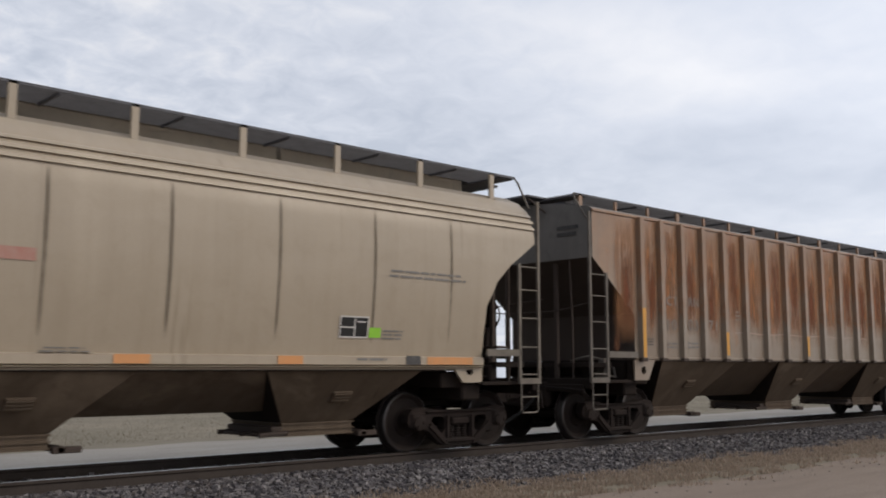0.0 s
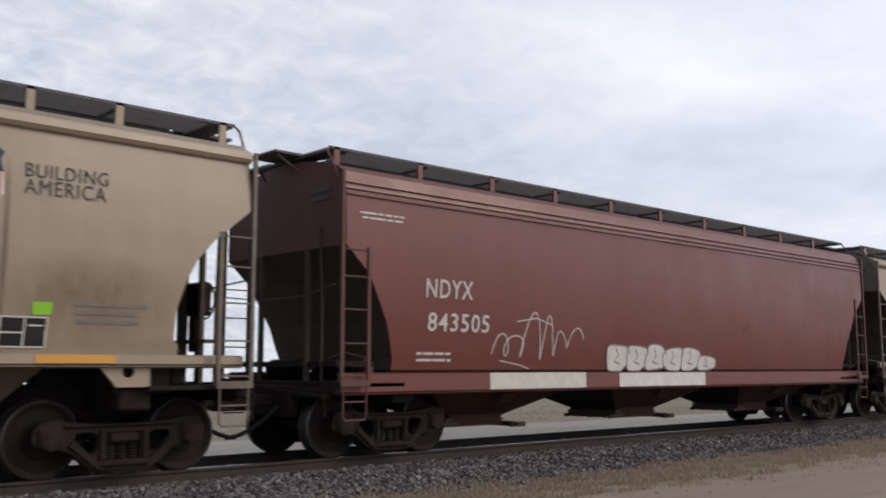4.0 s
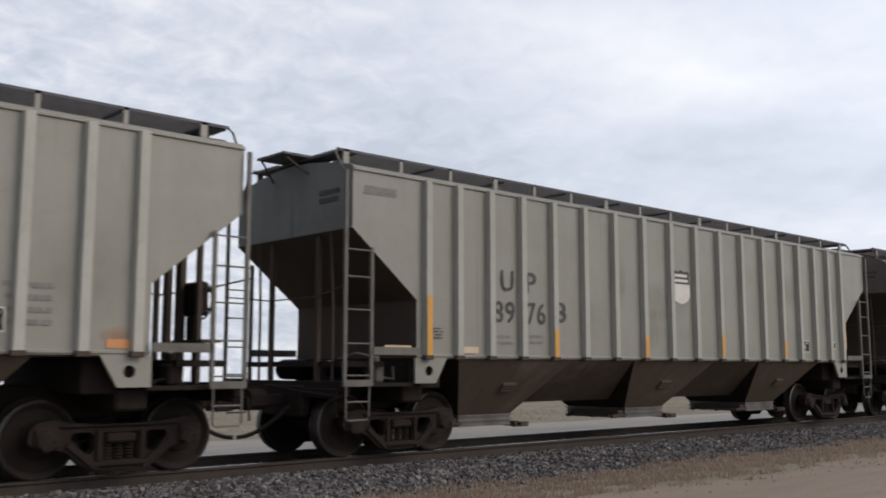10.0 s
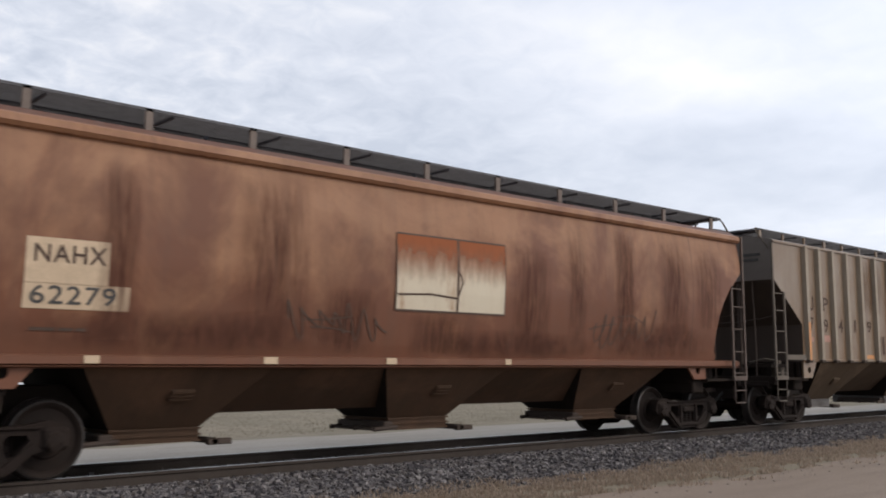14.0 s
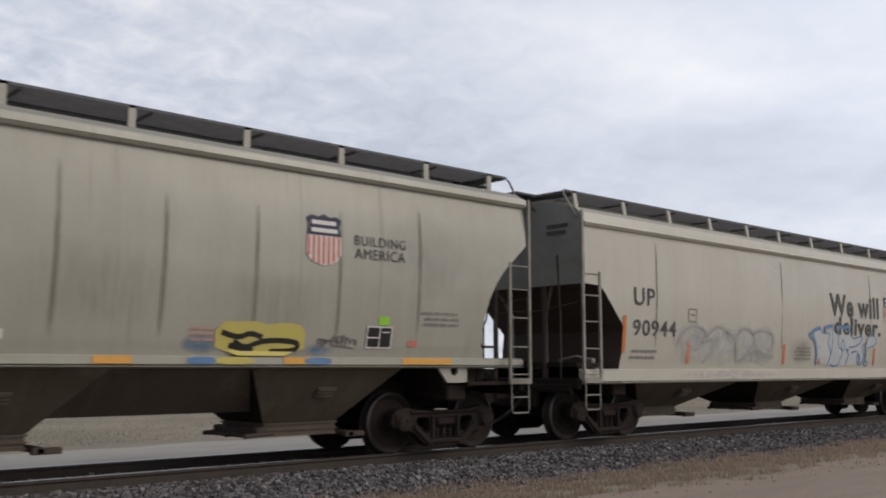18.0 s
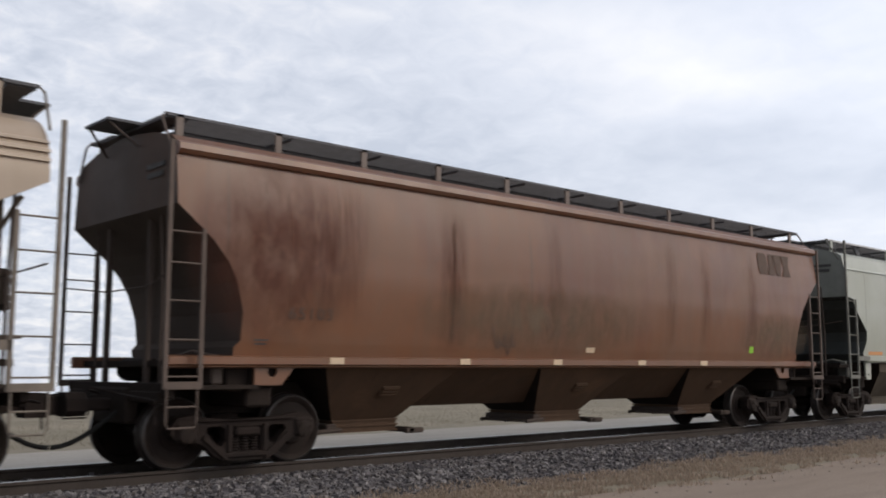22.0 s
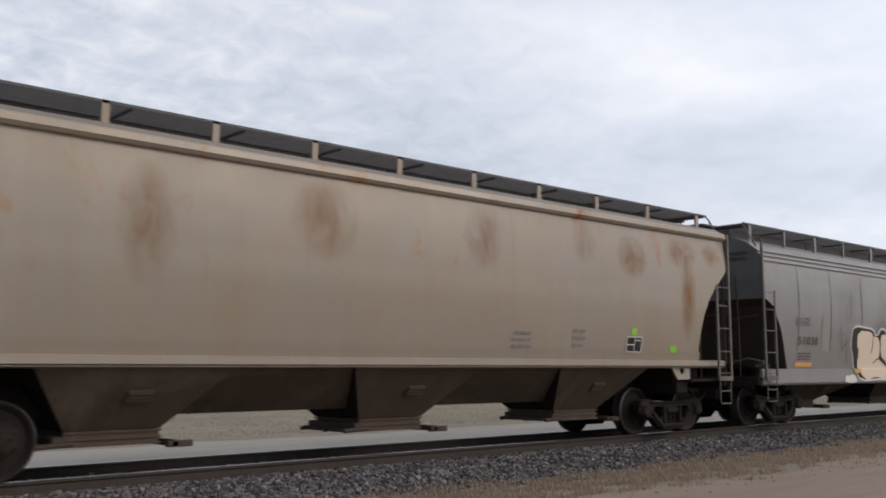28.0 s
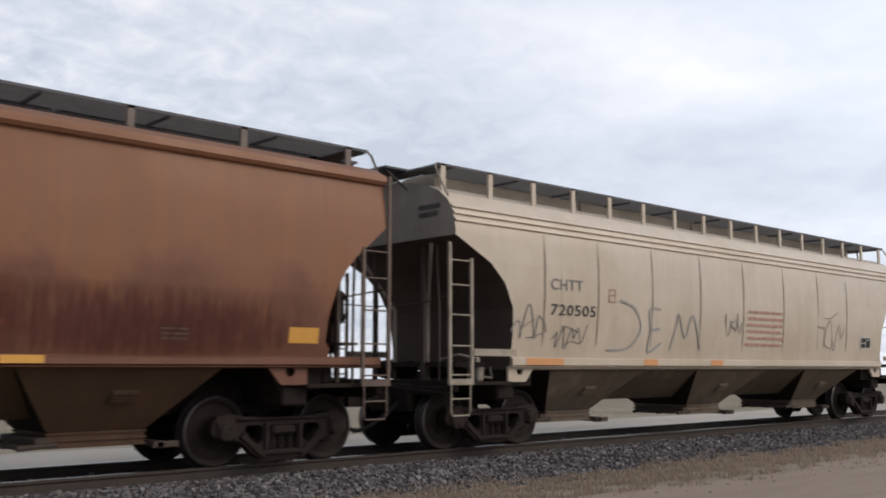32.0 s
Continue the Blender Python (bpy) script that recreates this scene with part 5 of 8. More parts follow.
for key, (kind, front, tc, col, dirt, streak, blotch, rust, label) in TRAIN.items():
    mean = sum(col) / 3
    vivid = (1.2 if key in (4, 21, 23) else 1.35) if col[1] < 0.6 * col[0] else 1.15
    col = tuple(w * max(0.01, mean + vivid * (c - mean)) for c, w in zip(col, (0.695, 0.68, 0.712) if col[2] < 0.8 * col[0] else (0.70, 0.70, 0.70)))
    if vivid > 1.19 and key not in (4, 23):
        col = tuple(0.84 * c for c in col)
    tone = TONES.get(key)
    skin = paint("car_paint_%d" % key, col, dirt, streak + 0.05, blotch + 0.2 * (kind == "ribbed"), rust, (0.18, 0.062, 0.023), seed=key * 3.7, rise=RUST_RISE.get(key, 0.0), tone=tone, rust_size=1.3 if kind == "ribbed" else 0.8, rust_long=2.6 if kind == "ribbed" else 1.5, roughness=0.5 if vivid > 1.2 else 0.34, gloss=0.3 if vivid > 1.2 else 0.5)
    top = paint("roof_paint_%d" % key, tuple(0.8 * c for c in col), (0.12, 0.11, 0.10), 0.2, 0.6, seed=key * 2.1)
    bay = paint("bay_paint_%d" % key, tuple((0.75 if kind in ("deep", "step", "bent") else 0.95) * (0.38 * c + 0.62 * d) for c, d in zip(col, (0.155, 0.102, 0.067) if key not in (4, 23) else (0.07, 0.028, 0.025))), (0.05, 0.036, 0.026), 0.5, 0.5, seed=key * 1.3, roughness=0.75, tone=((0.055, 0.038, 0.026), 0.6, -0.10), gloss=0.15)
    # end sheets: wall colour mixed dark, bluish on pale cars, standing in for shade
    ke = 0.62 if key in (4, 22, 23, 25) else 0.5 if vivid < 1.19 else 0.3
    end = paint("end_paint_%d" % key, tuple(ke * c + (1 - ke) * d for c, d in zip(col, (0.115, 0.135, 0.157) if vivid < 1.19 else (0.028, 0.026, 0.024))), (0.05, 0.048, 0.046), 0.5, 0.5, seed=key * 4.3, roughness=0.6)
    kr = 0.66 if key in (4, 17, 18, 19, 23, 29, 31) else 0.36 if vivid < 1.19 else 0.3
    rail = plain("rail_paint_%d" % key, tuple(kr * c + (1 - kr) * d for c, d in zip(col, (0.11, 0.104, 0.098))), 0.6, 0.0, 0.6, 3.0, (0.06, 0.05, 0.043))
    tweak = {"ribs": RIBS} if kind == "ribbed" else {}
    tweak.update(SPECIAL.get(key, {}))
    tweak["seam_mat"] = soft("seam_grime_%d" % key, tuple((0.36 if kind in ("slab", "step", "lined", "ridged") else 0.42) * c + 0.06 * d for c, d in zip(col, dirt)), 0.25 if key in (22, 25, 29) else {"barrel": 0.45, "deep": 0.55}.get(kind, 0.7), "seam", 1.6)
    if key in (9, 10, 11, 12, 14, 15, 23):
        tweak["gate_mat"] = galv_steel
    if kind == "ribbed" and key not in (1, 7):
        rc = (0.33, 0.285, 0.225) if key == 14 else tuple(min(0.6, 1.6 * c) * w for c, w in zip(col, (0.97, 1.0, 1.04)))
        tweak["rib_mat"] = paint("rib_paint_%d" % key, rc, dirt, 0.3, 0.35, seed=key * 5.1)
    elif key == 7:
        tweak["rib_mat"] = paint("rib_paint_7", col, dirt, 0.35, 0.3, 0.62, (0.15, 0.06, 0.03), seed=2.7, rust_size=0.9)
    if key in (7, 13):
        tweak["plate_mat"] = emblem_white if key == 13 else plain("dull_blue_plate", (0.06, 0.075, 0.13), 0.6)
    if kind in ("ridged", "deep", "step", "lined"):
        tweak["hatch_mat"] = top
    if vivid > 1.2:
        tweak["end_ink"] = stencil_faint
    if kind == "slab":
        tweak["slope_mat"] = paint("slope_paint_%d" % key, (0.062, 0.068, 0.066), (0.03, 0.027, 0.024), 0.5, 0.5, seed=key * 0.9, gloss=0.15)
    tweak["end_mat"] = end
    if key == 30:
        tweak["end_mat"] = paint("end_paint_30", (0.021, 0.0135, 0.0125), (0.012, 0.01, 0.01), 0.5, 0.6, 0.25, (0.055, 0.02, 0.014), seed=3.1, roughness=0.85, gloss=0.08)
        tweak["end_ink"] = tweak["end_mat"]
    if key in (13, 21, 30):
        tweak["post_mat"] = plain("dull_post_steel", (0.20, 0.165, 0.145), 0.65, 0.0, 0.5, 4.0, (0.11, 0.085, 0.075))
    tweak["edge_mat"] = pale_edge if key in PALE_EDGE else board_steel
    hopper_car(key, kind, front, tc, skin, top, black_paint, bay, label, rail_mat=rail, tweak=tweak)


# ---- lettering, stencils, reflectors and graffiti on the near sides ----
graffiti_yellow = plain("graffiti_yellow", (0.50, 0.42, 0.10), 0.7, 0, 0.4, 3.0, (0.35, 0.32, 0.2))
graffiti_blue = plain("graffiti_blue", (0.09, 0.18, 0.33), 0.7, 0, 0.5, 3.0, (0.2, 0.28, 0.38))
graffiti_grey = plain("graffiti_pale_grey", (0.52, 0.51, 0.47), 0.7, 0, 0.4, 3.0, (0.42, 0.40, 0.36))
graffiti_cream = plain("graffiti_cream", (0.66, 0.55, 0.44), 0.7, 0, 0.3, 2.0, (0.58, 0.48, 0.38))
graffiti_pale = plain("graffiti_pale_blue_white", (0.47, 0.465, 0.44), 0.7, 0, 0.6, 2.5, (0.33, 0.37, 0.42))
graffiti_grey_line = plain("soft_grey_spray", (0.26, 0.25, 0.245), 0.7, 0, 0.7, 2.5, (0.38, 0.37, 0.35))
red_orange_tape = plain("red_orange_reflective_tape", (0.50, 0.16, 0.05), 0.5, 0.0, 0.4, 8.0, (0.42, 0.2, 0.1))
faint_grey = plain("faint_grey_repaint", (0.26, 0.25, 0.24), 0.7, 0, 0.5, 2.5, (0.23, 0.22, 0.21))
panel_grey = plain("worn_dark_grey_panel", (0.13, 0.125, 0.12), 0.7, 0, 0.5, 2.5, (0.24, 0.225, 0.21))
scuff_pale = plain("pale_scuff", (0.40, 0.35, 0.31), 0.7, 0, 0.5, 5.0, (0.3, 0.22, 0.17))
graffiti_black = plain("graffiti_black", (0.018, 0.017, 0.017), 0.6, 0, 0.4, 3.0, (0.04, 0.04, 0.04))
maroon_patch = plain("dark_maroon_patch", (0.13, 0.052, 0.034), 0.7, 0, 0.7, 2.0, (0.19, 0.085, 0.048))
peeling = paint("peeling_cream_paint", (0.60, 0.52, 0.40), (0.30, 0.16, 0.09), 0.35, 0.2, 0.55, (0.24, 0.10, 0.05), seed=4.4, rust_size=1.6)
weathered_cream = paint("weathered_cream_paint", (0.62, 0.55, 0.43), (0.38, 0.26, 0.18), 0.35, 0.2, 0.12, (0.28, 0.12, 0.06), seed=8.1, rust_size=1.2)


def surface_parts(key):
    return CARS[key][0], CARS[key][2]


def words(key, text, u, z, h, w, mat, bold=0.011):
    car, spec = surface_parts(key)
    if spec["prof"] is FLAT and len(text) > 1:
        u, w = u + 0.04, 0.93 * w
    lettered(car, spec, text, u, z, h, w, mat, 0.0 if text == "CMO" else bold)


def block(key, u0, u1, z0, z1, mat, name="painted_patch", lift=0.010):
    car, spec = surface_parts(key)
    return part(name, on_side(spec, [rect(u0, u1, z0, z1)], lift), mat, car)


def patch(key, u0, u1, z0, z1, mat):
    block(key, u0, u1, z0, z1, mat, lift=0.008)


def sill_patch(key, u0, u1, z0, z1, mat):
    sill = surface_parts(key)[1]["sill"]
    block(key, u0, u1, max(z0, sill[0] + 0.02), min(z1, sill[1] - 0.01), mat)


STAINS = []


def smudge(key, u0, u1, z0, z1, col, amount=0.7, shape="blob"):
    """A soft-edged stain on the near wall."""
    car, spec = surface_parts(key)
    mat = soft("stain_%s_%d_%d_%d_%d" % (shape, *(round(100 * c) for c in col), round(100 * amount)), col, amount, shape)
    part("stain", on_side(spec, [rect(u0, u1, z0, z1)], 0.0072 + 0.0002 * (len(STAINS) % 11), 0.15), mat, car)
    STAINS.append(key)


def lines(key, u0, u1, z0, z1, mat, rows=1):
    """A small stencil too faint to read: ragged bars."""
    car, spec = surface_parts(key)
    rng = random.Random(round(key * 1000 + u0 * 77))
    polys = []
    step = (z1 - z0) / rows
    for k in range(rows):
        a = z0 + k * step + step * 0.22
        x = u0 + rng.random() * 0.12 * (u1 - u0)
        end = u1 - rng.random() * 0.15 * (u1 - u0)
        while x < end:
            run = min(end - x, rng.uniform(0.08, 0.3))
            polys.append(rect(x, x + run, a, a + min(step * 0.42, 0.085)))
            x += run + 0.03
    tagged(part("stencil", on_side(spec, polys, 0.011), mat, car), kind="stuff")


def frame_mark(key, u0, u1, z0, z1, mat):
    car, spec = surface_parts(key)
    t = 0.022
    m = (z0 + z1) / 2
    part("stencil_box", on_side(spec, [rect(u0, u1, z0, z0 + t), rect(u0, u1, z1 - t, z1), rect(u0, u0 + t, z0 + t, z1 - t), rect(u1 - t, u1, z0 + t, z1 - t), rect(u0 + 0.06, u1 - 0.06, m, m + t)], 0.011), mat, car)


def data_panel(key, u0, u1, z0, z1, mat):
    car, spec = surface_parts(key)
    p = part("data_panel", on_side(spec, [rect(u0, u1, z0, z1)], 0.010), graffiti_black, car, "black data panel with white lines")
    t = 0.018
    m, q = (u0 + u1) / 2, z0 + 0.45 * (z1 - z0)
    part("panel_marking", on_side(spec, [rect(u0, u1, z0, z0 + t), rect(u0, u1, z1 - t, z1), rect(u0, u0 + t, z0 + t, z1 - t), rect(u1 - t, u1, z0 + t, z1 - t), rect(m, m + t, z0 + t, z1 - t), rect(u0 + t, m, q, q + t), rect(m + 0.05, u1 - 0.05, q + 0.08, q + 0.08 + t)], 0.014), emblem_white, p)


def upright(key, u, z0, z1, mat):
    car, spec = surface_parts(key)
    ribbed = spec["prof"] is FLAT
    if ribbed:
        u = min(RIBS, key=lambda r: abs(r - u)) if abs(u) < 6.9 else u
    part("reflector", on_side(spec, [rect(u - 0.05, u + 0.05, z0, z1)], 0.100 if ribbed and abs(u) < 6.9 else 0.012), mat, car, "upright reflective strip")


DASH = {"ribbed": (1.51, 1.61), "barrel": (1.335, 1.425), "ridged": (1.335, 1.445), "lined": (1.47, 1.58), "slab": (1.615, 1.70), "low": (1.43, 1.53), "deep": (1.17, 1.26), "step": (1.06, 1.2), "bent": (1.06, 1.2)}


def dash(key, u0, u1, mat):
    car, spec = surface_parts(key)
    a, b = DASH[TRAIN[key][0]]
    part("reflector", on_side(spec, [rect(u0, u1, a, b)], 0.026 if key == 28 else 0.011), mat, car, "reflective dash along the sill")
    if key in (9, 12):
        smudge(key, u0 - 0.12, u1 + 0.2, 1.54, 1.76, (0.50, 0.23, 0.11), 0.55)


def seams(key, *us):
    car, spec = surface_parts(key)
    rng = random.Random(key)
    mat = spec["seam_mat"]
    for u in us:
        full = TRAIN[key][0] in ("lined", "slab", "step", "ridged")
        lo, hi = (1.62, {"lined": 3.70, "slab": 3.70, "step": 3.76, "ridged": 3.55}[TRAIN[key][0]]) if full else (1.55 + rng.random() * 0.1, 3.75 - rng.random() * 0.35)
        w = 0.034 if full else 0.045
        bm = on_side(spec, [rect(u - w, u + w, lo, hi)], 0.007, 0.15)
        part("panel_seam", bm, mat, car)


def shield(key, u0, u1, z0, z1, faded=False):
    """A shield emblem as plain shapes: dark crown with two pale bars, stripes below."""
    car, spec = surface_parts(key)
    w, h = u1 - u0, z1 - z0

    def at(a, b):
        return (u0 + a * w, z0 + b * h)
    field = [(0.02, 0.58), (0.0, 0.25), (0.12, 0.1), (0.32, 0.03), (0.5, 0.0), (0.68, 0.03), (0.88, 0.1), (1.0, 0.25), (0.98, 0.58)]
    crown = [(0.02, 0.58), (0.98, 0.58), (0.93, 0.78), (1.0, 0.9), (0.86, 0.97), (0.66, 0.94), (0.5, 1.0), (0.34, 0.94), (0.14, 0.97), (0.0, 0.9), (0.07, 0.78)]
    em = part("emblem", on_side(spec, [[at(*p) for p in field]], 0.010), emblem_white, car, "shield emblem in faded red, white and blue")
    part("emblem_crown", on_side(spec, [[at(*p) for p in crown]], 0.012), stencil_dark if faded else emblem_blue, em)
    part("emblem_band", on_side(spec, [[at(*p) for p in ((0.14, 0.64), (0.88, 0.64), (0.88, 0.72), (0.14, 0.72))], [at(*p) for p in ((0.16, 0.79), (0.84, 0.79), (0.84, 0.87), (0.16, 0.87))]], 0.015), emblem_white, em)
    if not faded or key == 15:
        for k in range(7):
            a = 0.03 + k * 0.14
            low = 0.18 if k in (0, 6) else 0.07 if k in (1, 5) else 0.03
            part("emblem_stripe", on_side(spec, [[at(a, low), at(a + 0.075, low), at(a + 0.075, 0.57), at(a, 0.57)]], 0.014), emblem_red, em)


def brush(points, width):
    """A painted stroke as quads along a line."""
    pts = [points[0]]
    for p in points[1:]:
        if math.hypot(p[0] - pts[-1][0], p[1] - pts[-1][1]) > 0.006:
            pts.append(p)
    if len(pts) < 2:
        return []
    rails = []
    for k, (a, b) in enumerate(pts):
        (c, d), (e, f) = pts[max(k - 1, 0)], pts[min(k + 1, len(pts) - 1)]
        n = math.hypot(e - c, f - d)
        if n < 1e-5:
            (c, d), n = (a, b), math.hypot(e - a, f - b)
        px, pz = -(f - d) / n * width / 2, (e - c) / n * width / 2
        rails.append(((a - px, b - pz), (a + px, b + pz)))
    return [[p0, q0, q1, p1] for (p0, p1), (q0, q1) in zip(rails, rails[1:])]


def strokes(u0, u1, z0, z1, seed, width):
    """The tangle of an illegible tag: one running line of loops, and a few cross strokes."""
    rng = random.Random(seed * 13 + 5)
    w, h = u1 - u0, z1 - z0
    loops = max(2.0, w / (0.42 * h)) * rng.uniform(0.8, 1.1)
    n = int(14 * loops)
    p1, p2, q = rng.uniform(0, 6.28), rng.uniform(0, 6.28), rng.uniform(1.5, 2.6)
    pts = []
    for j in range(n + 1):
        f = j / n
        th = 6.283 * loops * f + 0.8 * math.sin(q * 6.28 * f + p2)
        tall = 0.30 + 0.16 * math.sin(9.1 * f + p1) + 0.06 * math.sin(23 * f + p2)
        pts.append((u0 + w * (0.06 + 0.88 * f) + 0.055 * w * math.cos(th + p1) * (0.6 + 0.4 * math.sin(7 * f)), z0 + h * (0.48 + 0.1 * math.sin(4 * f + p2) + tall * math.sin(th))))
    polys = brush(pts, width)
    for k in range(2):
        a, b = rng.uniform(0, 0.5), rng.uniform(0.15, 0.85)
        polys += brush([(u0 + w * a, z0 + h * b), (u0 + w * (a + 0.2), z0 + h * (b + rng.uniform(-0.1, 0.15))), (u0 + w * (a + rng.uniform(0.3, 0.5)), z0 + h * (b + rng.uniform(-0.2, 0.2)))], 0.8 * width)
    return polys


def scrawl(key, u0, u1, z0, z1, mat, seed):
    car, spec = surface_parts(key)
    part("graffiti", on_side(spec, strokes(u0, u1, z0, z1, seed, 0.022 if mat is not emblem_red else 0.05), 0.012), tag_dark if mat is stencil_dark else mat, car, "illegible sprayed scrawl")


def blob(cx, cz, rx, rz, rng, n=18, square=0.75, jag=0.0):
    pts = []
    ph = rng.uniform(0, 6.28)
    for k in range(n):
        a = k * 2 * math.pi / n
        c, s = math.cos(a), math.sin(a)
        wob = 1 + 0.08 * math.sin(3 * a + ph) + jag * math.sin(2 * a + 1.7 * ph) + 0.6 * jag * math.sin(5 * a + ph)
        pts.append((cx + rx * wob * math.copysign(abs(c) ** square, c), cz + rz * wob * math.copysign(abs(s) ** square, s)))
    return pts


def bubble_letters(key, u0, u1, z0, z1, fill, edge, seed, n, inner, edge_w, shade=None, jag=0.0):
    car, spec = surface_parts(key)
    rng = random.Random(seed)
    w = (u1 - u0) / n
    group = None
    for k in range(n):
        tall = 1.0 - 0.35 * (k == n - 1) - rng.uniform(0, 0.1)
        cx, rz = u0 + (k + 0.5) * w, 0.5 * (z1 - z0) * tall
        outline = blob(cx, z0 + rz, w * 0.56, rz, rng, 22, 0.62, jag)
        if shade:
            part("graffiti_shadow", on_side(spec, [[(a - 0.10, b + 0.02) for a, b in outline]], 0.010 + 0.0004 * k), shade, car)
        g = part("graffiti_letter", on_side(spec, [outline], 0.013 + 0.0016 * k), fill, car, "sprayed bubble shape")
        part("letter_outline", on_side(spec, brush(outline + outline[:1], edge_w), 0.0138 + 0.0016 * k), edge, g)
        if inner:
            part("inner_stroke", on_side(spec, brush([(cx - 0.1 * w, z0 + rz * 1.7), (cx + 0.02, z0 + rz * 1.1), (cx - 0.16 * w, z0 + rz * 0.7), (cx + 0.15 * w, z0 + rz * 0.5)], 0.03), 0.0145 + 0.0016 * k), inner, g)


def bubbles(key, u0, u1, z0, z1, mat, seed):
    bubble_letters(key, u0, u1, z0, z1, mat, stencil_faint, seed, max(2, round((u1 - u0) / 0.55)), stencil_faint, 0.03)


def rounded(pts, times_cut=2):
    """Cuts the corners of a closed outline."""
    for _ in range(times_cut):
        pts = [p for (a, b), (c, d) in zip(pts, pts[1:] + pts[:1]) for p in ((0.75 * a + 0.25 * c, 0.75 * b + 0.25 * d), (0.25 * a + 0.75 * c, 0.25 * b + 0.75 * d))]
    return pts


def spline(pts, n=6):
    """A smooth line through a few points."""
    out = []
    ext = [pts[0]] + list(pts) + [pts[-1]]
    for p0, p1, p2, p3 in zip(ext, ext[1:], ext[2:], ext[3:]):
        for k in range(n):
            t = k / n
            out.append(tuple(0.5 * (2 * b + (c - a) * t + (2 * a - 5 * b + 4 * c - d) * t * t + (3 * b - a - 3 * c + d) * t ** 3) for a, b, c, d in zip(p0, p1, p2, p3)))
    return out + [pts[-1]]


def big_bubbles(key, u0, u1, z0, z1):
    """Five cream letters on a black shadow with a thin white rim."""
    car, spec = surface_parts(key)
    w, h = u1 - u0, z1 - z0

    def at(pts):
        return [(u0 + a * w, z0 + b * h) for a, b in pts]
    shadow = at(rounded([(0.01, 0.56), (0.01, 0.90), (0.05, 0.99), (0.14, 0.97), (0.23, 0.94), (0.24, 0.84), (0.27, 0.84), (0.30, 0.96), (0.34, 0.96), (0.38, 0.87), (0.43, 0.84), (0.47, 0.93), (0.52, 0.92), (0.57, 0.86), (0.62, 0.92), (0.67, 0.92), (0.73, 0.85),
                         (0.785, 0.90), (0.84, 0.56), (0.89, 0.65), (0.95, 0.63), (0.99, 0.46), (1.0, 0.20), (0.96, 0.03), (0.70, 0.05), (0.50, 0.02), (0.30, 0.06), (0.10, 0.02), (0.05, 0.24), (0.03, 0.52)], 1))
    part("graffiti_rim", on_side(spec, brush(shadow + shadow[:1], 0.045), 0.0125), emblem_white, car, "white rim of the sprayed letters")
    part("graffiti_shadow", on_side(spec, [shadow], 0.011), graffiti_black, car, "black shadow of the sprayed letters")
    letters_5 = ([(0.07, 0.91), (0.21, 0.90), (0.22, 0.81), (0.29, 0.80), (0.305, 0.49), (0.29, 0.42), (0.37, 0.30), (0.40, 0.23), (0.385, 0.08), (0.33, 0.06), (0.24, 0.10), (0.17, 0.03), (0.11, 0.13), (0.08, 0.28), (0.09, 0.59), (0.065, 0.62)],
                 [(0.30, 0.84), (0.35, 0.87), (0.435, 0.82), (0.46, 0.62), (0.48, 0.52), (0.475, 0.10), (0.43, 0.06), (0.405, 0.13), (0.405, 0.25), (0.37, 0.39), (0.315, 0.46)],
                 [(0.465, 0.82), (0.51, 0.87), (0.595, 0.84), (0.63, 0.52), (0.70, 0.45), (0.765, 0.23), (0.755, 0.10), (0.66, 0.13), (0.58, 0.06), (0.56, 0.20), (0.50, 0.52)],
                 [(0.64, 0.77), (0.68, 0.85), (0.755, 0.78), (0.78, 0.84), (0.84, 0.54), (0.795, 0.43), (0.79, 0.30), (0.77, 0.25), (0.715, 0.48), (0.645, 0.53)],
                 [(0.795, 0.41), (0.85, 0.54), (0.905, 0.60), (0.95, 0.57), (0.98, 0.43), (0.985, 0.23), (0.96, 0.12), (0.87, 0.09), (0.82, 0.06), (0.78, 0.16), (0.785, 0.30)])
    for k, outline in enumerate(letters_5):
        g = part("graffiti_letter", on_side(spec, [at(rounded(outline, 1))], 0.0142 + 0.0006 * k), graffiti_cream, car, "large cream sprayed letter")
        if k == 0:
            part("inner_stroke", on_side(spec, brush(at(spline([(0.22, 0.80), (0.222, 0.65), (0.215, 0.52)])), 0.03) + brush(at(spline([(0.24, 0.34), (0.30, 0.42), (0.37, 0.30)])), 0.03), 0.018), graffiti_black, g)
    for a0, a1, seed in ((0.46, 0.72, 3), (0.84, 0.93, 8)):
        part("graffiti", on_side(spec, strokes(u0 + a0 * w, u0 + a1 * w, z0 + 0.28 * h, z0 + 0.55 * h, seed, 0.026), 0.020), tag_dark, car, "small dark tag over the letters")


def painted(key, box_uz, runs, mat, width, label="sprayed outline of a tag"):
    """Strokes given in a unit square, laid on the wall."""
    car, spec = surface_parts(key)
    u0, u1, z0, z1 = box_uz
    for k, run in enumerate(runs):
        polys = brush([(u0 + a * (u1 - u0), z0 + b * (z1 - z0)) for a, b in spline(run)], width)
        part("graffiti_stroke", on_side(spec, polys, 0.0135 + 0.0003 * k), mat, car, label)


def filled(key, box_uz, outline, mat, lift=0.0115, label="pale filling of a sprayed tag"):
    car, spec = surface_parts(key)
    u0, u1, z0, z1 = box_uz
    part("graffiti", on_side(spec, [[(u0 + a * (u1 - u0), z0 + b * (z1 - z0)) for a, b in rounded(outline, 1)]], lift), mat, car, label)


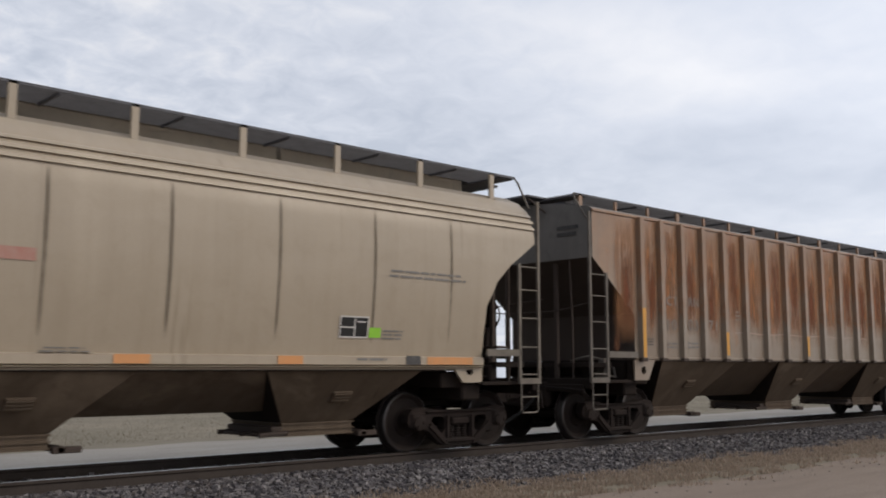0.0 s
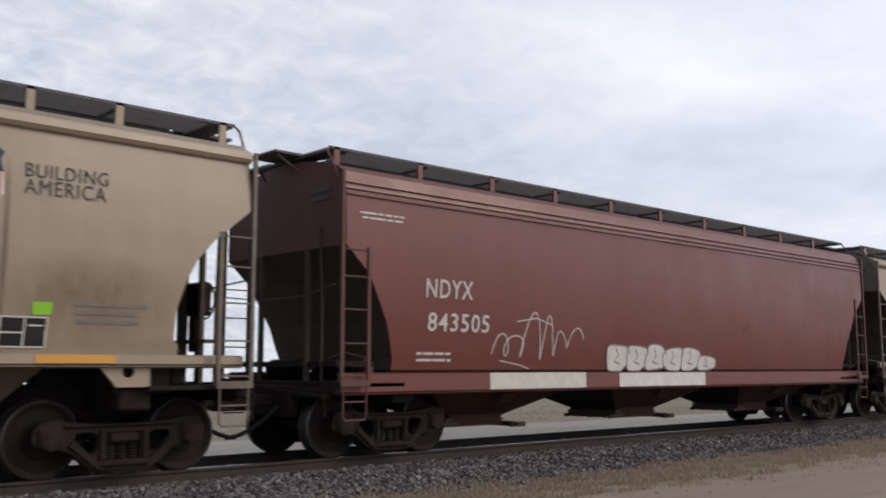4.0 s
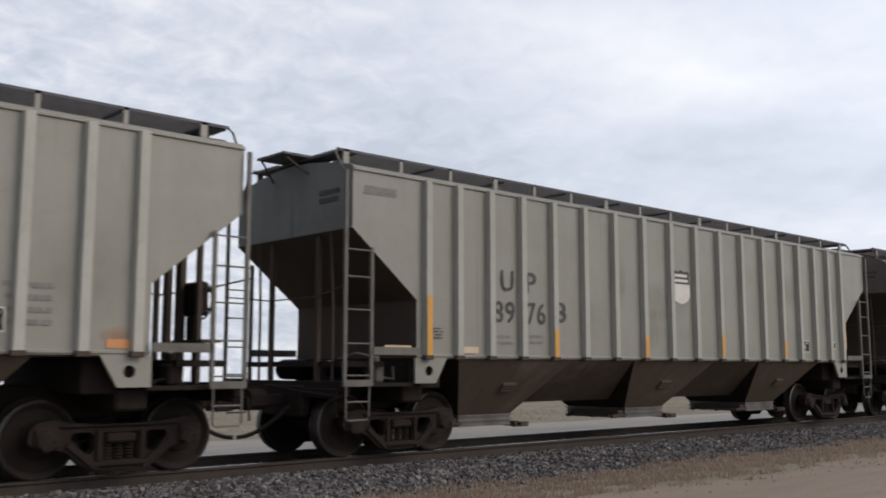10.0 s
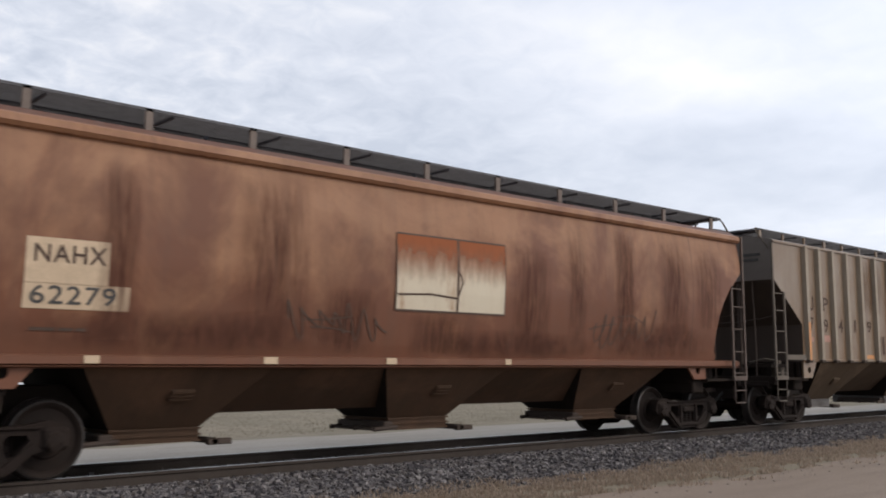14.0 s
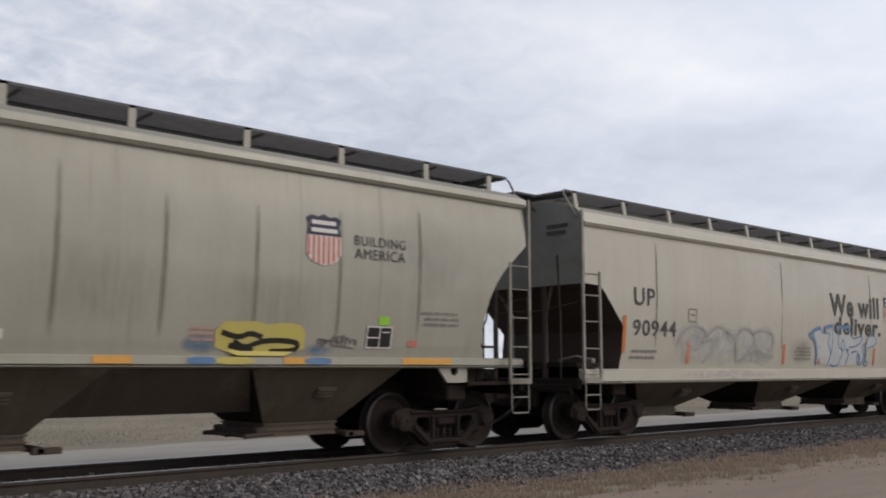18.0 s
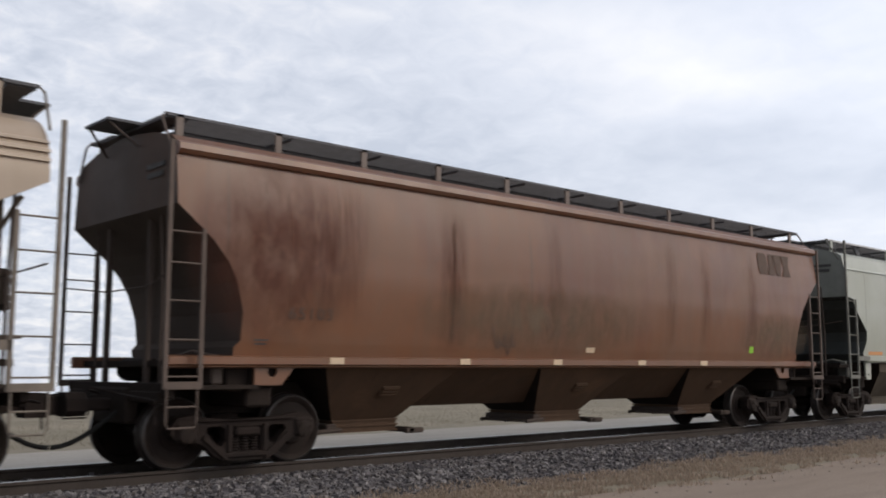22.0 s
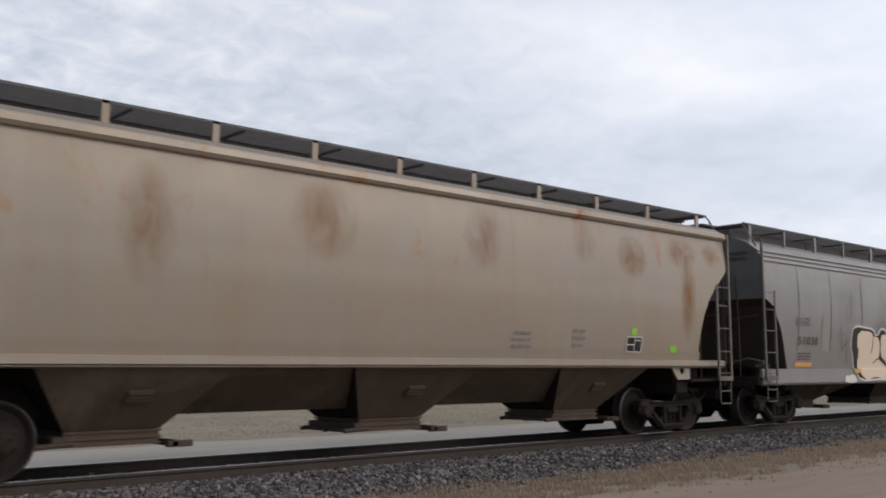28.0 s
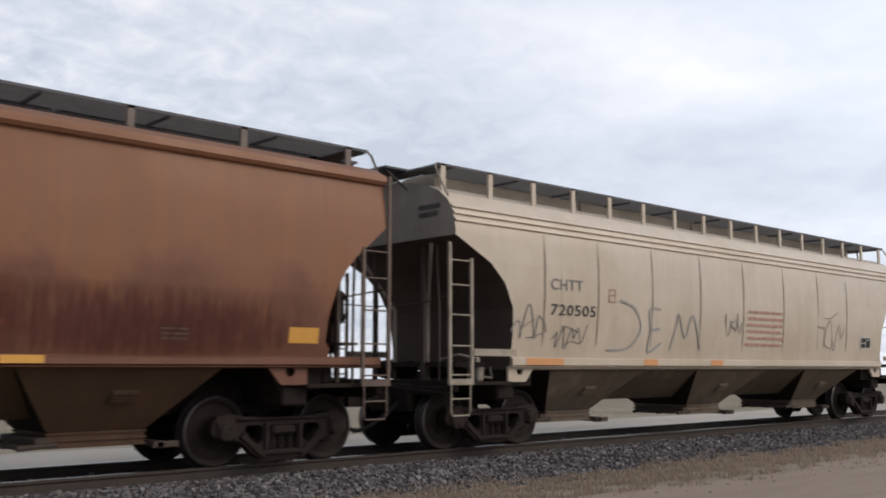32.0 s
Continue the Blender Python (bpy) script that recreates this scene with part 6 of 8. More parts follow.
def rust_panel(key, u0, u1, z0, z1, frac):
    """A repainted square: maroon fade at the top, cream, then peeling rust; a dark seam down the middle."""
    car, spec = surface_parts(key)
    h = z1 - z0
    low = 0.42 if key == 30 else 0.0
    p = block(key, u0, u1, z0 + low * h, z1, weathered_cream, "repaint_panel")
    tagged(p, "cream repainted square, stained with rust")
    top = soft("panel_fade_%d" % key, (0.13, 0.05, 0.033) if key == 30 else (0.30, 0.10, 0.045), 0.95, "fade")
    part("panel_fade", on_side(spec, [rect(u0, u1, z1 - (0.36 if key == 30 else 0.8) * h, z1)], 0.0125), top, p, "rust that fades down the square")
    if low:
        part("panel_foot", on_side(spec, [rect(u0 + 0.05, u1, z0, z0 + low * h)], 0.010), peeling, p)
    m = u0 + 0.54 * (u1 - u0)
    if key == 13:
        zc = z0 + 0.2 * h
        part("panel_crack", on_side(spec, brush([(u0 + 0.03, zc), (u0 + 0.3 * (u1 - u0), zc + 0.03), (m, zc - 0.01)], 0.03) + brush([(m, zc), (m + 0.1, zc + 0.25), (m + 0.02, zc + 0.4)], 0.03), 0.015), stencil_brown, p)
        part("panel_border", on_side(spec, brush([(u0, z0), (u1, z0), (u1, z1), (u0, z1), (u0, z0)], 0.03), 0.0135), stencil_brown, p)
    part("panel_joint", on_side(spec, [rect(m - 0.022, m + 0.022, z0 + low * h, z1)], 0.014), stencil_brown, p)


def block_logo(key, u0, u1, z0, z1):
    """A dark square with four pale angular shapes, in place of the company's sign."""
    car, spec = surface_parts(key)
    p = block(key, u0, u1, z0, z1, stencil_dark, "sign_panel")
    w, h = u1 - u0, z1 - z0
    shapes = [[(a + d, 0.30), (a + d + 0.05, 0.30), (a + d + 0.085, 0.84), (a + d + 0.035, 0.84)] for a in (0.17, 0.36, 0.55, 0.74) for d in (0.0, 0.085)]
    shapes += [[(0.0, 0.80), (0.13, 0.80), (0.13, 0.86), (0.0, 0.86)], [(0.6, 0.14), (1.0, 0.14), (1.0, 0.2), (0.6, 0.2)]]
    for s in shapes:
        part("sign_shape", on_side(spec, [[(u0 + a * w, z0 + b * h) for a, b in s]], 0.014), graffiti_grey, p)


def stroke_block(key, u0, u1, z0, z1, n):
    car, spec = surface_parts(key)
    t = 0.11
    polys = [rect(u0, u0 + t, z0, z1)]
    if n == 2:
        polys += [rect(u1 - t, u1, z0, z1)]
    part("company_mark", on_side(spec, polys, 0.011), stencil_brown, car)


def company_mark(key, u0, u1, z0, z1, mat):
    """Four heavy angular shapes in place of the company's sign."""
    car, spec = surface_parts(key)
    w, h = u1 - u0, z1 - z0
    for s in ([(0.0, 0.25), (0.05, 0.0), (0.25, 0.0), (0.28, 0.2), (0.28, 0.85), (0.22, 1.0), (0.05, 1.0), (0.0, 0.8)],
              [(0.29, 0.0), (0.52, 0.0), (0.47, 1.0), (0.36, 1.0)],
              [(0.50, 1.0), (0.73, 1.0), (0.73, 0.7), (0.67, 0.0), (0.57, 0.0), (0.50, 0.7)],
              [(0.74, 1.0), (1.0, 1.0), (0.94, 0.5), (1.0, 0.0), (0.74, 0.0), (0.80, 0.5)]):
        part("company_mark", on_side(spec, [[(u0 + a * w, z0 + b * h) for a, b in s]], 0.012), mat, car)


def scratches(key, u0, z0, u1, z1):
    car, spec = surface_parts(key)
    rng = random.Random(key)
    for k in range(11):
        f = (k % 8) / 8 + rng.random() * 0.08
        a = u0 + (u1 - u0) * f
        b = z0 + (z1 - z0) * f + rng.uniform(-0.12, 0.12)
        n = rng.uniform(0.2, 0.85)
        part("scratch", on_side(spec, brush([(a, b), (a + n * 0.6, b - 0.01), (a + n, b - 0.035)], rng.uniform(0.006, 0.016)), 0.012), scuff_pale, car)


def crease(key, u0, z0, u1, z1):
    car, spec = surface_parts(key)
    pts = [(u0 + (u1 - u0) * k / 12, z0 + (z1 - z0) * k / 12 + 0.02 * math.sin(k * 1.9)) for k in range(13)]
    part("crease", on_side(spec, brush(pts, 0.02 if key != 1 else 0.016), 0.010), stencil_faint if key != 1 else scuff_pale, car)


block(0, -0.60, -0.05, 2.44, 2.58, stencil_red)
lines(0, 4.87, 6.50, 2.57, 2.72, stencil_faint, 2)
data_panel(0, 4.09, 4.59, 1.70, 2.00, stencil_dark)
block(0, 4.61, 4.82, 1.71, 1.85, green_tag)
lines(0, 4.83, 5.27, 1.68, 1.84, stencil_faint, 3)
dash(0, 0.90, 1.35, orange_tape)
dash(0, 3.11, 3.50, orange_tape)
dash(0, 5.71, 6.65, orange_tape)
lines(0, 0.05, 0.65, 1.45, 1.53, stencil_faint, 2)
block(0, 5.30, 5.58, 1.33, 1.46, stencil_dark)
lines(0, 4.39, 4.96, 1.37, 1.45, stencil_faint)
seams(0, 0.04, 1.53, 3.07, 4.66, 6.14)
words(1, "CT", -5.92, 2.48, 0.18, 0.41, stencil_faint)
words(1, "RN", -5.16, 2.50, 0.17, 0.36, stencil_faint)
words(1, "10", -5.91, 2.01, 0.21, 0.34, stencil_faint)
words(1, "03", -5.20, 2.02, 0.22, 0.38, stencil_faint)
words(1, "71", -4.46, 2.03, 0.21, 0.32, stencil_faint)
upright(1, -6.79, 1.48, 2.39, yellow_tape)
upright(1, -3.76, 1.54, 2.01, yellow_tape)
upright(1, -0.35, 1.55, 2.00, yellow_tape)
upright(1, 6.95, 1.67, 2.43, yellow_tape)
frame_mark(1, 4.75, 5.23, 1.64, 2.11, emblem_white)
block(1, 4.93, 5.19, 1.98, 2.12, green_tag)
lines(1, -5.91, -5.50, 1.65, 1.79, stencil_faint, 2)
lines(1, -5.31, -4.74, 1.66, 1.81, stencil_faint, 2)
lines(1, -6.56, -6.30, 1.70, 1.85, stencil_dark, 3)
lines(1, -3.41, -3.20, 2.25, 2.50, stencil_faint, 3)
words(2, "UP", -6.03, 2.86, 0.36, 0.56, stencil_dark)
words(2, "93455", -6.39, 2.33, 0.32, 1.34, stencil_dark)
lines(2, -5.70, -4.61, 2.10, 2.19, stencil_faint)
lines(2, -5.73, -4.90, 1.80, 1.99, stencil_faint, 2)
frame_mark(2, -3.36, -3.13, 2.59, 2.82, stencil_faint)
lines(2, -2.37, -1.59, 1.74, 2.17, stencil_red, 5)
lines(2, 1.21, 2.07, 1.77, 2.17, stencil_red, 5)
shield(2, 4.04, 4.61, 2.90, 3.63)
words(2, "BUILDING", 4.81, 3.25, 0.18, 0.98, stencil_dark, 0.000)
words(2, "AMERICA", 4.79, 3.08, 0.15, 0.97, stencil_dark, 0.000)
data_panel(2, 4.71, 5.16, 1.76, 2.10, stencil_dark)
dash(2, -6.57, -5.92, orange_tape)
dash(2, -4.02, -3.56, orange_tape)
dash(2, -1.52, -1.13, orange_tape)
dash(2, 0.95, 1.41, orange_tape)
dash(2, 3.52, 3.94, orange_tape)
dash(2, 6.05, 6.90, orange_tape)
lines(2, -4.52, -3.98, 1.77, 1.85, stencil_faint, 2)
lines(2, -3.61, -3.19, 1.78, 1.90, stencil_faint, 3)
lines(2, -0.71, -0.35, 1.78, 1.83, stencil_faint)
lines(2, 2.91, 3.38, 1.78, 1.86, stencil_faint)
lines(2, -6.37, -5.94, 3.49, 3.70, stencil_faint, 4)
lines(2, -6.44, -6.11, 1.79, 1.96, stencil_dark, 3)
seams(2, -6.38, -5.31, -3.96, -2.55, -1.34, -0.19, 0.99, 2.18, 3.76, 5.26, 6.41)
words(3, "CMO", -6.88, 2.55, 0.35, 1.11, stencil_dark)
words(3, "21275", -6.87, 1.99, 0.33, 1.41, stencil_dark)
lines(3, -6.56, -5.72, 1.69, 1.90, stencil_faint, 2)
frame_mark(3, -3.83, -3.62, 2.28, 2.51, stencil_faint)
lines(3, -5.21, -3.98, 1.55, 1.83, stencil_red, 3)
lines(3, -0.75, 0.52, 1.53, 1.72, stencil_red, 2)
shield(3, 4.50, 5.11, 2.97, 3.67)
words(3, "BUILDING", 5.33, 3.36, 0.16, 0.93, stencil_dark, 0.000)
words(3, "AMERICA", 5.32, 3.17, 0.17, 0.92, stencil_dark, 0.000)
data_panel(3, 5.16, 5.67, 1.50, 1.84, stencil_dark)
block(3, 5.49, 5.70, 1.86, 2.00, green_tag)
dash(3, -6.46, -5.65, yellow_tape)
dash(3, -3.73, -3.43, yellow_tape)
dash(3, -1.34, -0.89, yellow_tape)
dash(3, 1.08, 1.53, yellow_tape)
dash(3, 3.34, 3.73, yellow_tape)
dash(3, 5.57, 6.47, yellow_tape)
lines(3, -6.95, -6.64, 1.54, 1.68, stencil_dark, 3)
lines(3, 3.67, 5.00, 1.53, 1.79, stencil_red, 3)
lines(3, 5.91, 6.83, 1.76, 2.05, stencil_faint, 3)
seams(3, -2.24, -1.65, 0.00, 1.68, 3.40, 5.15)
tag_rng = random.Random(14)
worn_red = soft("worn_red_spray", (0.33, 0.105, 0.085), 0.75, "streak", 1.6)
for a0, z0, z1, count in ((-5.3, 1.92, 2.26, 6), (-2.9, 1.9, 2.15, 3), (-1.55, 1.62, 2.02, 5)):
    a = a0
    for k in range(count):
        w = tag_rng.uniform(0.18, 0.4)
        runs = [[(tag_rng.uniform(0, 0.3), tag_rng.uniform(0, 1)), (tag_rng.uniform(0.2, 0.6), tag_rng.uniform(0.5, 1.1)), (tag_rng.uniform(0.3, 0.8), tag_rng.uniform(0, 0.6)), (tag_rng.uniform(0.6, 1.1), tag_rng.uniform(0.1, 1))] for _ in range(2)]
        painted(3, (a, a + w, z0, z1), runs, worn_red, tag_rng.uniform(0.02, 0.04), "worn red sprayed stroke")
        a += w * 0.95
words(4, "NDYX", -6.56, 2.33, 0.28, 0.97, stencil_white)
words(4, "843505", -6.50, 1.83, 0.28, 1.30, stencil_white)
lines(4, -7.84, -6.98, 3.37, 3.51, stencil_white, 2)
lines(4, -6.68, -5.89, 1.36, 1.55, stencil_white, 2)
sill_patch(4, -5.14, -2.77, 0.91, 1.22, stencil_white)
sill_patch(4, -1.82, 0.98, 0.86, 1.20, emblem_white)
scrawl(4, -5.17, -2.82, 1.24, 2.18, stencil_white, 3)
bubbles(4, -2.15, 1.34, 1.24, 1.72, emblem_white, 4)
words(6, "GCCX", -6.50, 2.32, 0.24, 0.87, stencil_brown)
words(6, "68045", -6.51, 1.90, 0.21, 0.93, stencil_brown)
lines(6, -6.52, -5.56, 1.59, 1.76, stencil_faint, 2)
block(6, -6.97, -6.59, 1.79, 2.00, stencil_faint)
lines(6, -6.94, -6.57, 1.60, 1.77, stencil_dark, 3)
upright(6, -7.08, 1.53, 2.44, yellow_tape)
upright(6, -3.68, 1.50, 1.98, yellow_tape)
upright(6, -1.50, 1.51, 1.94, yellow_tape)
upright(6, 1.31, 1.52, 1.92, yellow_tape)
upright(6, 3.54, 1.54, 1.84, yellow_tape)
upright(6, 6.99, 1.58, 2.21, yellow_tape)
data_panel(6, 4.60, 5.02, 1.56, 1.85, stencil_dark)
lines(6, 0.03, 0.26, 1.60, 1.69, stencil_faint, 3)
block_logo(7, -1.21, 1.07, 2.32, 3.32)
block(7, -1.22, 1.05, 2.21, 2.30, emblem_red)
lines(7, -5.96, -4.57, 1.90, 2.70, stencil_faint, 2)
data_panel(7, 4.71, 5.13, 1.64, 1.92, stencil_dark)
upright(7, -3.02, 1.45, 1.90, yellow_tape)
upright(7, -1.40, 1.44, 1.93, yellow_tape)
upright(7, 1.29, 1.45, 1.91, yellow_tape)
upright(7, 2.96, 1.47, 1.90, yellow_tape)
upright(7, 6.87, 1.52, 2.31, yellow_tape)
upright(7, -6.63, 1.56, 2.31, yellow_tape)
scrawl(7, -2.79, -1.88, 1.55, 2.18, stencil_faint, 7)
scrawl(7, -0.45, 0.13, 2.28, 2.50, emblem_white, 8)
frame_mark(7, -3.53, -3.23, 2.23, 2.48, stencil_faint)
words(8, "NDYX", -6.77, 2.23, 0.23, 0.78, stencil_dark)
words(8, "515519", -6.77, 1.79, 0.22, 0.96, stencil_dark)
lines(8, -6.74, -5.87, 1.42, 1.60, stencil_faint, 2)
frame_mark(8, -4.46, -4.25, 2.05, 2.31, stencil_faint)
upright(8, -3.70, 1.60, 2.10, yellow_tape)
upright(8, -0.30, 1.59, 2.01, yellow_tape)
upright(8, 3.22, 1.66, 1.97, yellow_tape)
upright(8, 6.37, 1.50, 1.95, yellow_tape)
data_panel(8, 5.67, 6.27, 1.39, 1.70, stencil_dark)
block(8, 5.82, 6.11, 1.72, 1.87, green_tag)
ARCH_TAG = (-4.96, -1.55, 0.95, 1.82)
painted(8, ARCH_TAG, ([(0.045, 0.38), (0.045, 0.78), (0.11, 0.95), (0.19, 0.80), (0.22, 0.73)], [(0.22, 0.38), (0.23, 0.75), (0.315, 0.98), (0.41, 0.88)], [(0.40, 0.88), (0.49, 0.97), (0.63, 0.78), (0.72, 0.38)], [(0.77, 0.24), (0.88, 0.09), (1.0, 0.12)]), tag_dark, 0.035)
painted(8, ARCH_TAG, ([(0.14, 0.74), (0.15, 0.38)], [(0.37, 0.70), (0.36, 0.38)], [(0.465, 0.65), (0.45, 0.38)], [(0.535, 0.72), (0.615, 0.38)], [(0.12, 0.32), (0.095, 0.10), (0.0, 0.0)], [(0.21, 0.32), (0.20, 0.06)], [(0.41, 0.30), (0.42, 0.12)], [(0.51, 0.30), (0.50, 0.14)], [(0.59, 0.18), (0.68, 0.18), (0.72, 0.0)]), tag_dark, 0.075, "thick dark strokes of a tag")
smudge(8, -2.45, -1.85, 1.40, 1.95, (0.17, 0.15, 0.13), 0.65)
smudge(8, -0.70, -0.25, 1.40, 1.72, (0.17, 0.13, 0.10), 0.6)
smudge(8, -1.55, 0.2, 0.95, 1.08, (0.16, 0.14, 0.13), 0.7)
smudge(8, -7.4, -3.6, 1.30, 2.1, (0.25, 0.18, 0.13), 0.35)
smudge(8, 5.2, 6.4, 1.3, 2.0, (0.20, 0.16, 0.13), 0.4)
lines(8, 1.55, 2.40, 0.97, 1.10, stencil_faint, 2)
seams(8, -6.77, -5.24, -3.64, -1.94, -0.22, 1.47, 3.26, 4.78)
painted(8, (-5.75, -5.05, 1.52, 2.30), ([(0.0, 0.05), (0.35, 0.35), (0.75, 0.95)], [(0.08, 0.0), (0.4, 0.32), (0.72, 0.8)]), tag_dark, 0.06, "dark slash of spray")
words(9, "U", -4.96, 2.55, 0.32, 0.28, stencil_dark)
words(9, "P", -4.41, 2.55, 0.33, 0.25, stencil_dark)
words(9, "89", -5.17, 2.03, 0.33, 0.49, stencil_dark)
words(9, "86", -4.44, 2.03, 0.32, 0.48, stencil_dark)
words(9, "9", -3.60, 2.06, 0.33, 0.20, stencil_dark)
shield(9, -0.28, 0.36, 2.53, 3.22)
dash(9, -6.52, -6.07, orange_tape)
dash(9, -4.42, -3.96, orange_tape)
dash(9, -2.01, -1.51, orange_tape)
dash(9, 1.53, 2.05, orange_tape)
dash(9, 4.09, 4.52, orange_tape)
dash(9, 6.37, 6.67, orange_tape)
data_panel(9, 4.85, 5.25, 1.66, 1.93, stencil_dark)
lines(9, -7.81, -7.08, 3.74, 3.91, stencil_faint, 4)
lines(9, -5.16, -4.73, 1.70, 1.87, stencil_faint, 2)
lines(9, -4.41, -3.97, 1.72, 1.87, stencil_faint, 2)
scrawl(9, -2.84, -0.11, 1.95, 2.42, stencil_faint, 10)
scrawl(9, -6.62, -6.20, 2.07, 2.26, stencil_dark, 11)
lines(9, -6.54, -6.26, 1.71, 1.90, stencil_dark, 4)
scrawl(9, 0.88, 2.02, 1.48, 2.28, stencil_faint, 12)
lines(9, -2.23, -1.68, 1.63, 1.76, stencil_faint, 2)
lines(9, 5.16, 5.80, 1.72, 2.26, stencil_faint, 4)
scrawl(9, -0.34, 0.07, 1.63, 2.23, stencil_faint, 42)
words(10, "U", -5.12, 2.51, 0.34, 0.30, stencil_dark)
words(10, "P", -4.53, 2.50, 0.35, 0.26, stencil_dark)
words(10, "89", -5.33, 2.00, 0.35, 0.53, stencil_dark)
words(10, "76", -4.54, 2.00, 0.36, 0.48, stencil_dark)
words(10, "3", -3.75, 2.05, 0.34, 0.23, stencil_dark)
shield(10, -0.34, 0.27, 2.53, 3.20, True)
upright(10, -6.85, 1.47, 2.35, yellow_tape)
upright(10, -3.83, 1.46, 1.93, yellow_tape)
upright(10, -1.34, 1.48, 1.88, yellow_tape)
upright(10, 1.44, 1.53, 1.95, yellow_tape)
upright(10, 3.90, 1.53, 1.87, yellow_tape)
upright(10, 6.94, 1.74, 2.36, yellow_tape)
lines(10, -7.94, -7.25, 3.75, 3.89, stencil_faint, 4)
lines(10, -6.70, -6.38, 1.71, 1.90, stencil_dark, 4)
lines(10, -5.29, -4.86, 1.64, 1.84, stencil_faint, 2)
lines(10, -4.46, -4.08, 1.66, 1.86, stencil_faint, 2)
data_panel(10, 4.69, 5.11, 1.64, 1.91, stencil_dark)
dash(10, -7.51, -7.01, cream_tape)
dash(10, -6.09, -5.63, cream_tape)
lines(10, 5.40, 5.62, 1.58, 2.09, stencil_faint, 4)
data_panel(10, 6.18, 6.41, 1.73, 1.90, stencil_dark)
words(11, "NAHX", -6.41, 2.38, 0.21, 0.79, stencil_brown)
words(11, "70007", -6.44, 1.94, 0.21, 0.88, stencil_brown)
upright(11, -7.12, 1.54, 2.35, yellow_tape)
upright(11, -4.57, 1.50, 1.96, yellow_tape)
upright(11, -1.81, 1.49, 1.93, yellow_tape)
upright(11, 1.61, 1.48, 1.90, yellow_tape)
upright(11, 4.13, 1.48, 1.90, yellow_tape)
upright(11, 7.08, 1.50, 2.35, yellow_tape)
scrawl(11, -5.08, -4.41, 1.66, 2.02, stencil_white, 13)
scrawl(11, -4.27, -2.87, 1.46, 1.86, stencil_faint, 14)
block(11, -0.35, -0.12, 1.54, 1.64, cream_tape)
data_panel(11, 4.76, 5.21, 1.55, 1.86, stencil_dark)
block(11, 6.61, 6.82, 1.69, 1.80, green_tag)
lines(11, -7.00, -6.79, 1.58, 1.68, stencil_dark, 2)
lines(11, -6.53, -6.19, 1.63, 1.79, stencil_faint, 2)
seams(11, -5.32, -3.62, -1.84, -0.07, 1.70, 3.86)
words(12, "U", -5.12, 2.55, 0.29, 0.33, stencil_dark)
words(12, "P", -4.55, 2.57, 0.29, 0.32, stencil_dark)
words(12, "89", -5.32, 2.02, 0.33, 0.49, stencil_dark)
words(12, "86", -4.50, 2.02, 0.34, 0.54, stencil_dark)
words(12, "6", -3.74, 2.04, 0.34, 0.27, stencil_dark)
shield(12, -0.48, 0.09, 2.53, 3.20, True)
scrawl(12, -8.07, -7.03, 2.47, 3.61, stencil_dark, 15)
dash(12, -3.67, -3.23, orange_tape)
dash(12, -1.42, -0.83, orange_tape)
dash(12, 0.37, 0.95, orange_tape)
dash(12, 2.91, 3.49, orange_tape)
dash(12, 6.11, 6.54, orange_tape)
data_panel(12, 4.59, 5.01, 1.65, 1.92, stencil_dark)
block(12, 4.02, 4.32, 1.82, 2.07, stencil_dark)
block(12, 6.18, 6.40, 2.07, 2.22, green_tag)
lines(12, 5.34, 5.84, 1.59, 2.16, stencil_faint, 5)
lines(12, -2.90, -2.62, 2.33, 2.57, stencil_faint, 3)
lines(12, -1.27, -0.99, 1.64, 1.82, stencil_faint, 2)
patch(13, -6.53, -5.59, 2.20, 2.71, cream_tape)
patch(13, -6.53, -5.32, 1.93, 2.21, cream_tape)
words(13, "NAHX", -6.44, 2.44, 0.20, 0.81, stencil_brown)
words(13, "62279", -6.46, 1.98, 0.21, 0.97, stencil_dark)
rust_panel(13, -1.32, 0.95, 2.12, 3.24, 0.3)
dash(13, -5.80, -5.62, cream_tape)
dash(13, -3.45, -3.24, cream_tape)
dash(13, -1.41, -1.22, cream_tape)
dash(13, 1.04, 1.18, cream_tape)
scrawl(13, -3.24, -1.40, 1.63, 2.18, stencil_brown, 16)
scrawl(13, 3.03, 5.16, 1.69, 2.33, stencil_brown, 17)
lines(13, -6.50, -5.75, 1.67, 1.76, stencil_brown)
words(14, "U", -6.59, 2.61, 0.34, 0.27, stencil_brown)
words(14, "P", -5.86, 2.63, 0.32, 0.27, stencil_brown)
words(14, "7", -6.55, 2.13, 0.33, 0.20, stencil_brown)
words(14, "9", -5.85, 2.12, 0.32, 0.21, stencil_brown)
words(14, "4", -5.10, 2.14, 0.31, 0.24, stencil_brown)
words(14, "1", -4.23, 2.17, 0.29, 0.08, stencil_brown)
words(14, "9", -3.52, 2.17, 0.29, 0.23, stencil_brown)
# plain upright blocks stand for the large company lettering
stroke_block(14, -2.09, -1.63, 2.23, 2.74, 2)
stroke_block(14, -1.25, -0.71, 2.22, 2.70, 2)
stroke_block(14, -0.13, 0.03, 2.23, 2.72, 1)
stroke_block(14, 0.68, 1.09, 2.23, 2.72, 2)
stroke_block(14, 1.55, 2.00, 2.23, 2.73, 2)
stroke_block(14, -2.86, -2.54, 1.62, 2.09, 2)
stroke_block(14, -2.07, -1.61, 1.59, 2.03, 2)
stroke_block(14, -1.19, -0.72, 1.60, 2.08, 2)
stroke_block(14, -0.14, 0.01, 1.62, 2.07, 1)
stroke_block(14, 0.66, 1.04, 1.62, 2.08, 2)
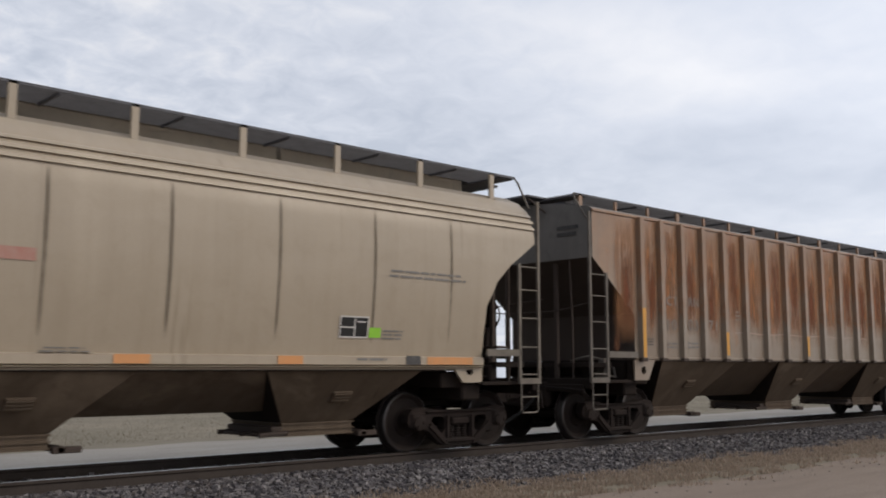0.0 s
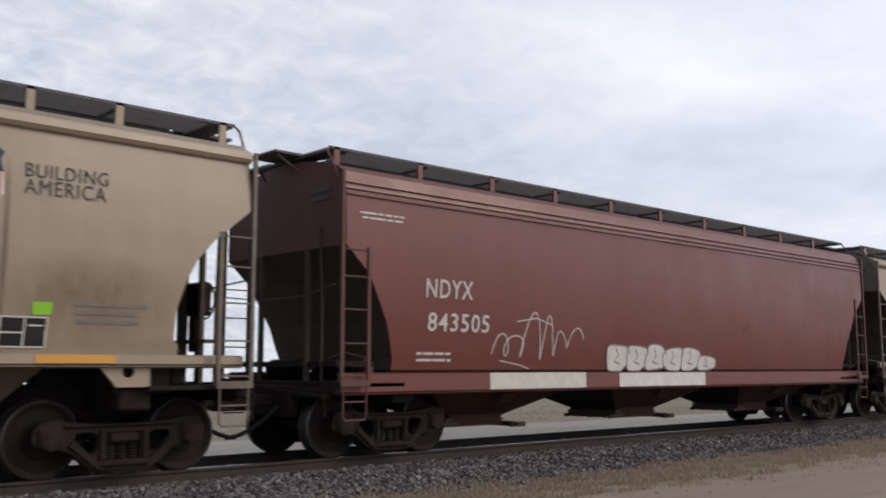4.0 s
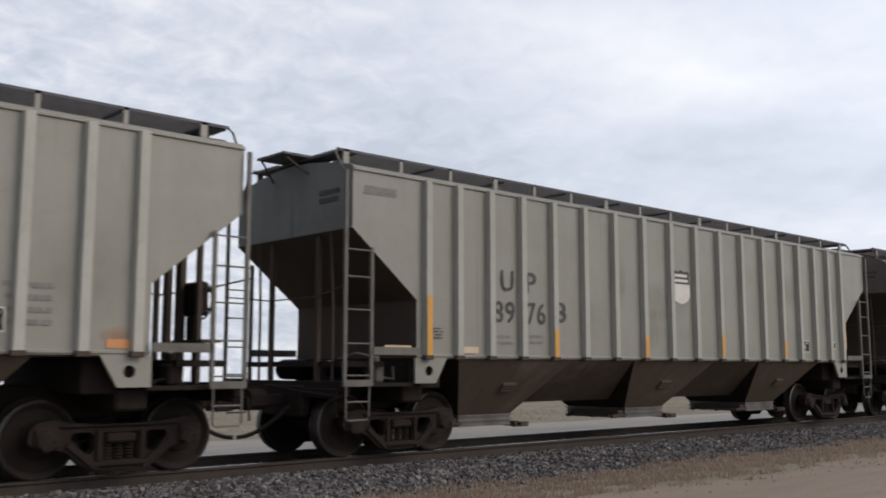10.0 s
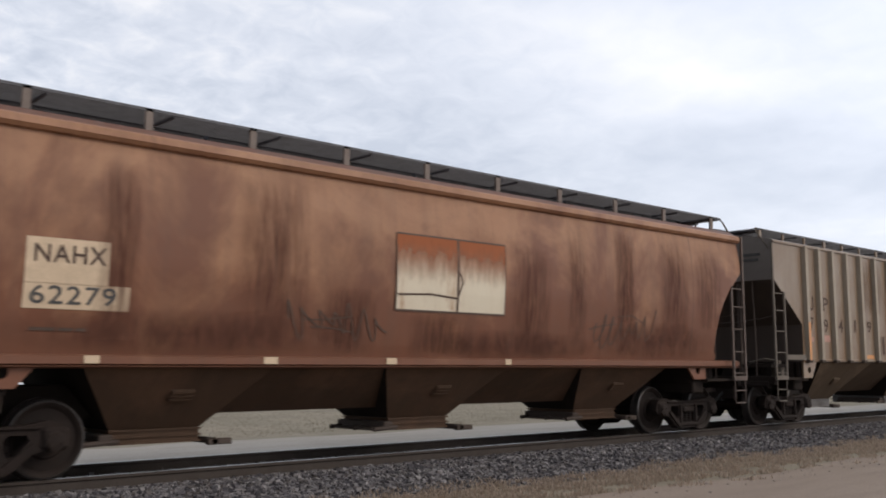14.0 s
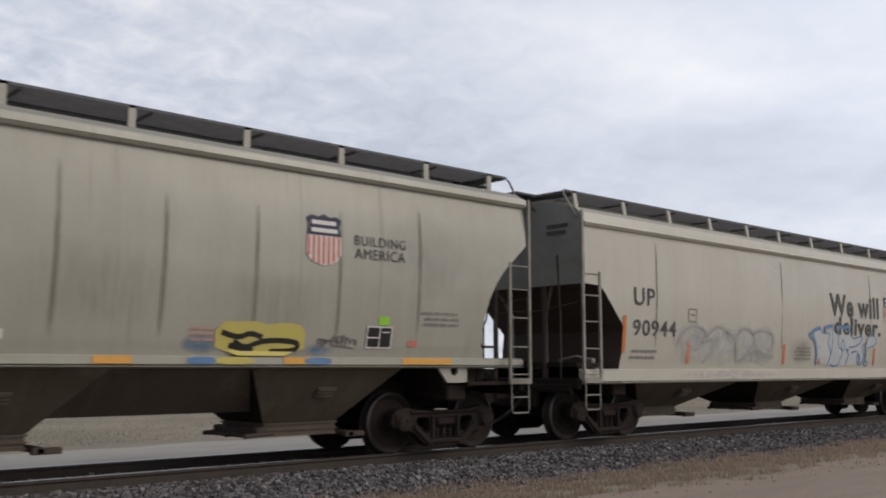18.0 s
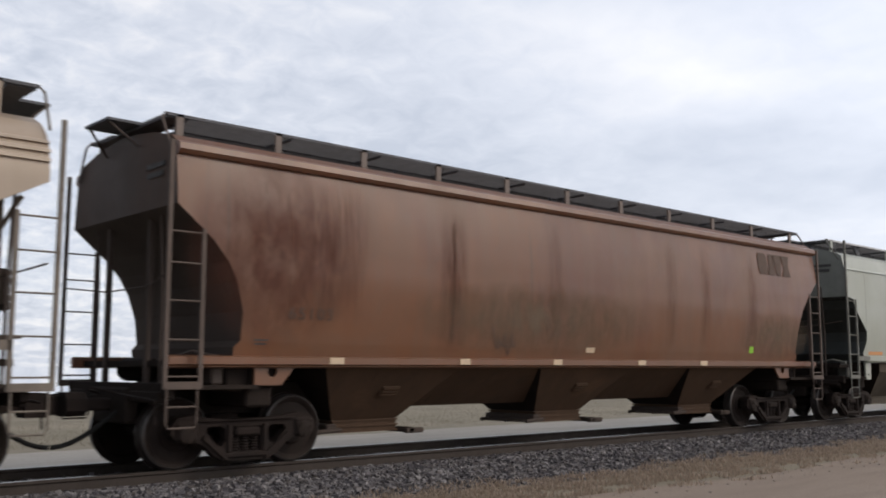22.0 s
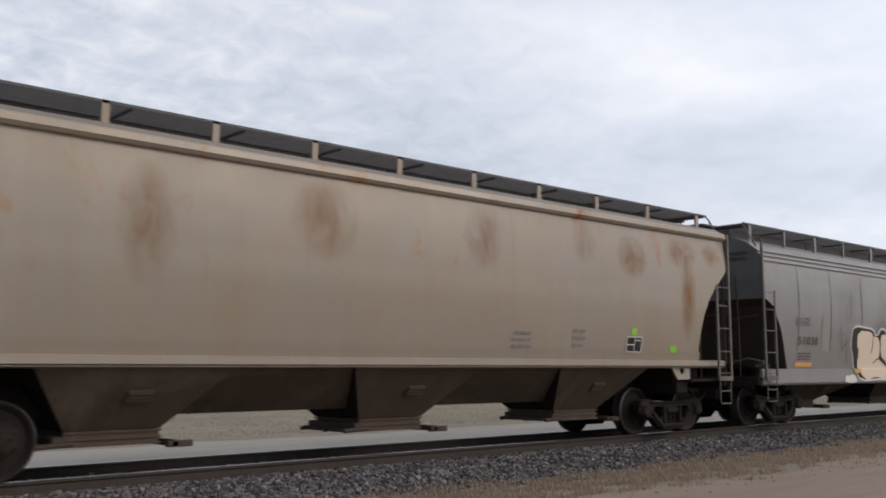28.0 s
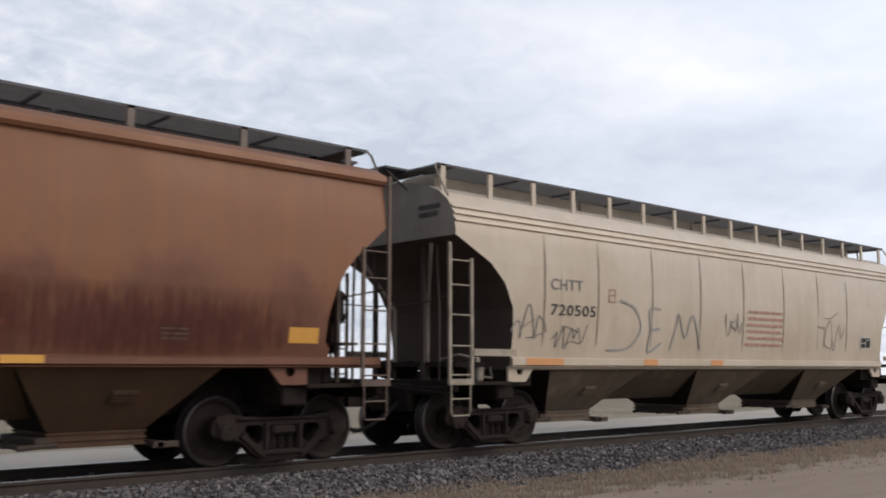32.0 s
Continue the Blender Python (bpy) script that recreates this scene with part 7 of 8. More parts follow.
stroke_block(14, 1.62, 1.76, 1.63, 2.07, 1)
stroke_block(14, 2.37, 2.83, 1.62, 2.07, 2)
upright(14, -6.80, 1.45, 2.33, orange_tape)
dash(14, -3.66, -3.21, orange_tape)
dash(14, -0.25, 0.23, orange_tape)
dash(14, 3.15, 3.60, orange_tape)
upright(14, 6.93, 1.55, 2.40, orange_tape)
data_panel(14, 6.07, 6.57, 1.64, 1.89, stencil_dark)
block(14, 5.57, 5.78, 1.76, 1.90, green_tag)
block(14, -6.65, -6.38, 1.89, 2.00, stencil_red)
block(14, -5.92, -5.56, 1.90, 2.05, stencil_red)
words(15, "U", -5.05, 2.52, 0.38, 0.31, stencil_dark)
words(15, "P", -4.43, 2.52, 0.38, 0.32, stencil_dark)
words(15, "89", -5.24, 2.00, 0.33, 0.51, stencil_dark)
words(15, "39", -4.49, 2.00, 0.34, 0.49, stencil_dark)
words(15, "5", -3.66, 2.02, 0.32, 0.26, stencil_dark)
shield(15, -0.30, 0.15, 2.63, 3.30, True)
upright(15, -6.67, 1.58, 2.31, orange_tape)
lines(15, -6.62, -6.32, 1.72, 1.86, stencil_dark, 2)
dash(15, -7.51, -6.90, cream_tape)
words(17, "CHTT", -6.45, 2.61, 0.34, 1.08, stencil_dark)
words(17, "721227", -6.64, 2.07, 0.32, 1.61, stencil_dark)
lines(17, -6.84, -6.10, 1.73, 1.97, stencil_faint, 2)
frame_mark(17, -4.09, -3.84, 2.38, 2.62, stencil_faint)
scrawl(17, -7.88, -7.09, 2.41, 3.31, emblem_red, 18)
scrawl(17, -5.51, -4.47, 1.74, 2.04, emblem_red, 19)
block(17, -5.88, -5.71, 1.59, 1.68, emblem_red)
lines(17, -6.89, -6.58, 1.59, 1.73, stencil_dark, 3)
lines(17, -3.81, -3.41, 1.56, 1.69, stencil_dark, 3)
lines(17, -3.01, -2.51, 1.58, 1.82, stencil_red, 4)
lines(17, -1.89, -1.06, 1.58, 1.68, stencil_dark)
block(17, -0.25, -0.01, 1.59, 1.70, emblem_white)
shield(17, 3.78, 4.37, 2.66, 3.37)
words(17, "BUILDING", 4.60, 2.99, 0.14, 0.93, stencil_dark, 0.000)
words(17, "AMERICA", 4.60, 2.80, 0.15, 0.92, stencil_dark, 0.000)
filled(17, (2.52, 3.86, 1.44, 1.88), [(0.0, 0.0), (0.0, 0.95), (0.3, 0.98), (0.45, 1.0), (0.55, 0.9), (0.75, 1.0), (1.0, 0.9), (1.0, 0.0)], graffiti_yellow, label="yellow filling of a sprayed tag")
filled(17, (2.15, 2.54, 1.33, 1.42), [(0, 0), (0, 1), (1, 1), (1, 0)], graffiti_blue, label="blue spray on the sill")
filled(17, (3.86, 4.30, 1.33, 1.42), [(0, 0), (0, 1), (1, 1), (1, 0)], graffiti_blue, label="blue spray on the sill")
filled(17, (2.54, 3.10, 1.33, 1.42), [(0, 0), (0, 1), (1, 1), (1, 0)], graffiti_yellow, label="yellow spray on the sill")
smudge(17, 2.05, 2.6, 1.45, 1.70, (0.10, 0.20, 0.32), 0.8)
smudge(17, 3.75, 4.4, 1.44, 1.60, (0.10, 0.20, 0.32), 0.7)
lines(17, 2.15, 2.55, 1.60, 1.80, stencil_red, 3)
painted(17, (2.60, 3.80, 1.46, 1.82), ([(0.0, 0.75), (0.2, 0.60), (0.35, 0.72), (0.5, 0.60)], [(0.15, 0.45), (0.3, 0.25), (0.5, 0.45), (0.75, 0.50), (0.95, 0.40), (0.9, 0.15), (0.6, 0.1)], [(0.1, 0.3), (0.4, 0.1)]), graffiti_black, 0.07, "black strokes over a yellow tag")
scrawl(17, 4.04, 4.79, 1.55, 1.73, stencil_dark, 23)
data_panel(17, 4.89, 5.35, 1.56, 1.87, stencil_dark)
block(17, 5.09, 5.28, 1.89, 2.01, green_tag)
block(17, 5.67, 5.85, 1.59, 1.68, emblem_red)
lines(17, 5.86, 6.67, 1.89, 2.14, stencil_faint, 3)
dash(17, -6.49, -5.62, yellow_tape)
dash(17, -3.94, -3.51, yellow_tape)
dash(17, -1.50, -1.10, yellow_tape)
dash(17, 0.98, 1.45, yellow_tape)
dash(17, 3.54, 3.97, yellow_tape)
dash(17, 5.57, 6.55, yellow_tape)
seams(17, -6.99, -5.82, -4.67, -3.40, -2.05, -0.80, 0.48, 1.77, 3.04, 4.36, 5.82)
words(18, "We will", 1.12, 2.52, 0.55, 2.69, stencil_dark, 0.030)
words(18, "deliver.", 1.35, 2.08, 0.44, 2.58, stencil_dark, 0.030)
shield(18, 4.11, 4.72, 2.44, 3.14)
BLUE_TAG = (0.09, 3.71, 1.33, 2.30)
filled(18, BLUE_TAG, [(0.06, 0.85), (0.16, 0.92), (0.20, 0.78), (0.28, 0.80), (0.30, 0.95), (0.38, 0.75), (0.44, 0.90), (0.55, 0.93), (0.62, 0.72), (0.74, 0.75), (0.79, 0.55), (0.79, 0.12), (0.70, 0.02), (0.12, 0.02), (0.10, 0.35), (0.07, 0.62)], graffiti_pale)
filled(18, BLUE_TAG, [(0.83, 0.55), (0.86, 0.74), (0.94, 0.78), (0.99, 0.66), (0.97, 0.54), (0.88, 0.46), (0.84, 0.2)], graffiti_pale)
painted(18, BLUE_TAG, ([(0.0, 0.72), (0.07, 0.85), (0.15, 0.92)], [(0.02, 0.70), (0.08, 0.60), (0.11, 0.35), (0.115, 0.02)], [(0.23, 0.82), (0.22, 0.93), (0.33, 0.99)], [(0.40, 0.86), (0.43, 0.97), (0.50, 0.96), (0.55, 0.99), (0.57, 0.86)]), graffiti_blue, 0.085, "thick blue edge of a sprayed tag")
painted(18, BLUE_TAG, ([(0.15, 0.92), (0.19, 0.80), (0.28, 0.78), (0.265, 0.55), (0.305, 0.30), (0.27, 0.02)], [(0.32, 0.95), (0.325, 0.55), (0.31, 0.30)], [(0.40, 0.88), (0.415, 0.50), (0.47, 0.36), (0.43, 0.04)], [(0.31, 0.06), (0.36, 0.0), (0.43, 0.04)], [(0.47, 0.36), (0.50, 0.50), (0.47, 0.66), (0.455, 0.55), (0.46, 0.42)], [(0.57, 0.40), (0.52, 0.42), (0.565, 0.30), (0.53, 0.04)], [(0.58, 0.78), (0.64, 0.70), (0.75, 0.76), (0.745, 0.62), (0.66, 0.50), (0.57, 0.48)],
                       [(0.60, 0.34), (0.69, 0.36), (0.70, 0.12), (0.76, 0.04), (0.795, 0.25), (0.77, 0.48), (0.81, 0.60)], [(0.83, 0.14), (0.82, 0.50), (0.86, 0.74), (0.94, 0.80), (0.99, 0.68), (0.97, 0.56), (0.90, 0.50), (0.85, 0.44), (0.83, 0.20)], [(0.84, 0.14), (0.81, 0.08), (0.84, 0.0), (0.87, 0.07), (0.84, 0.14)]), graffiti_blue, 0.035)
painted(18, BLUE_TAG, ([(0.71, 0.32), (0.735, 0.18), (0.73, 0.08)],), graffiti_blue, 0.09, "blue drop in a sprayed tag")
GREY_TAG = (-5.20, -1.50, 1.36, 2.12)
for a0, a1 in ((0.0, 0.29), (0.27, 0.58), (0.55, 0.80), (0.77, 1.0)):
    smudge(18, -5.35 + 3.7 * a0, -5.05 + 3.7 * a1, 1.30, 2.22, (0.50, 0.50, 0.49), 0.75)
painted(18, GREY_TAG, ([(0.0, 0.45), (0.06, 0.85), (0.16, 0.98), (0.25, 0.90), (0.29, 0.65), (0.24, 0.50), (0.16, 0.42), (0.11, 0.55)], [(0.29, 0.75), (0.38, 0.98), (0.49, 0.90), (0.57, 0.60), (0.59, 0.02)], [(0.29, 0.62), (0.40, 0.66), (0.34, 0.35), (0.25, 0.02)], [(0.56, 0.72), (0.66, 0.98), (0.76, 0.86), (0.77, 0.50), (0.62, 0.05)], [(0.78, 0.85), (0.86, 0.96), (0.97, 0.86), (0.99, 0.55), (0.90, 0.12)], [(0.70, 0.30), (0.80, 0.42), (0.90, 0.25), (1.0, 0.22)]), graffiti_grey_line, 0.05, "soft grey outline of a large tag")
smudge(18, -4.75, -4.20, 1.60, 2.05, (0.20, 0.24, 0.29), 0.7)
smudge(18, -2.90, -1.70, 1.36, 1.80, (0.24, 0.27, 0.30), 0.55)
smudge(18, -3.6, -3.2, 1.85, 2.1, (0.22, 0.25, 0.29), 0.6)
smudge(18, -5.2, -1.2, 1.04, 1.26, (0.55, 0.52, 0.50), 0.6)
smudge(18, -0.8, 0.3, 1.35, 2.0, (0.24, 0.21, 0.18), 0.4)
upright(18, -1.03, 1.37, 1.81, red_orange_tape)
upright(18, 0.65, 1.37, 1.78, red_orange_tape)
upright(18, 3.60, 1.35, 1.79, red_orange_tape)
upright(18, 6.61, 1.40, 2.21, red_orange_tape)
upright(18, -4.80, 1.38, 1.80, red_orange_tape)
upright(18, -6.89, 1.56, 2.24, red_orange_tape)
lines(18, -0.56, 0.31, 1.46, 1.78, stencil_faint, 4)
data_panel(18, 5.62, 6.15, 1.46, 1.74, stencil_dark)
words(18, "UP", -6.63, 2.44, 0.33, 0.65, stencil_dark)
words(18, "90944", -6.63, 1.88, 0.30, 1.38, stencil_dark)
lines(18, 4.80, 5.60, 1.70, 1.92, stencil_faint, 3)
frame_mark(18, -4.84, -4.55, 2.18, 2.45, stencil_faint)
seams(18, -1.15, 3.34, 5.67)
seams(18, -5.91)
lines(18, -6.73, -5.84, 1.43, 1.66, stencil_faint, 2)
words(19, "UP", -5.44, 2.86, 0.30, 0.42, stencil_faint)
words(19, "92717", -5.46, 2.22, 0.37, 1.27, stencil_dark)
frame_mark(19, -3.90, -3.72, 2.59, 2.84, stencil_faint)
scrawl(19, -5.07, -4.21, 1.52, 1.92, stencil_dark, 26)
dash(19, -6.61, -5.72, orange_tape)
dash(19, -4.00, -3.60, orange_tape)
dash(19, -1.35, -0.91, orange_tape)
dash(19, 0.86, 1.32, orange_tape)
dash(19, 3.48, 3.90, orange_tape)
dash(19, 5.55, 6.31, orange_tape)
shield(19, 4.71, 5.31, 2.50, 3.25)
words(19, "BUILDING", 5.42, 2.90, 0.13, 0.94, stencil_dark, 0.000)
words(19, "AMERICA", 5.42, 2.70, 0.14, 0.94, stencil_dark, 0.000)
data_panel(19, 4.13, 4.55, 1.84, 2.14, stencil_dark)
lines(19, -3.82, -3.07, 1.86, 2.08, stencil_faint, 3)
lines(19, -2.36, -1.90, 1.86, 2.14, stencil_faint, 4)
lines(19, -0.86, -0.18, 1.83, 1.94, stencil_dark)
lines(19, -0.07, 0.62, 1.85, 2.09, stencil_faint, 3)
lines(19, 1.65, 2.15, 1.83, 2.11, stencil_faint, 3)
scrawl(19, -8.07, -6.87, 3.33, 3.70, stencil_faint, 27)
scrawl(19, -7.54, -6.80, 2.57, 3.22, stencil_red, 28)
lines(19, -5.49, -4.76, 1.87, 2.09, stencil_faint, 2)
seams(19, -4.03, -2.76, -1.44, -0.12, 1.25, 2.53, 3.97, 5.34, 6.75)
seams(19, -6.85, -5.53, -4.19)
words(20, "C", -6.13, 2.63, 0.20, 0.15, stencil_faint)
words(20, "TT", -5.75, 2.64, 0.18, 0.36, stencil_faint)
words(20, "720513", -6.11, 2.17, 0.26, 1.03, stencil_dark)
lines(20, -6.14, -5.28, 1.68, 1.93, stencil_faint, 2)
lines(20, -6.70, -6.37, 1.62, 1.78, stencil_faint, 4)
frame_mark(20, -4.59, -4.40, 2.44, 2.69, stencil_faint)
lines(20, -0.07, 1.66, 2.39, 2.51, stencil_red)
lines(20, 0.31, 1.38, 1.73, 2.24, stencil_red, 5)
data_panel(20, 5.76, 6.26, 1.72, 2.00, stencil_dark)
block(20, 5.97, 6.25, 1.55, 1.69, green_tag)
dash(20, -6.65, -5.75, orange_tape)
dash(20, -3.66, -3.18, orange_tape)
dash(20, -1.30, -0.84, orange_tape)
dash(20, 1.07, 1.45, orange_tape)
dash(20, 3.39, 3.82, orange_tape)
dash(20, 5.73, 6.97, orange_tape)
lines(20, 5.68, 7.26, 2.70, 2.83, stencil_faint, 2)
seams(20, -6.16, -4.83, -3.29, -1.67, -0.10, 1.56, 3.29, 4.90, 6.34)
words(21, "65103", -6.51, 1.92, 0.16, 0.72, stencil_brown)
company_mark(21, 5.53, 6.93, 3.32, 3.79, stencil_brown)
block(21, 5.16, 5.32, 1.60, 1.74, green_tag)
dash(21, -5.79, -5.55, cream_tape)
dash(21, -3.34, -3.12, cream_tape)
dash(21, -1.17, -0.95, cream_tape)
dash(21, 1.21, 1.44, cream_tape)
dash(21, 3.28, 3.53, cream_tape)
block(21, -0.29, -0.05, 1.55, 1.64, cream_tape)
lines(21, -6.99, -6.77, 1.57, 1.67, stencil_dark, 2)
seams(21, -3.55)
scrawl(21, -2.70, -2.08, 1.52, 1.92, stencil_brown, 43)
words(22, "CMO", -5.53, 2.69, 0.35, 1.13, stencil_dark)
words(22, "21086", -5.52, 2.12, 0.30, 1.31, stencil_dark)
lines(22, -5.57, -4.73, 1.78, 1.99, stencil_faint, 2)
frame_mark(22, -3.92, -3.69, 2.44, 2.70, stencil_faint)
lines(22, -2.34, -1.82, 1.77, 2.02, stencil_faint, 5)
lines(22, 2.10, 2.61, 1.75, 2.00, stencil_faint, 5)
lines(22, -3.96, -3.16, 1.81, 1.93, stencil_dark, 2)
lines(22, -0.60, 0.85, 1.77, 1.94, stencil_faint, 2)
shield(22, 5.11, 5.74, 2.47, 3.19)
words(22, "BUILDING", 5.84, 2.90, 0.17, 0.97, stencil_dark, 0.000)
words(22, "AMERICA", 5.85, 2.69, 0.17, 0.94, stencil_dark, 0.000)
dash(22, -6.77, -5.95, orange_tape)
dash(22, -4.04, -3.69, orange_tape)
dash(22, -1.22, -0.81, orange_tape)
dash(22, 1.63, 1.95, orange_tape)
dash(22, 4.38, 4.82, orange_tape)
dash(22, 6.61, 7.21, orange_tape)
data_panel(22, 6.10, 6.49, 1.80, 2.04, stencil_dark)
block(22, 5.83, 6.04, 1.91, 2.04, green_tag)
block(22, 5.67, 5.83, 1.66, 1.81, green_tag)
lines(22, 5.00, 5.64, 1.77, 2.01, stencil_faint, 3)
lines(22, 3.97, 4.36, 1.68, 2.16, stencil_faint, 4)
seams(22, 3.16, 4.43, 5.76, 7.22)
seams(22, -6.96, -5.65, -2.68, -0.64)
words(23, "CMO", -5.72, 2.76, 0.33, 0.95, stencil_white)
words(23, "13667", -5.71, 2.28, 0.29, 1.25, stencil_white)
company_mark(23, 5.88, 7.42, 3.10, 3.60, emblem_white)
dash(23, -6.71, -5.77, yellow_tape)
dash(23, -3.67, -3.20, yellow_tape)
dash(23, -1.25, -0.79, yellow_tape)
dash(23, 1.30, 1.72, yellow_tape)
lines(23, -2.13, -1.38, 1.76, 2.18, yellow_tape, 4)
lines(23, 1.45, 2.19, 1.75, 2.16, yellow_tape, 5)
data_panel(23, 4.10, 4.60, 1.75, 2.06, stencil_dark)
block(23, 4.68, 4.94, 1.73, 1.89, green_tag)
dash(23, 3.47, 3.93, yellow_tape)
dash(23, 5.95, 6.89, yellow_tape)
lines(23, 4.76, 5.08, 2.04, 2.21, stencil_white, 3)
lines(23, 5.17, 5.45, 2.11, 2.20, stencil_white, 2)
lines(23, 3.01, 3.42, 1.76, 1.88, stencil_white, 3)
lines(23, 5.56, 5.77, 1.77, 1.87, stencil_white)
block(23, 5.90, 6.20, 1.76, 1.84, stencil_white)
lines(23, -5.75, -4.72, 1.76, 1.98, stencil_white, 2)
lines(23, -5.71, -5.26, 3.54, 3.71, stencil_white, 3)
frame_mark(23, -2.14, -1.92, 2.60, 2.87, stencil_white)
lines(23, -0.66, 0.56, 1.76, 1.84, stencil_white)
lines(23, -3.41, -2.96, 1.76, 1.87, stencil_white, 2)
words(24, "GACX", -6.52, 2.35, 0.21, 0.77, stencil_brown)
words(24, "6480", -6.52, 1.89, 0.22, 0.71, stencil_brown)
company_mark(24, 5.39, 6.79, 3.31, 3.71, stencil_brown)
dash(24, -8.06, -7.80, cream_tape)
dash(24, -5.83, -5.57, cream_tape)
dash(24, -3.39, -3.14, cream_tape)
dash(24, -1.35, -1.11, cream_tape)
dash(24, 1.19, 1.44, cream_tape)
dash(24, 3.26, 3.47, cream_tape)
dash(24, 5.70, 5.93, cream_tape)
block(24, -0.37, -0.10, 1.53, 1.65, cream_tape)
data_panel(24, 4.71, 5.23, 1.54, 1.84, stencil_dark)
lines(24, -7.00, -6.74, 1.58, 1.71, stencil_dark, 3)
lines(24, -6.52, -5.76, 1.60, 1.79, stencil_faint, 2)
seams(24, -5.32, -3.63)
scratches(24, -7.86, 3.12, 7.71, 3.02)
words(25, "CMO", -5.65, 2.67, 0.35, 1.13, stencil_dark)
words(25, "21154", -5.64, 2.11, 0.32, 1.32, stencil_dark)
frame_mark(25, -4.11, -3.80, 2.45, 2.71, stencil_faint)
lines(25, -2.48, -1.95, 1.76, 2.01, stencil_faint, 5)
lines(25, 2.00, 2.55, 1.76, 2.01, stencil_faint, 5)
shield(25, 5.10, 5.77, 2.53, 3.22)
words(25, "BUILDING", 5.86, 2.98, 0.16, 0.96, stencil_dark, 0.000)
words(25, "AMERICA", 5.84, 2.78, 0.14, 0.94, stencil_dark, 0.000)
dash(25, -6.93, -6.02, orange_tape)
dash(25, -4.25, -3.83, orange_tape)
dash(25, -1.37, -0.94, orange_tape)
dash(25, 1.35, 1.81, orange_tape)
dash(25, 4.16, 4.54, orange_tape)
dash(25, 6.39, 7.23, orange_tape)
lines(25, -5.68, -4.90, 1.78, 1.98, stencil_faint, 2)
lines(25, -4.13, -3.33, 1.83, 1.95, stencil_dark, 2)
lines(25, -0.72, 0.78, 1.76, 1.97, stencil_faint, 3)
lines(25, -6.80, -6.52, 1.70, 1.83, stencil_faint, 3)
seams(25, -7.12, -4.33, -1.37, 0.58)
data_panel(27, 4.79, 5.25, 1.57, 1.86, stencil_dark)
block(27, 4.91, 5.06, 1.89, 2.01, green_tag)
block(27, 6.19, 6.39, 1.58, 1.71, green_tag)
lines(27, 1.72, 2.22, 1.59, 1.92, stencil_faint, 3)
lines(27, 3.23, 3.61, 1.62, 1.99, stencil_faint, 3)
words(28, "51030", -6.43, 1.81, 0.19, 0.94, stencil_brown)
words(28, "NAHX", -6.55, 2.24, 0.20, 0.68, stencil_faint)
lines(28, -6.44, -5.78, 1.46, 1.65, stencil_brown, 3)
big_bubbles(28, -3.82, 1.82, 0.93, 2.34)
dash(28, -3.60, -3.22, yellow_tape)
dash(28, -1.47, -0.99, yellow_tape)
dash(28, 1.08, 1.52, yellow_tape)
dash(28, 3.79, 4.17, yellow_tape)
dash(28, 6.80, 7.18, yellow_tape)
block(28, -6.50, -5.70, 1.32, 1.41, yellow_tape)
scrawl(28, -4.46, -3.81, 1.45, 2.22, stencil_dark, 30)
scrawl(28, 4.66, 6.09, 1.38, 2.03, emblem_white, 31)
scrawl(28, 1.85, 2.50, 1.67, 2.06, stencil_dark, 44)
data_panel(28, 6.03, 6.65, 1.40, 1.73, stencil_dark)
patch(28, -5.30, -4.90, 1.69, 2.46, faint_grey)
seams(28, -6.44, -4.86, -3.20, -1.47, 0.18, 2.03, 3.64)
filled(28, (-4.11, -3.45, 0.93, 1.13), [(0.0, 0.0), (0.0, 0.5), (0.15, 0.95), (0.35, 0.8), (0.55, 1.0), (0.8, 0.95), (1.0, 0.4), (1.0, 0.0)], emblem_white)
filled(28, (1.60, 2.30, 0.93, 1.14), [(0.0, 0.0), (0.05, 0.6), (0.3, 1.0), (0.5, 0.75), (0.75, 0.85), (1.0, 0.4), (1.0, 0.0)], emblem_white)
words(29, "CHTT", -6.42, 2.62, 0.33, 1.13, stencil_brown)
words(29, "721564", -6.60, 2.05, 0.32, 1.70, stencil_dark)
shield(29, 3.80, 4.34, 2.65, 3.34)
words(29, "BUILDING", 4.60, 2.95, 0.16, 1.02, stencil_dark, 0.000)
words(29, "AMERICA", 4.60, 2.76, 0.16, 0.98, stencil_dark, 0.000)
painted(29, (6.37, 6.96, 2.36, 2.98), ([(0.95, 0.35), (0.98, 0.6), (0.8, 0.88), (0.5, 0.98), (0.2, 0.88), (0.03, 0.6), (0.1, 0.3), (0.35, 0.08), (0.7, 0.06), (0.9, 0.25)], [(0.02, 0.42), (0.3, 0.5), (0.55, 0.62), (0.85, 0.78)], [(0.1, 0.72), (0.4, 0.55), (0.6, 0.38), (0.92, 0.4)],
                                         [(-0.1, 0.9), (0.0, 1.12), (0.12, 0.95), (0.25, 1.15), (0.4, 1.02), (0.55, 1.16), (0.7, 1.0), (0.9, 1.1)], [(0.1, -0.02), (0.35, -0.12), (0.6, 0.02), (0.85, -0.1)]), emblem_white, 0.022)
painted(29, (6.10, 6.36, 2.5, 2.95), ([(0.0, 0.2), (0.5, 0.75), (0.95, 0.95)], [(0.1, 0.05), (0.3, 0.5), (0.95, 0.7)]), emblem_white, 0.018)
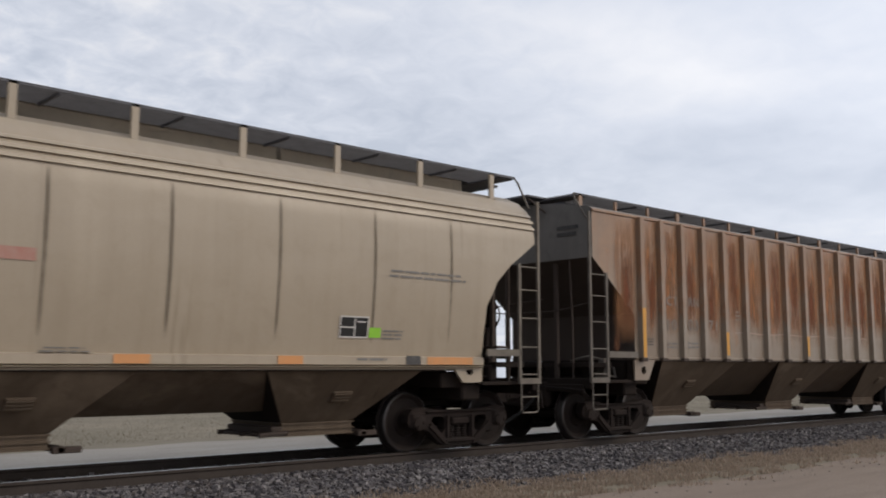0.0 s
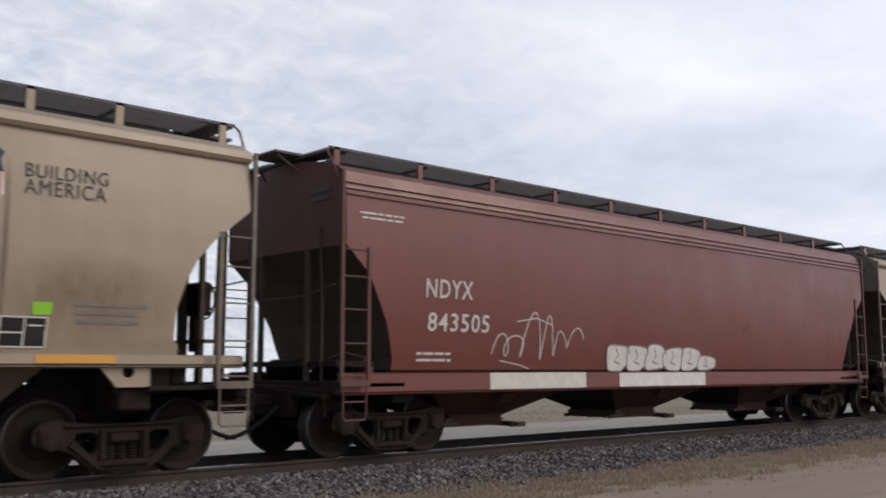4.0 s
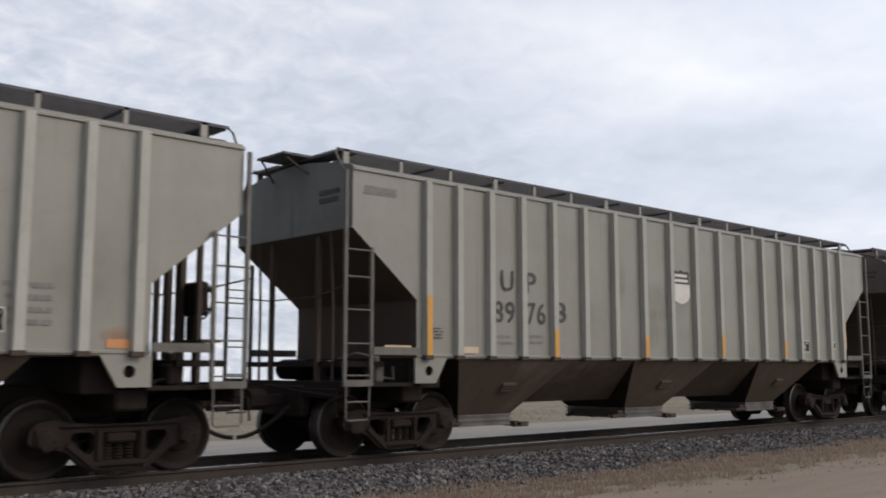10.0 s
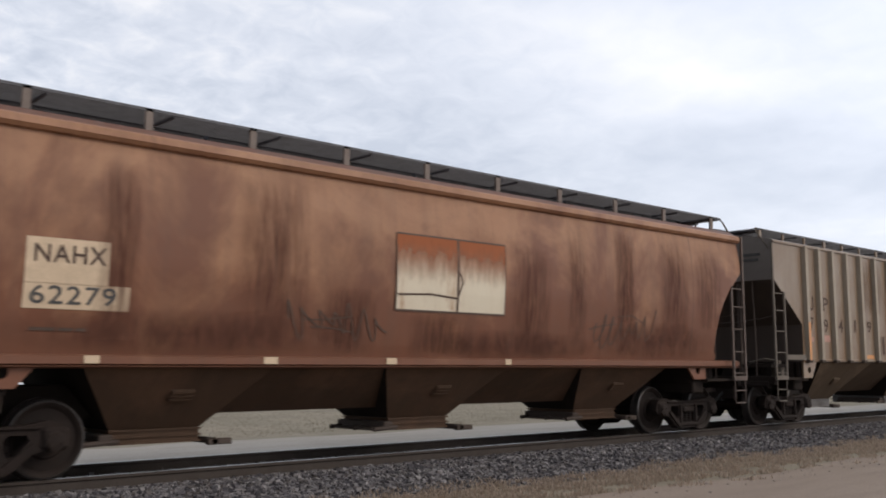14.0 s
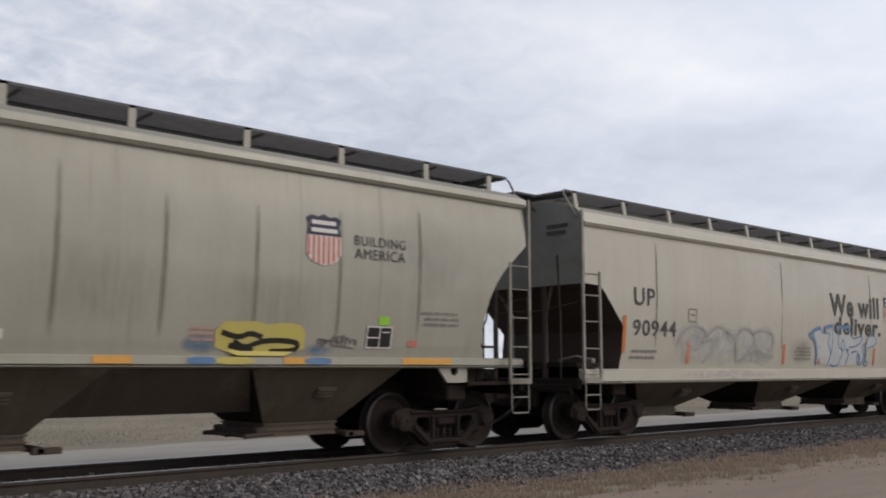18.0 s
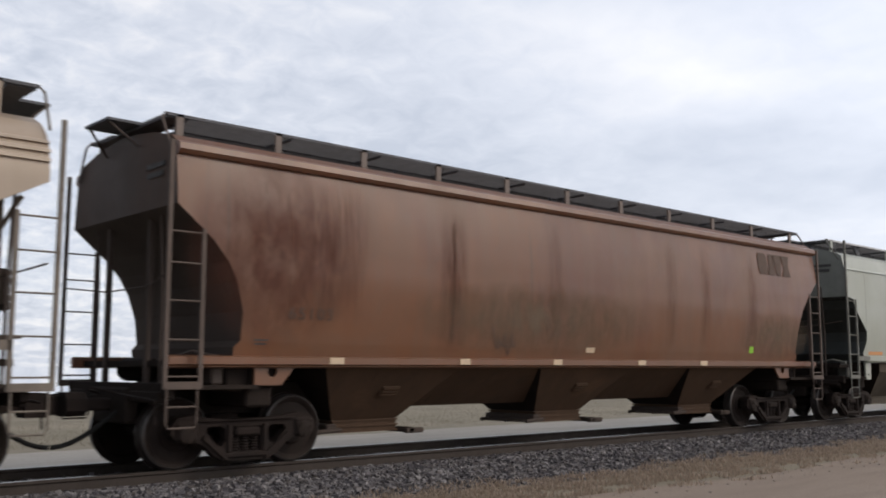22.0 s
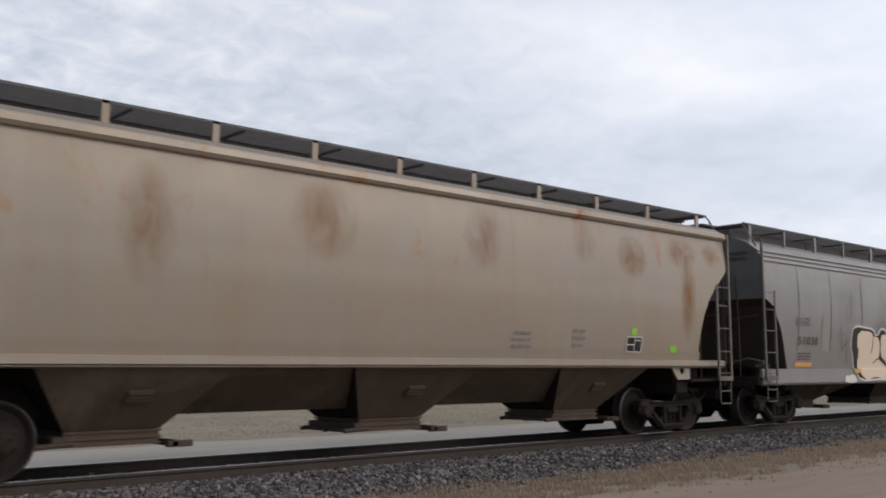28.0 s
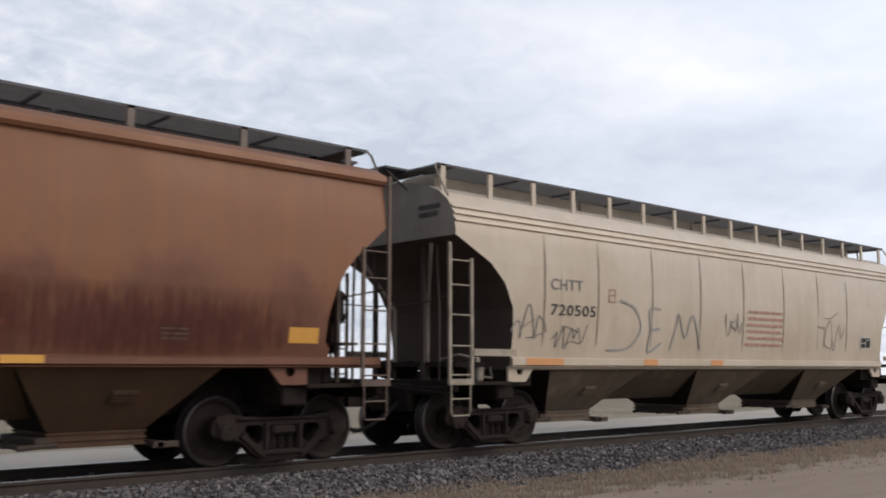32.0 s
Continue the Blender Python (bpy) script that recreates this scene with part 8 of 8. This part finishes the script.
# worn ghost of a sprayed name
ghost_trace = soft("worn_grey_trace", (0.13, 0.12, 0.10), 0.6, "streak", 1.0)
for u0, u1, runs in ((-0.75, -0.08, ([(0.0, 1.0), (0.05, 0.45), (0.3, 0.05), (0.7, 0.1), (0.9, 0.5)], [(0.1, 0.98), (0.6, 1.05), (1.0, 0.9)])), (0.0, 0.42, ([(0.0, 0.0), (0.1, 0.9), (0.7, 0.95), (0.8, 0.6), (0.3, 0.5), (0.9, 0.0)],)),
                     (0.48, 1.0, ([(0.0, 0.95), (0.05, 0.3), (0.4, 0.0), (0.8, 0.25), (0.95, 0.95)],)), (1.3, 2.15, ([(0.0, 1.0), (0.15, 0.1), (0.4, 0.6), (0.62, 0.08), (0.9, 1.0)],)),
                     (2.2, 2.95, ([(0.0, 0.05), (0.35, 0.9), (0.65, 0.1)], [(0.7, 0.0), (0.72, 0.9), (1.0, 0.75), (0.95, 0.5), (0.75, 0.45)]))):
    painted(29, (u0, u1, 1.68, 2.28), runs, ghost_trace, 0.03, "worn trace of a sprayed letter")
painted(29, (3.2, 3.86, 1.75, 2.8), ([(0.2, 0.95), (0.0, 0.6), (0.15, 0.15), (0.55, 0.0), (0.9, 0.2), (0.95, 0.65), (0.7, 0.98)], [(0.3, 0.5), (0.6, 0.55), (0.7, 0.3)]), emblem_white, 0.012, "worn pale loop of spray paint")
data_panel(29, 5.01, 5.48, 1.58, 1.87, stencil_dark)
block(29, 5.33, 5.49, 1.90, 2.05, green_tag)
block(29, -5.81, -5.64, 1.58, 1.67, emblem_red)
dash(29, -6.46, -5.59, yellow_tape)
dash(29, -3.79, -3.35, yellow_tape)
dash(29, -1.39, -0.93, yellow_tape)
dash(29, 1.04, 1.54, yellow_tape)
dash(29, 3.54, 4.05, yellow_tape)
dash(29, 5.65, 6.66, yellow_tape)
lines(29, -6.84, -5.98, 1.75, 1.95, stencil_faint, 2)
lines(29, -6.88, -5.98, 1.57, 1.72, stencil_faint, 3)
lines(29, 2.30, 2.79, 1.59, 1.83, stencil_red, 4)
block(29, -0.12, 0.11, 1.58, 1.68, emblem_white)
lines(29, -1.62, -0.84, 1.60, 1.67, stencil_dark)
lines(29, 0.50, 1.08, 1.58, 1.69, stencil_faint, 2)
patch(29, 6.64, 6.94, 1.60, 1.84, emblem_white)
seams(29, -1.77, -0.58, 1.89, 3.33, 4.57, 5.68)
seams(29, -7.05, -5.78)
crease(29, -4.9, 2.43, -0.7, 2.33)
crease(29, -0.7, 2.33, 3.75, 2.27)
rust_panel(30, -1.26, 1.06, 1.44, 3.23, 0.27)
patch(30, -2.44, -1.20, 1.47, 2.16, maroon_patch)
patch(30, 1.92, 3.08, 1.73, 2.27, maroon_patch)
painted(30, (-5.0, -2.3, 1.47, 2.28), ([(0.0, 0.02), (0.02, 0.7), (0.08, 0.95), (0.22, 0.98), (0.3, 0.85)], [(0.33, 0.1), (0.35, 0.85), (0.45, 0.7)], [(0.4, 0.8), (0.52, 0.72), (0.6, 0.85), (0.72, 0.82)], [(0.74, 0.1), (0.76, 0.9), (0.88, 0.97), (0.97, 0.8), (0.9, 0.5), (1.0, 0.2), (0.85, 0.02)]), soft("dark_ghost_spray", (0.05, 0.02, 0.017), 0.8, "blob", 1.4), 0.12, "dark ghost of a sprayed letter")
painted(30, (-5.0, -2.3, 1.47, 2.28), ([(0.5, 0.6), (0.56, 0.35), (0.55, 0.1)], [(0.64, 0.65), (0.58, 0.4)], [(0.12, 0.7), (0.14, 0.3)]), maroon_patch, 0.06, "dull stroke of a sprayed letter")
patch(30, -6.55, -5.51, 2.22, 2.66, maroon_patch)
dash(30, -3.43, -3.00, yellow_tape)
dash(30, -1.49, -1.01, yellow_tape)
dash(30, 0.99, 1.50, yellow_tape)
dash(30, 2.95, 3.42, yellow_tape)
block(30, 6.58, 7.05, 1.61, 1.82, yellow_tape)
block(30, -7.08, -6.61, 1.72, 1.91, yellow_tape)
lines(30, 4.73, 5.17, 1.61, 1.79, stencil_brown, 3)
words(31, "720505", -6.01, 2.17, 0.19, 1.19, stencil_dark)
words(31, "CHTT", -6.03, 2.60, 0.19, 0.84, stencil_faint)
scrawl(31, -6.99, -6.07, 1.62, 2.38, stencil_faint, 34)
scrawl(31, -6.00, -5.00, 1.60, 2.10, stencil_faint, 35)
painted(31, (-4.45, -1.40, 1.55, 2.50), ([(0.0, 0.05), (0.20, 0.10), (0.32, 0.45), (0.26, 0.85), (0.10, 1.0)], [(0.52, 0.88), (0.41, 0.86), (0.42, 0.45), (0.41, 0.03), (0.54, 0.22)], [(0.42, 0.46), (0.52, 0.50)], [(0.64, 0.08), (0.70, 0.60), (0.72, 0.80), (0.80, 0.35), (0.88, 0.80), (0.98, 0.10)]), graffiti_grey_line, 0.04, "large thin grey tag")
lines(31, 0.20, 1.91, 1.72, 2.55, stencil_red, 6)
data_panel(31, 5.72, 6.26, 1.77, 2.05, stencil_dark)
dash(31, -6.57, -5.65, orange_tape)
dash(31, -3.36, -2.93, orange_tape)
dash(31, -1.09, -0.65, orange_tape)
frame_mark(31, -4.46, -4.26, 2.45, 2.69, stencil_red)
scrawl(31, -0.68, 0.11, 1.94, 2.45, stencil_faint, 45)
scrawl(31, 3.35, 4.96, 1.63, 2.68, stencil_faint, 46)
seams(31, -6.18, -4.75, -3.13, -1.50, 0.13, 1.83, 3.44, 4.92)
words(2, "CAPACITY", -5.69, 2.12, 0.08, 0.51, stencil_dark, 0.010)
words(2, "CU FT", -4.90, 2.14, 0.07, 0.29, stencil_dark, 0.010)
words(2, "LD LMT", -5.71, 1.92, 0.07, 0.30, stencil_dark, 0.010)
words(2, "LT WT", -5.71, 1.80, 0.07, 0.30, stencil_dark, 0.010)
patch(7, -6.04, -4.67, 1.92, 2.67, panel_grey)
words(7, "NA", -6.00, 2.37, 0.21, 0.50, graffiti_grey)
words(7, "HX", -5.26, 2.37, 0.21, 0.48, graffiti_grey)
words(7, "100", -6.02, 2.00, 0.20, 0.54, graffiti_grey)
words(7, "769", -5.28, 2.00, 0.20, 0.54, graffiti_grey)
crease(1, -3.44, 2.01, 2.80, 2.01)


# ---- stains and worn patches on the near sides ----
edges_1 = sorted(RIBS)
rust_rng = random.Random(21)
for a, b in zip([-7.6] + edges_1, edges_1 + [7.45]):
    if a > 6.6:
        continue
    lo, hi = 1.75 + 0.4 * rust_rng.random(), 4.05
    smudge(1, a + 0.05, b - 0.02, lo - 0.1, hi, (0.35, 0.165, 0.078), 0.95, "streak")
    m = a + (b - a) * rust_rng.uniform(0.25, 0.4)
    smudge(1, m, m + 0.42 * (b - a), lo + 0.2, hi - rust_rng.uniform(0.1, 0.7), (0.16, 0.056, 0.03), 0.85, "streak")
    if rust_rng.random() < 0.5:
        smudge(1, a + 0.04, a + 0.25, 1.5, 1.95, (0.19, 0.08, 0.04), 0.7)
for u0, u1, z0, z1, k in ((-5.21, -4.83, 2.65, 3.65, 0.9), (-4.56, -4.05, 1.99, 3.57, 0.9), (-4.60, -3.98, 3.75, 4.12, 0.7), (-3.15, -2.58, 2.17, 2.84, 0.6), (-2.05, -1.49, 2.17, 3.32, 0.75), (-7.99, -7.42, 3.56, 4.03, 0.7), (-7.45, -7.19, 2.42, 2.76, 0.8),
                          (-5.83, -5.48, 2.61, 3.05, 0.45), (1.70, 2.11, 2.01, 2.72, 0.6), (2.31, 2.93, 2.03, 2.97, 0.55), (3.29, 3.64, 3.46, 4.08, 0.6), (-3.78, -3.41, 2.30, 2.87, 0.6), (-3.78, -3.55, 1.93, 3.71, 0.5), (4.9, 5.2, 1.7, 2.6, 0.5), (6.8, 7.5, 3.0, 3.9, 0.55)):
    smudge(7, u0 - 0.06, u1 + 0.06, z0 - 0.1, z1 + 0.1, (0.32, 0.13, 0.055), k, "streak")
    smudge(7, u0 + 0.25 * (u1 - u0), u1 - 0.15 * (u1 - u0), z0 + 0.05, z1 - 0.25 * (z1 - z0), (0.17, 0.062, 0.032), k, "streak")
for u0, u1, z0, z1, k in ((3.0, 4.95, 1.5, 4.0, 0.75), (0.35, 1.4, 1.6, 3.8, 0.75), (-0.75, 0.1, 1.5, 3.7, 0.8), (5.1, 6.0, 2.1, 3.8, 0.6), (6.4, 8.0, 2.75, 3.75, 0.7), (-3.2, -1.8, 1.6, 3.6, 0.7), (-5.6, -4.2, 1.9, 3.7, 0.6), (-7.2, -6.3, 2.4, 3.6, 0.5), (2.0, 2.6, 1.5, 3.2, 0.45)):
    smudge(6, u0 - 0.3, u1 + 0.3, z0 - 0.1, z1 + 0.15, (0.40, 0.20, 0.11), k)
    smudge(6, u0, u1, z0, z1, (0.36, 0.165, 0.085), 0.6 * k, "streak")
smudge(6, 6.6, 7.4, 2.5, 3.0, (0.50, 0.42, 0.32), 0.7)
smudge(21, -8.1, -5.3, 1.5, 4.0, (0.11, 0.04, 0.026), 0.6)
smudge(21, -6.5, -5.1, 1.9, 3.9, (0.12, 0.042, 0.026), 0.35, "streak")
smudge(21, -3.85, -3.25, 1.5, 3.7, (0.11, 0.042, 0.027), 0.5, "streak")
smudge(21, -4.6, 1.6, 1.45, 2.7, (0.17, 0.125, 0.088), 0.7)
smudge(21, 4.6, 7.9, 1.45, 2.5, (0.19, 0.14, 0.10), 0.65)
for u, k in ((2.2, 0.28), (3.4, 0.25), (5.2, 0.3), (-1.2, 0.25)):
    smudge(21, u - 0.2, u + 0.2, 1.6, 3.8, (0.13, 0.05, 0.03), k, "streak")
for u0, u1, z0, z1, k in ((3.8, 4.47, 1.5, 3.9, 0.7), (1.07, 2.11, 1.45, 3.3, 0.55), (-1.08, 0.3, 1.45, 2.1, 0.6), (-2.6, -1.6, 1.45, 2.4, 0.6), (5.2, 6.2, 1.7, 3.8, 0.6), (2.48, 3.07, 1.5, 3.8, 0.45), (-5.75, -5.2, 1.6, 3.7, 0.6), (-3.95, -2.8, 1.5, 3.8, 0.5), (6.4, 7.4, 2.0, 3.7, 0.5)):
    smudge(13, u0, u1, z0, z1, (0.095, 0.036, 0.025), k, "streak")
for u0, u1, z0, z1 in ((-7.0, -2.0, 1.4, 2.0), (-1.0, 3.5, 1.4, 1.9), (3.2, 7.2, 1.4, 2.15)):
    smudge(13, u0, u1, z0, z1, (0.10, 0.04, 0.028), 0.65)
for u0, u1, z0, z1, k in ((-5.85, -3.8, 1.38, 2.5, 0.9), (-4.2, -2.2, 1.38, 2.4, 0.9), (-2.6, -1.1, 1.38, 2.3, 0.9), (1.0, 3.2, 1.4, 2.4, 0.75), (3.0, 7.0, 1.4, 2.1, 0.7)):
    smudge(30, u0, u1, z0, z1, (0.09, 0.034, 0.026), k)
for u0, u1, z0, z1, k in ((-6.9, -1.2, 1.38, 2.2, 0.75), (1.0, 7.3, 1.38, 2.3, 0.7), (-6.9, -5.0, 1.38, 2.6, 0.5)):
    smudge(30, u0, u1, z0, z1, (0.125, 0.04, 0.032), k, "streak")
for u0, u1, z0, z1, k in ((-1.2, -0.5, 1.46, 2.4, 0.8), (0.05, 0.95, 1.46, 2.0, 0.8), (-0.6, 0.3, 1.5, 2.1, 0.6)):
    smudge(30, u0, u1, z0, z1, (0.14, 0.055, 0.035), k)
for u0, u1, z0, z1, k in ((4.45, 5.4, 2.9, 3.75, 0.55), (6.0, 7.1, 3.2, 3.85, 0.5), (6.45, 7.0, 1.75, 3.5, 0.6), (3.2, 3.9, 3.1, 3.9, 0.3), (7.2, 8.0, 3.3, 3.8, 0.35), (0.6, 1.5, 2.8, 3.9, 0.4), (-2.6, -1.4, 2.7, 3.9, 0.4), (-5.0, -4.2, 2.2, 3.8, 0.4)):
    smudge(27, u0, u1, z0, z1, (0.30, 0.145, 0.06), k)
smudge(24, -1.0, 4.0, 1.5, 3.1, (0.20, 0.15, 0.105), 0.6)
smudge(24, -6.5, -2.0, 1.6, 3.3, (0.23, 0.175, 0.12), 0.6)
smudge(24, 4.0, 7.6, 2.4, 3.8, (0.21, 0.10, 0.06), 0.5)
smudge(3, -8.1, -6.7, 2.0, 3.9, (0.24, 0.15, 0.09), 0.35)
smudge(3, 5.0, 7.2, 1.5, 2.6, (0.24, 0.17, 0.11), 0.4)
smudge(11, -3.5, 0.5, 1.6, 3.2, (0.24, 0.15, 0.09), 0.5)
smudge(11, 2.0, 5.5, 2.0, 3.5, (0.20, 0.115, 0.07), 0.45)
smudge(14, -4.0, -2.4, 2.6, 4.0, (0.16, 0.09, 0.05), 0.6, "streak")
smudge(14, -0.2, 3.4, 2.2, 3.6, (0.15, 0.088, 0.05), 0.5)
smudge(14, 3.2, 6.6, 1.6, 3.2, (0.15, 0.088, 0.05), 0.5)
for key in (2, 9, 10, 12, 15, 17, 19, 28, 29):
    rng = random.Random(key * 7 + 1)
    for k in range(7):
        u, z = rng.uniform(-6.6, 6.4), rng.uniform(1.55, 2.6)
        smudge(key, u, u + rng.uniform(0.6, 1.8), z, z + rng.uniform(0.5, 1.3), (0.17, 0.155, 0.13), rng.uniform(0.10, 0.22), rng.choice(("blob", "streak")))

# ---- how the train moves ----
def advance(t):
    return 14.499 * t + 0.0171 * t * t


def motions():
    for key, (car, start_x, spec) in CARS.items():
        walk(car, [(float(t), pose(start_x - advance(t), 0, 0)) for t in range(33)])
    for w, key, along, local in WHEELSETS:
        x0 = CARS[key][1] + along
        seen = [k for k in range(0, 961) if -4.0 < x0 - advance(k / 30) < 36.0]
        if not seen:
            seen = [0]
        ks = sorted({0, 960, *seen})
        rows = []
        for k in ks:
            q = min(max(k, seen[0]), seen[-1])
            rows.append((k / 30, pose(local, 0, WHEEL_R, 0, -math.degrees(advance(q / 30) - advance(seen[0] / 30)) / WHEEL_R, 0)))
        walk(w, rows)


motions()
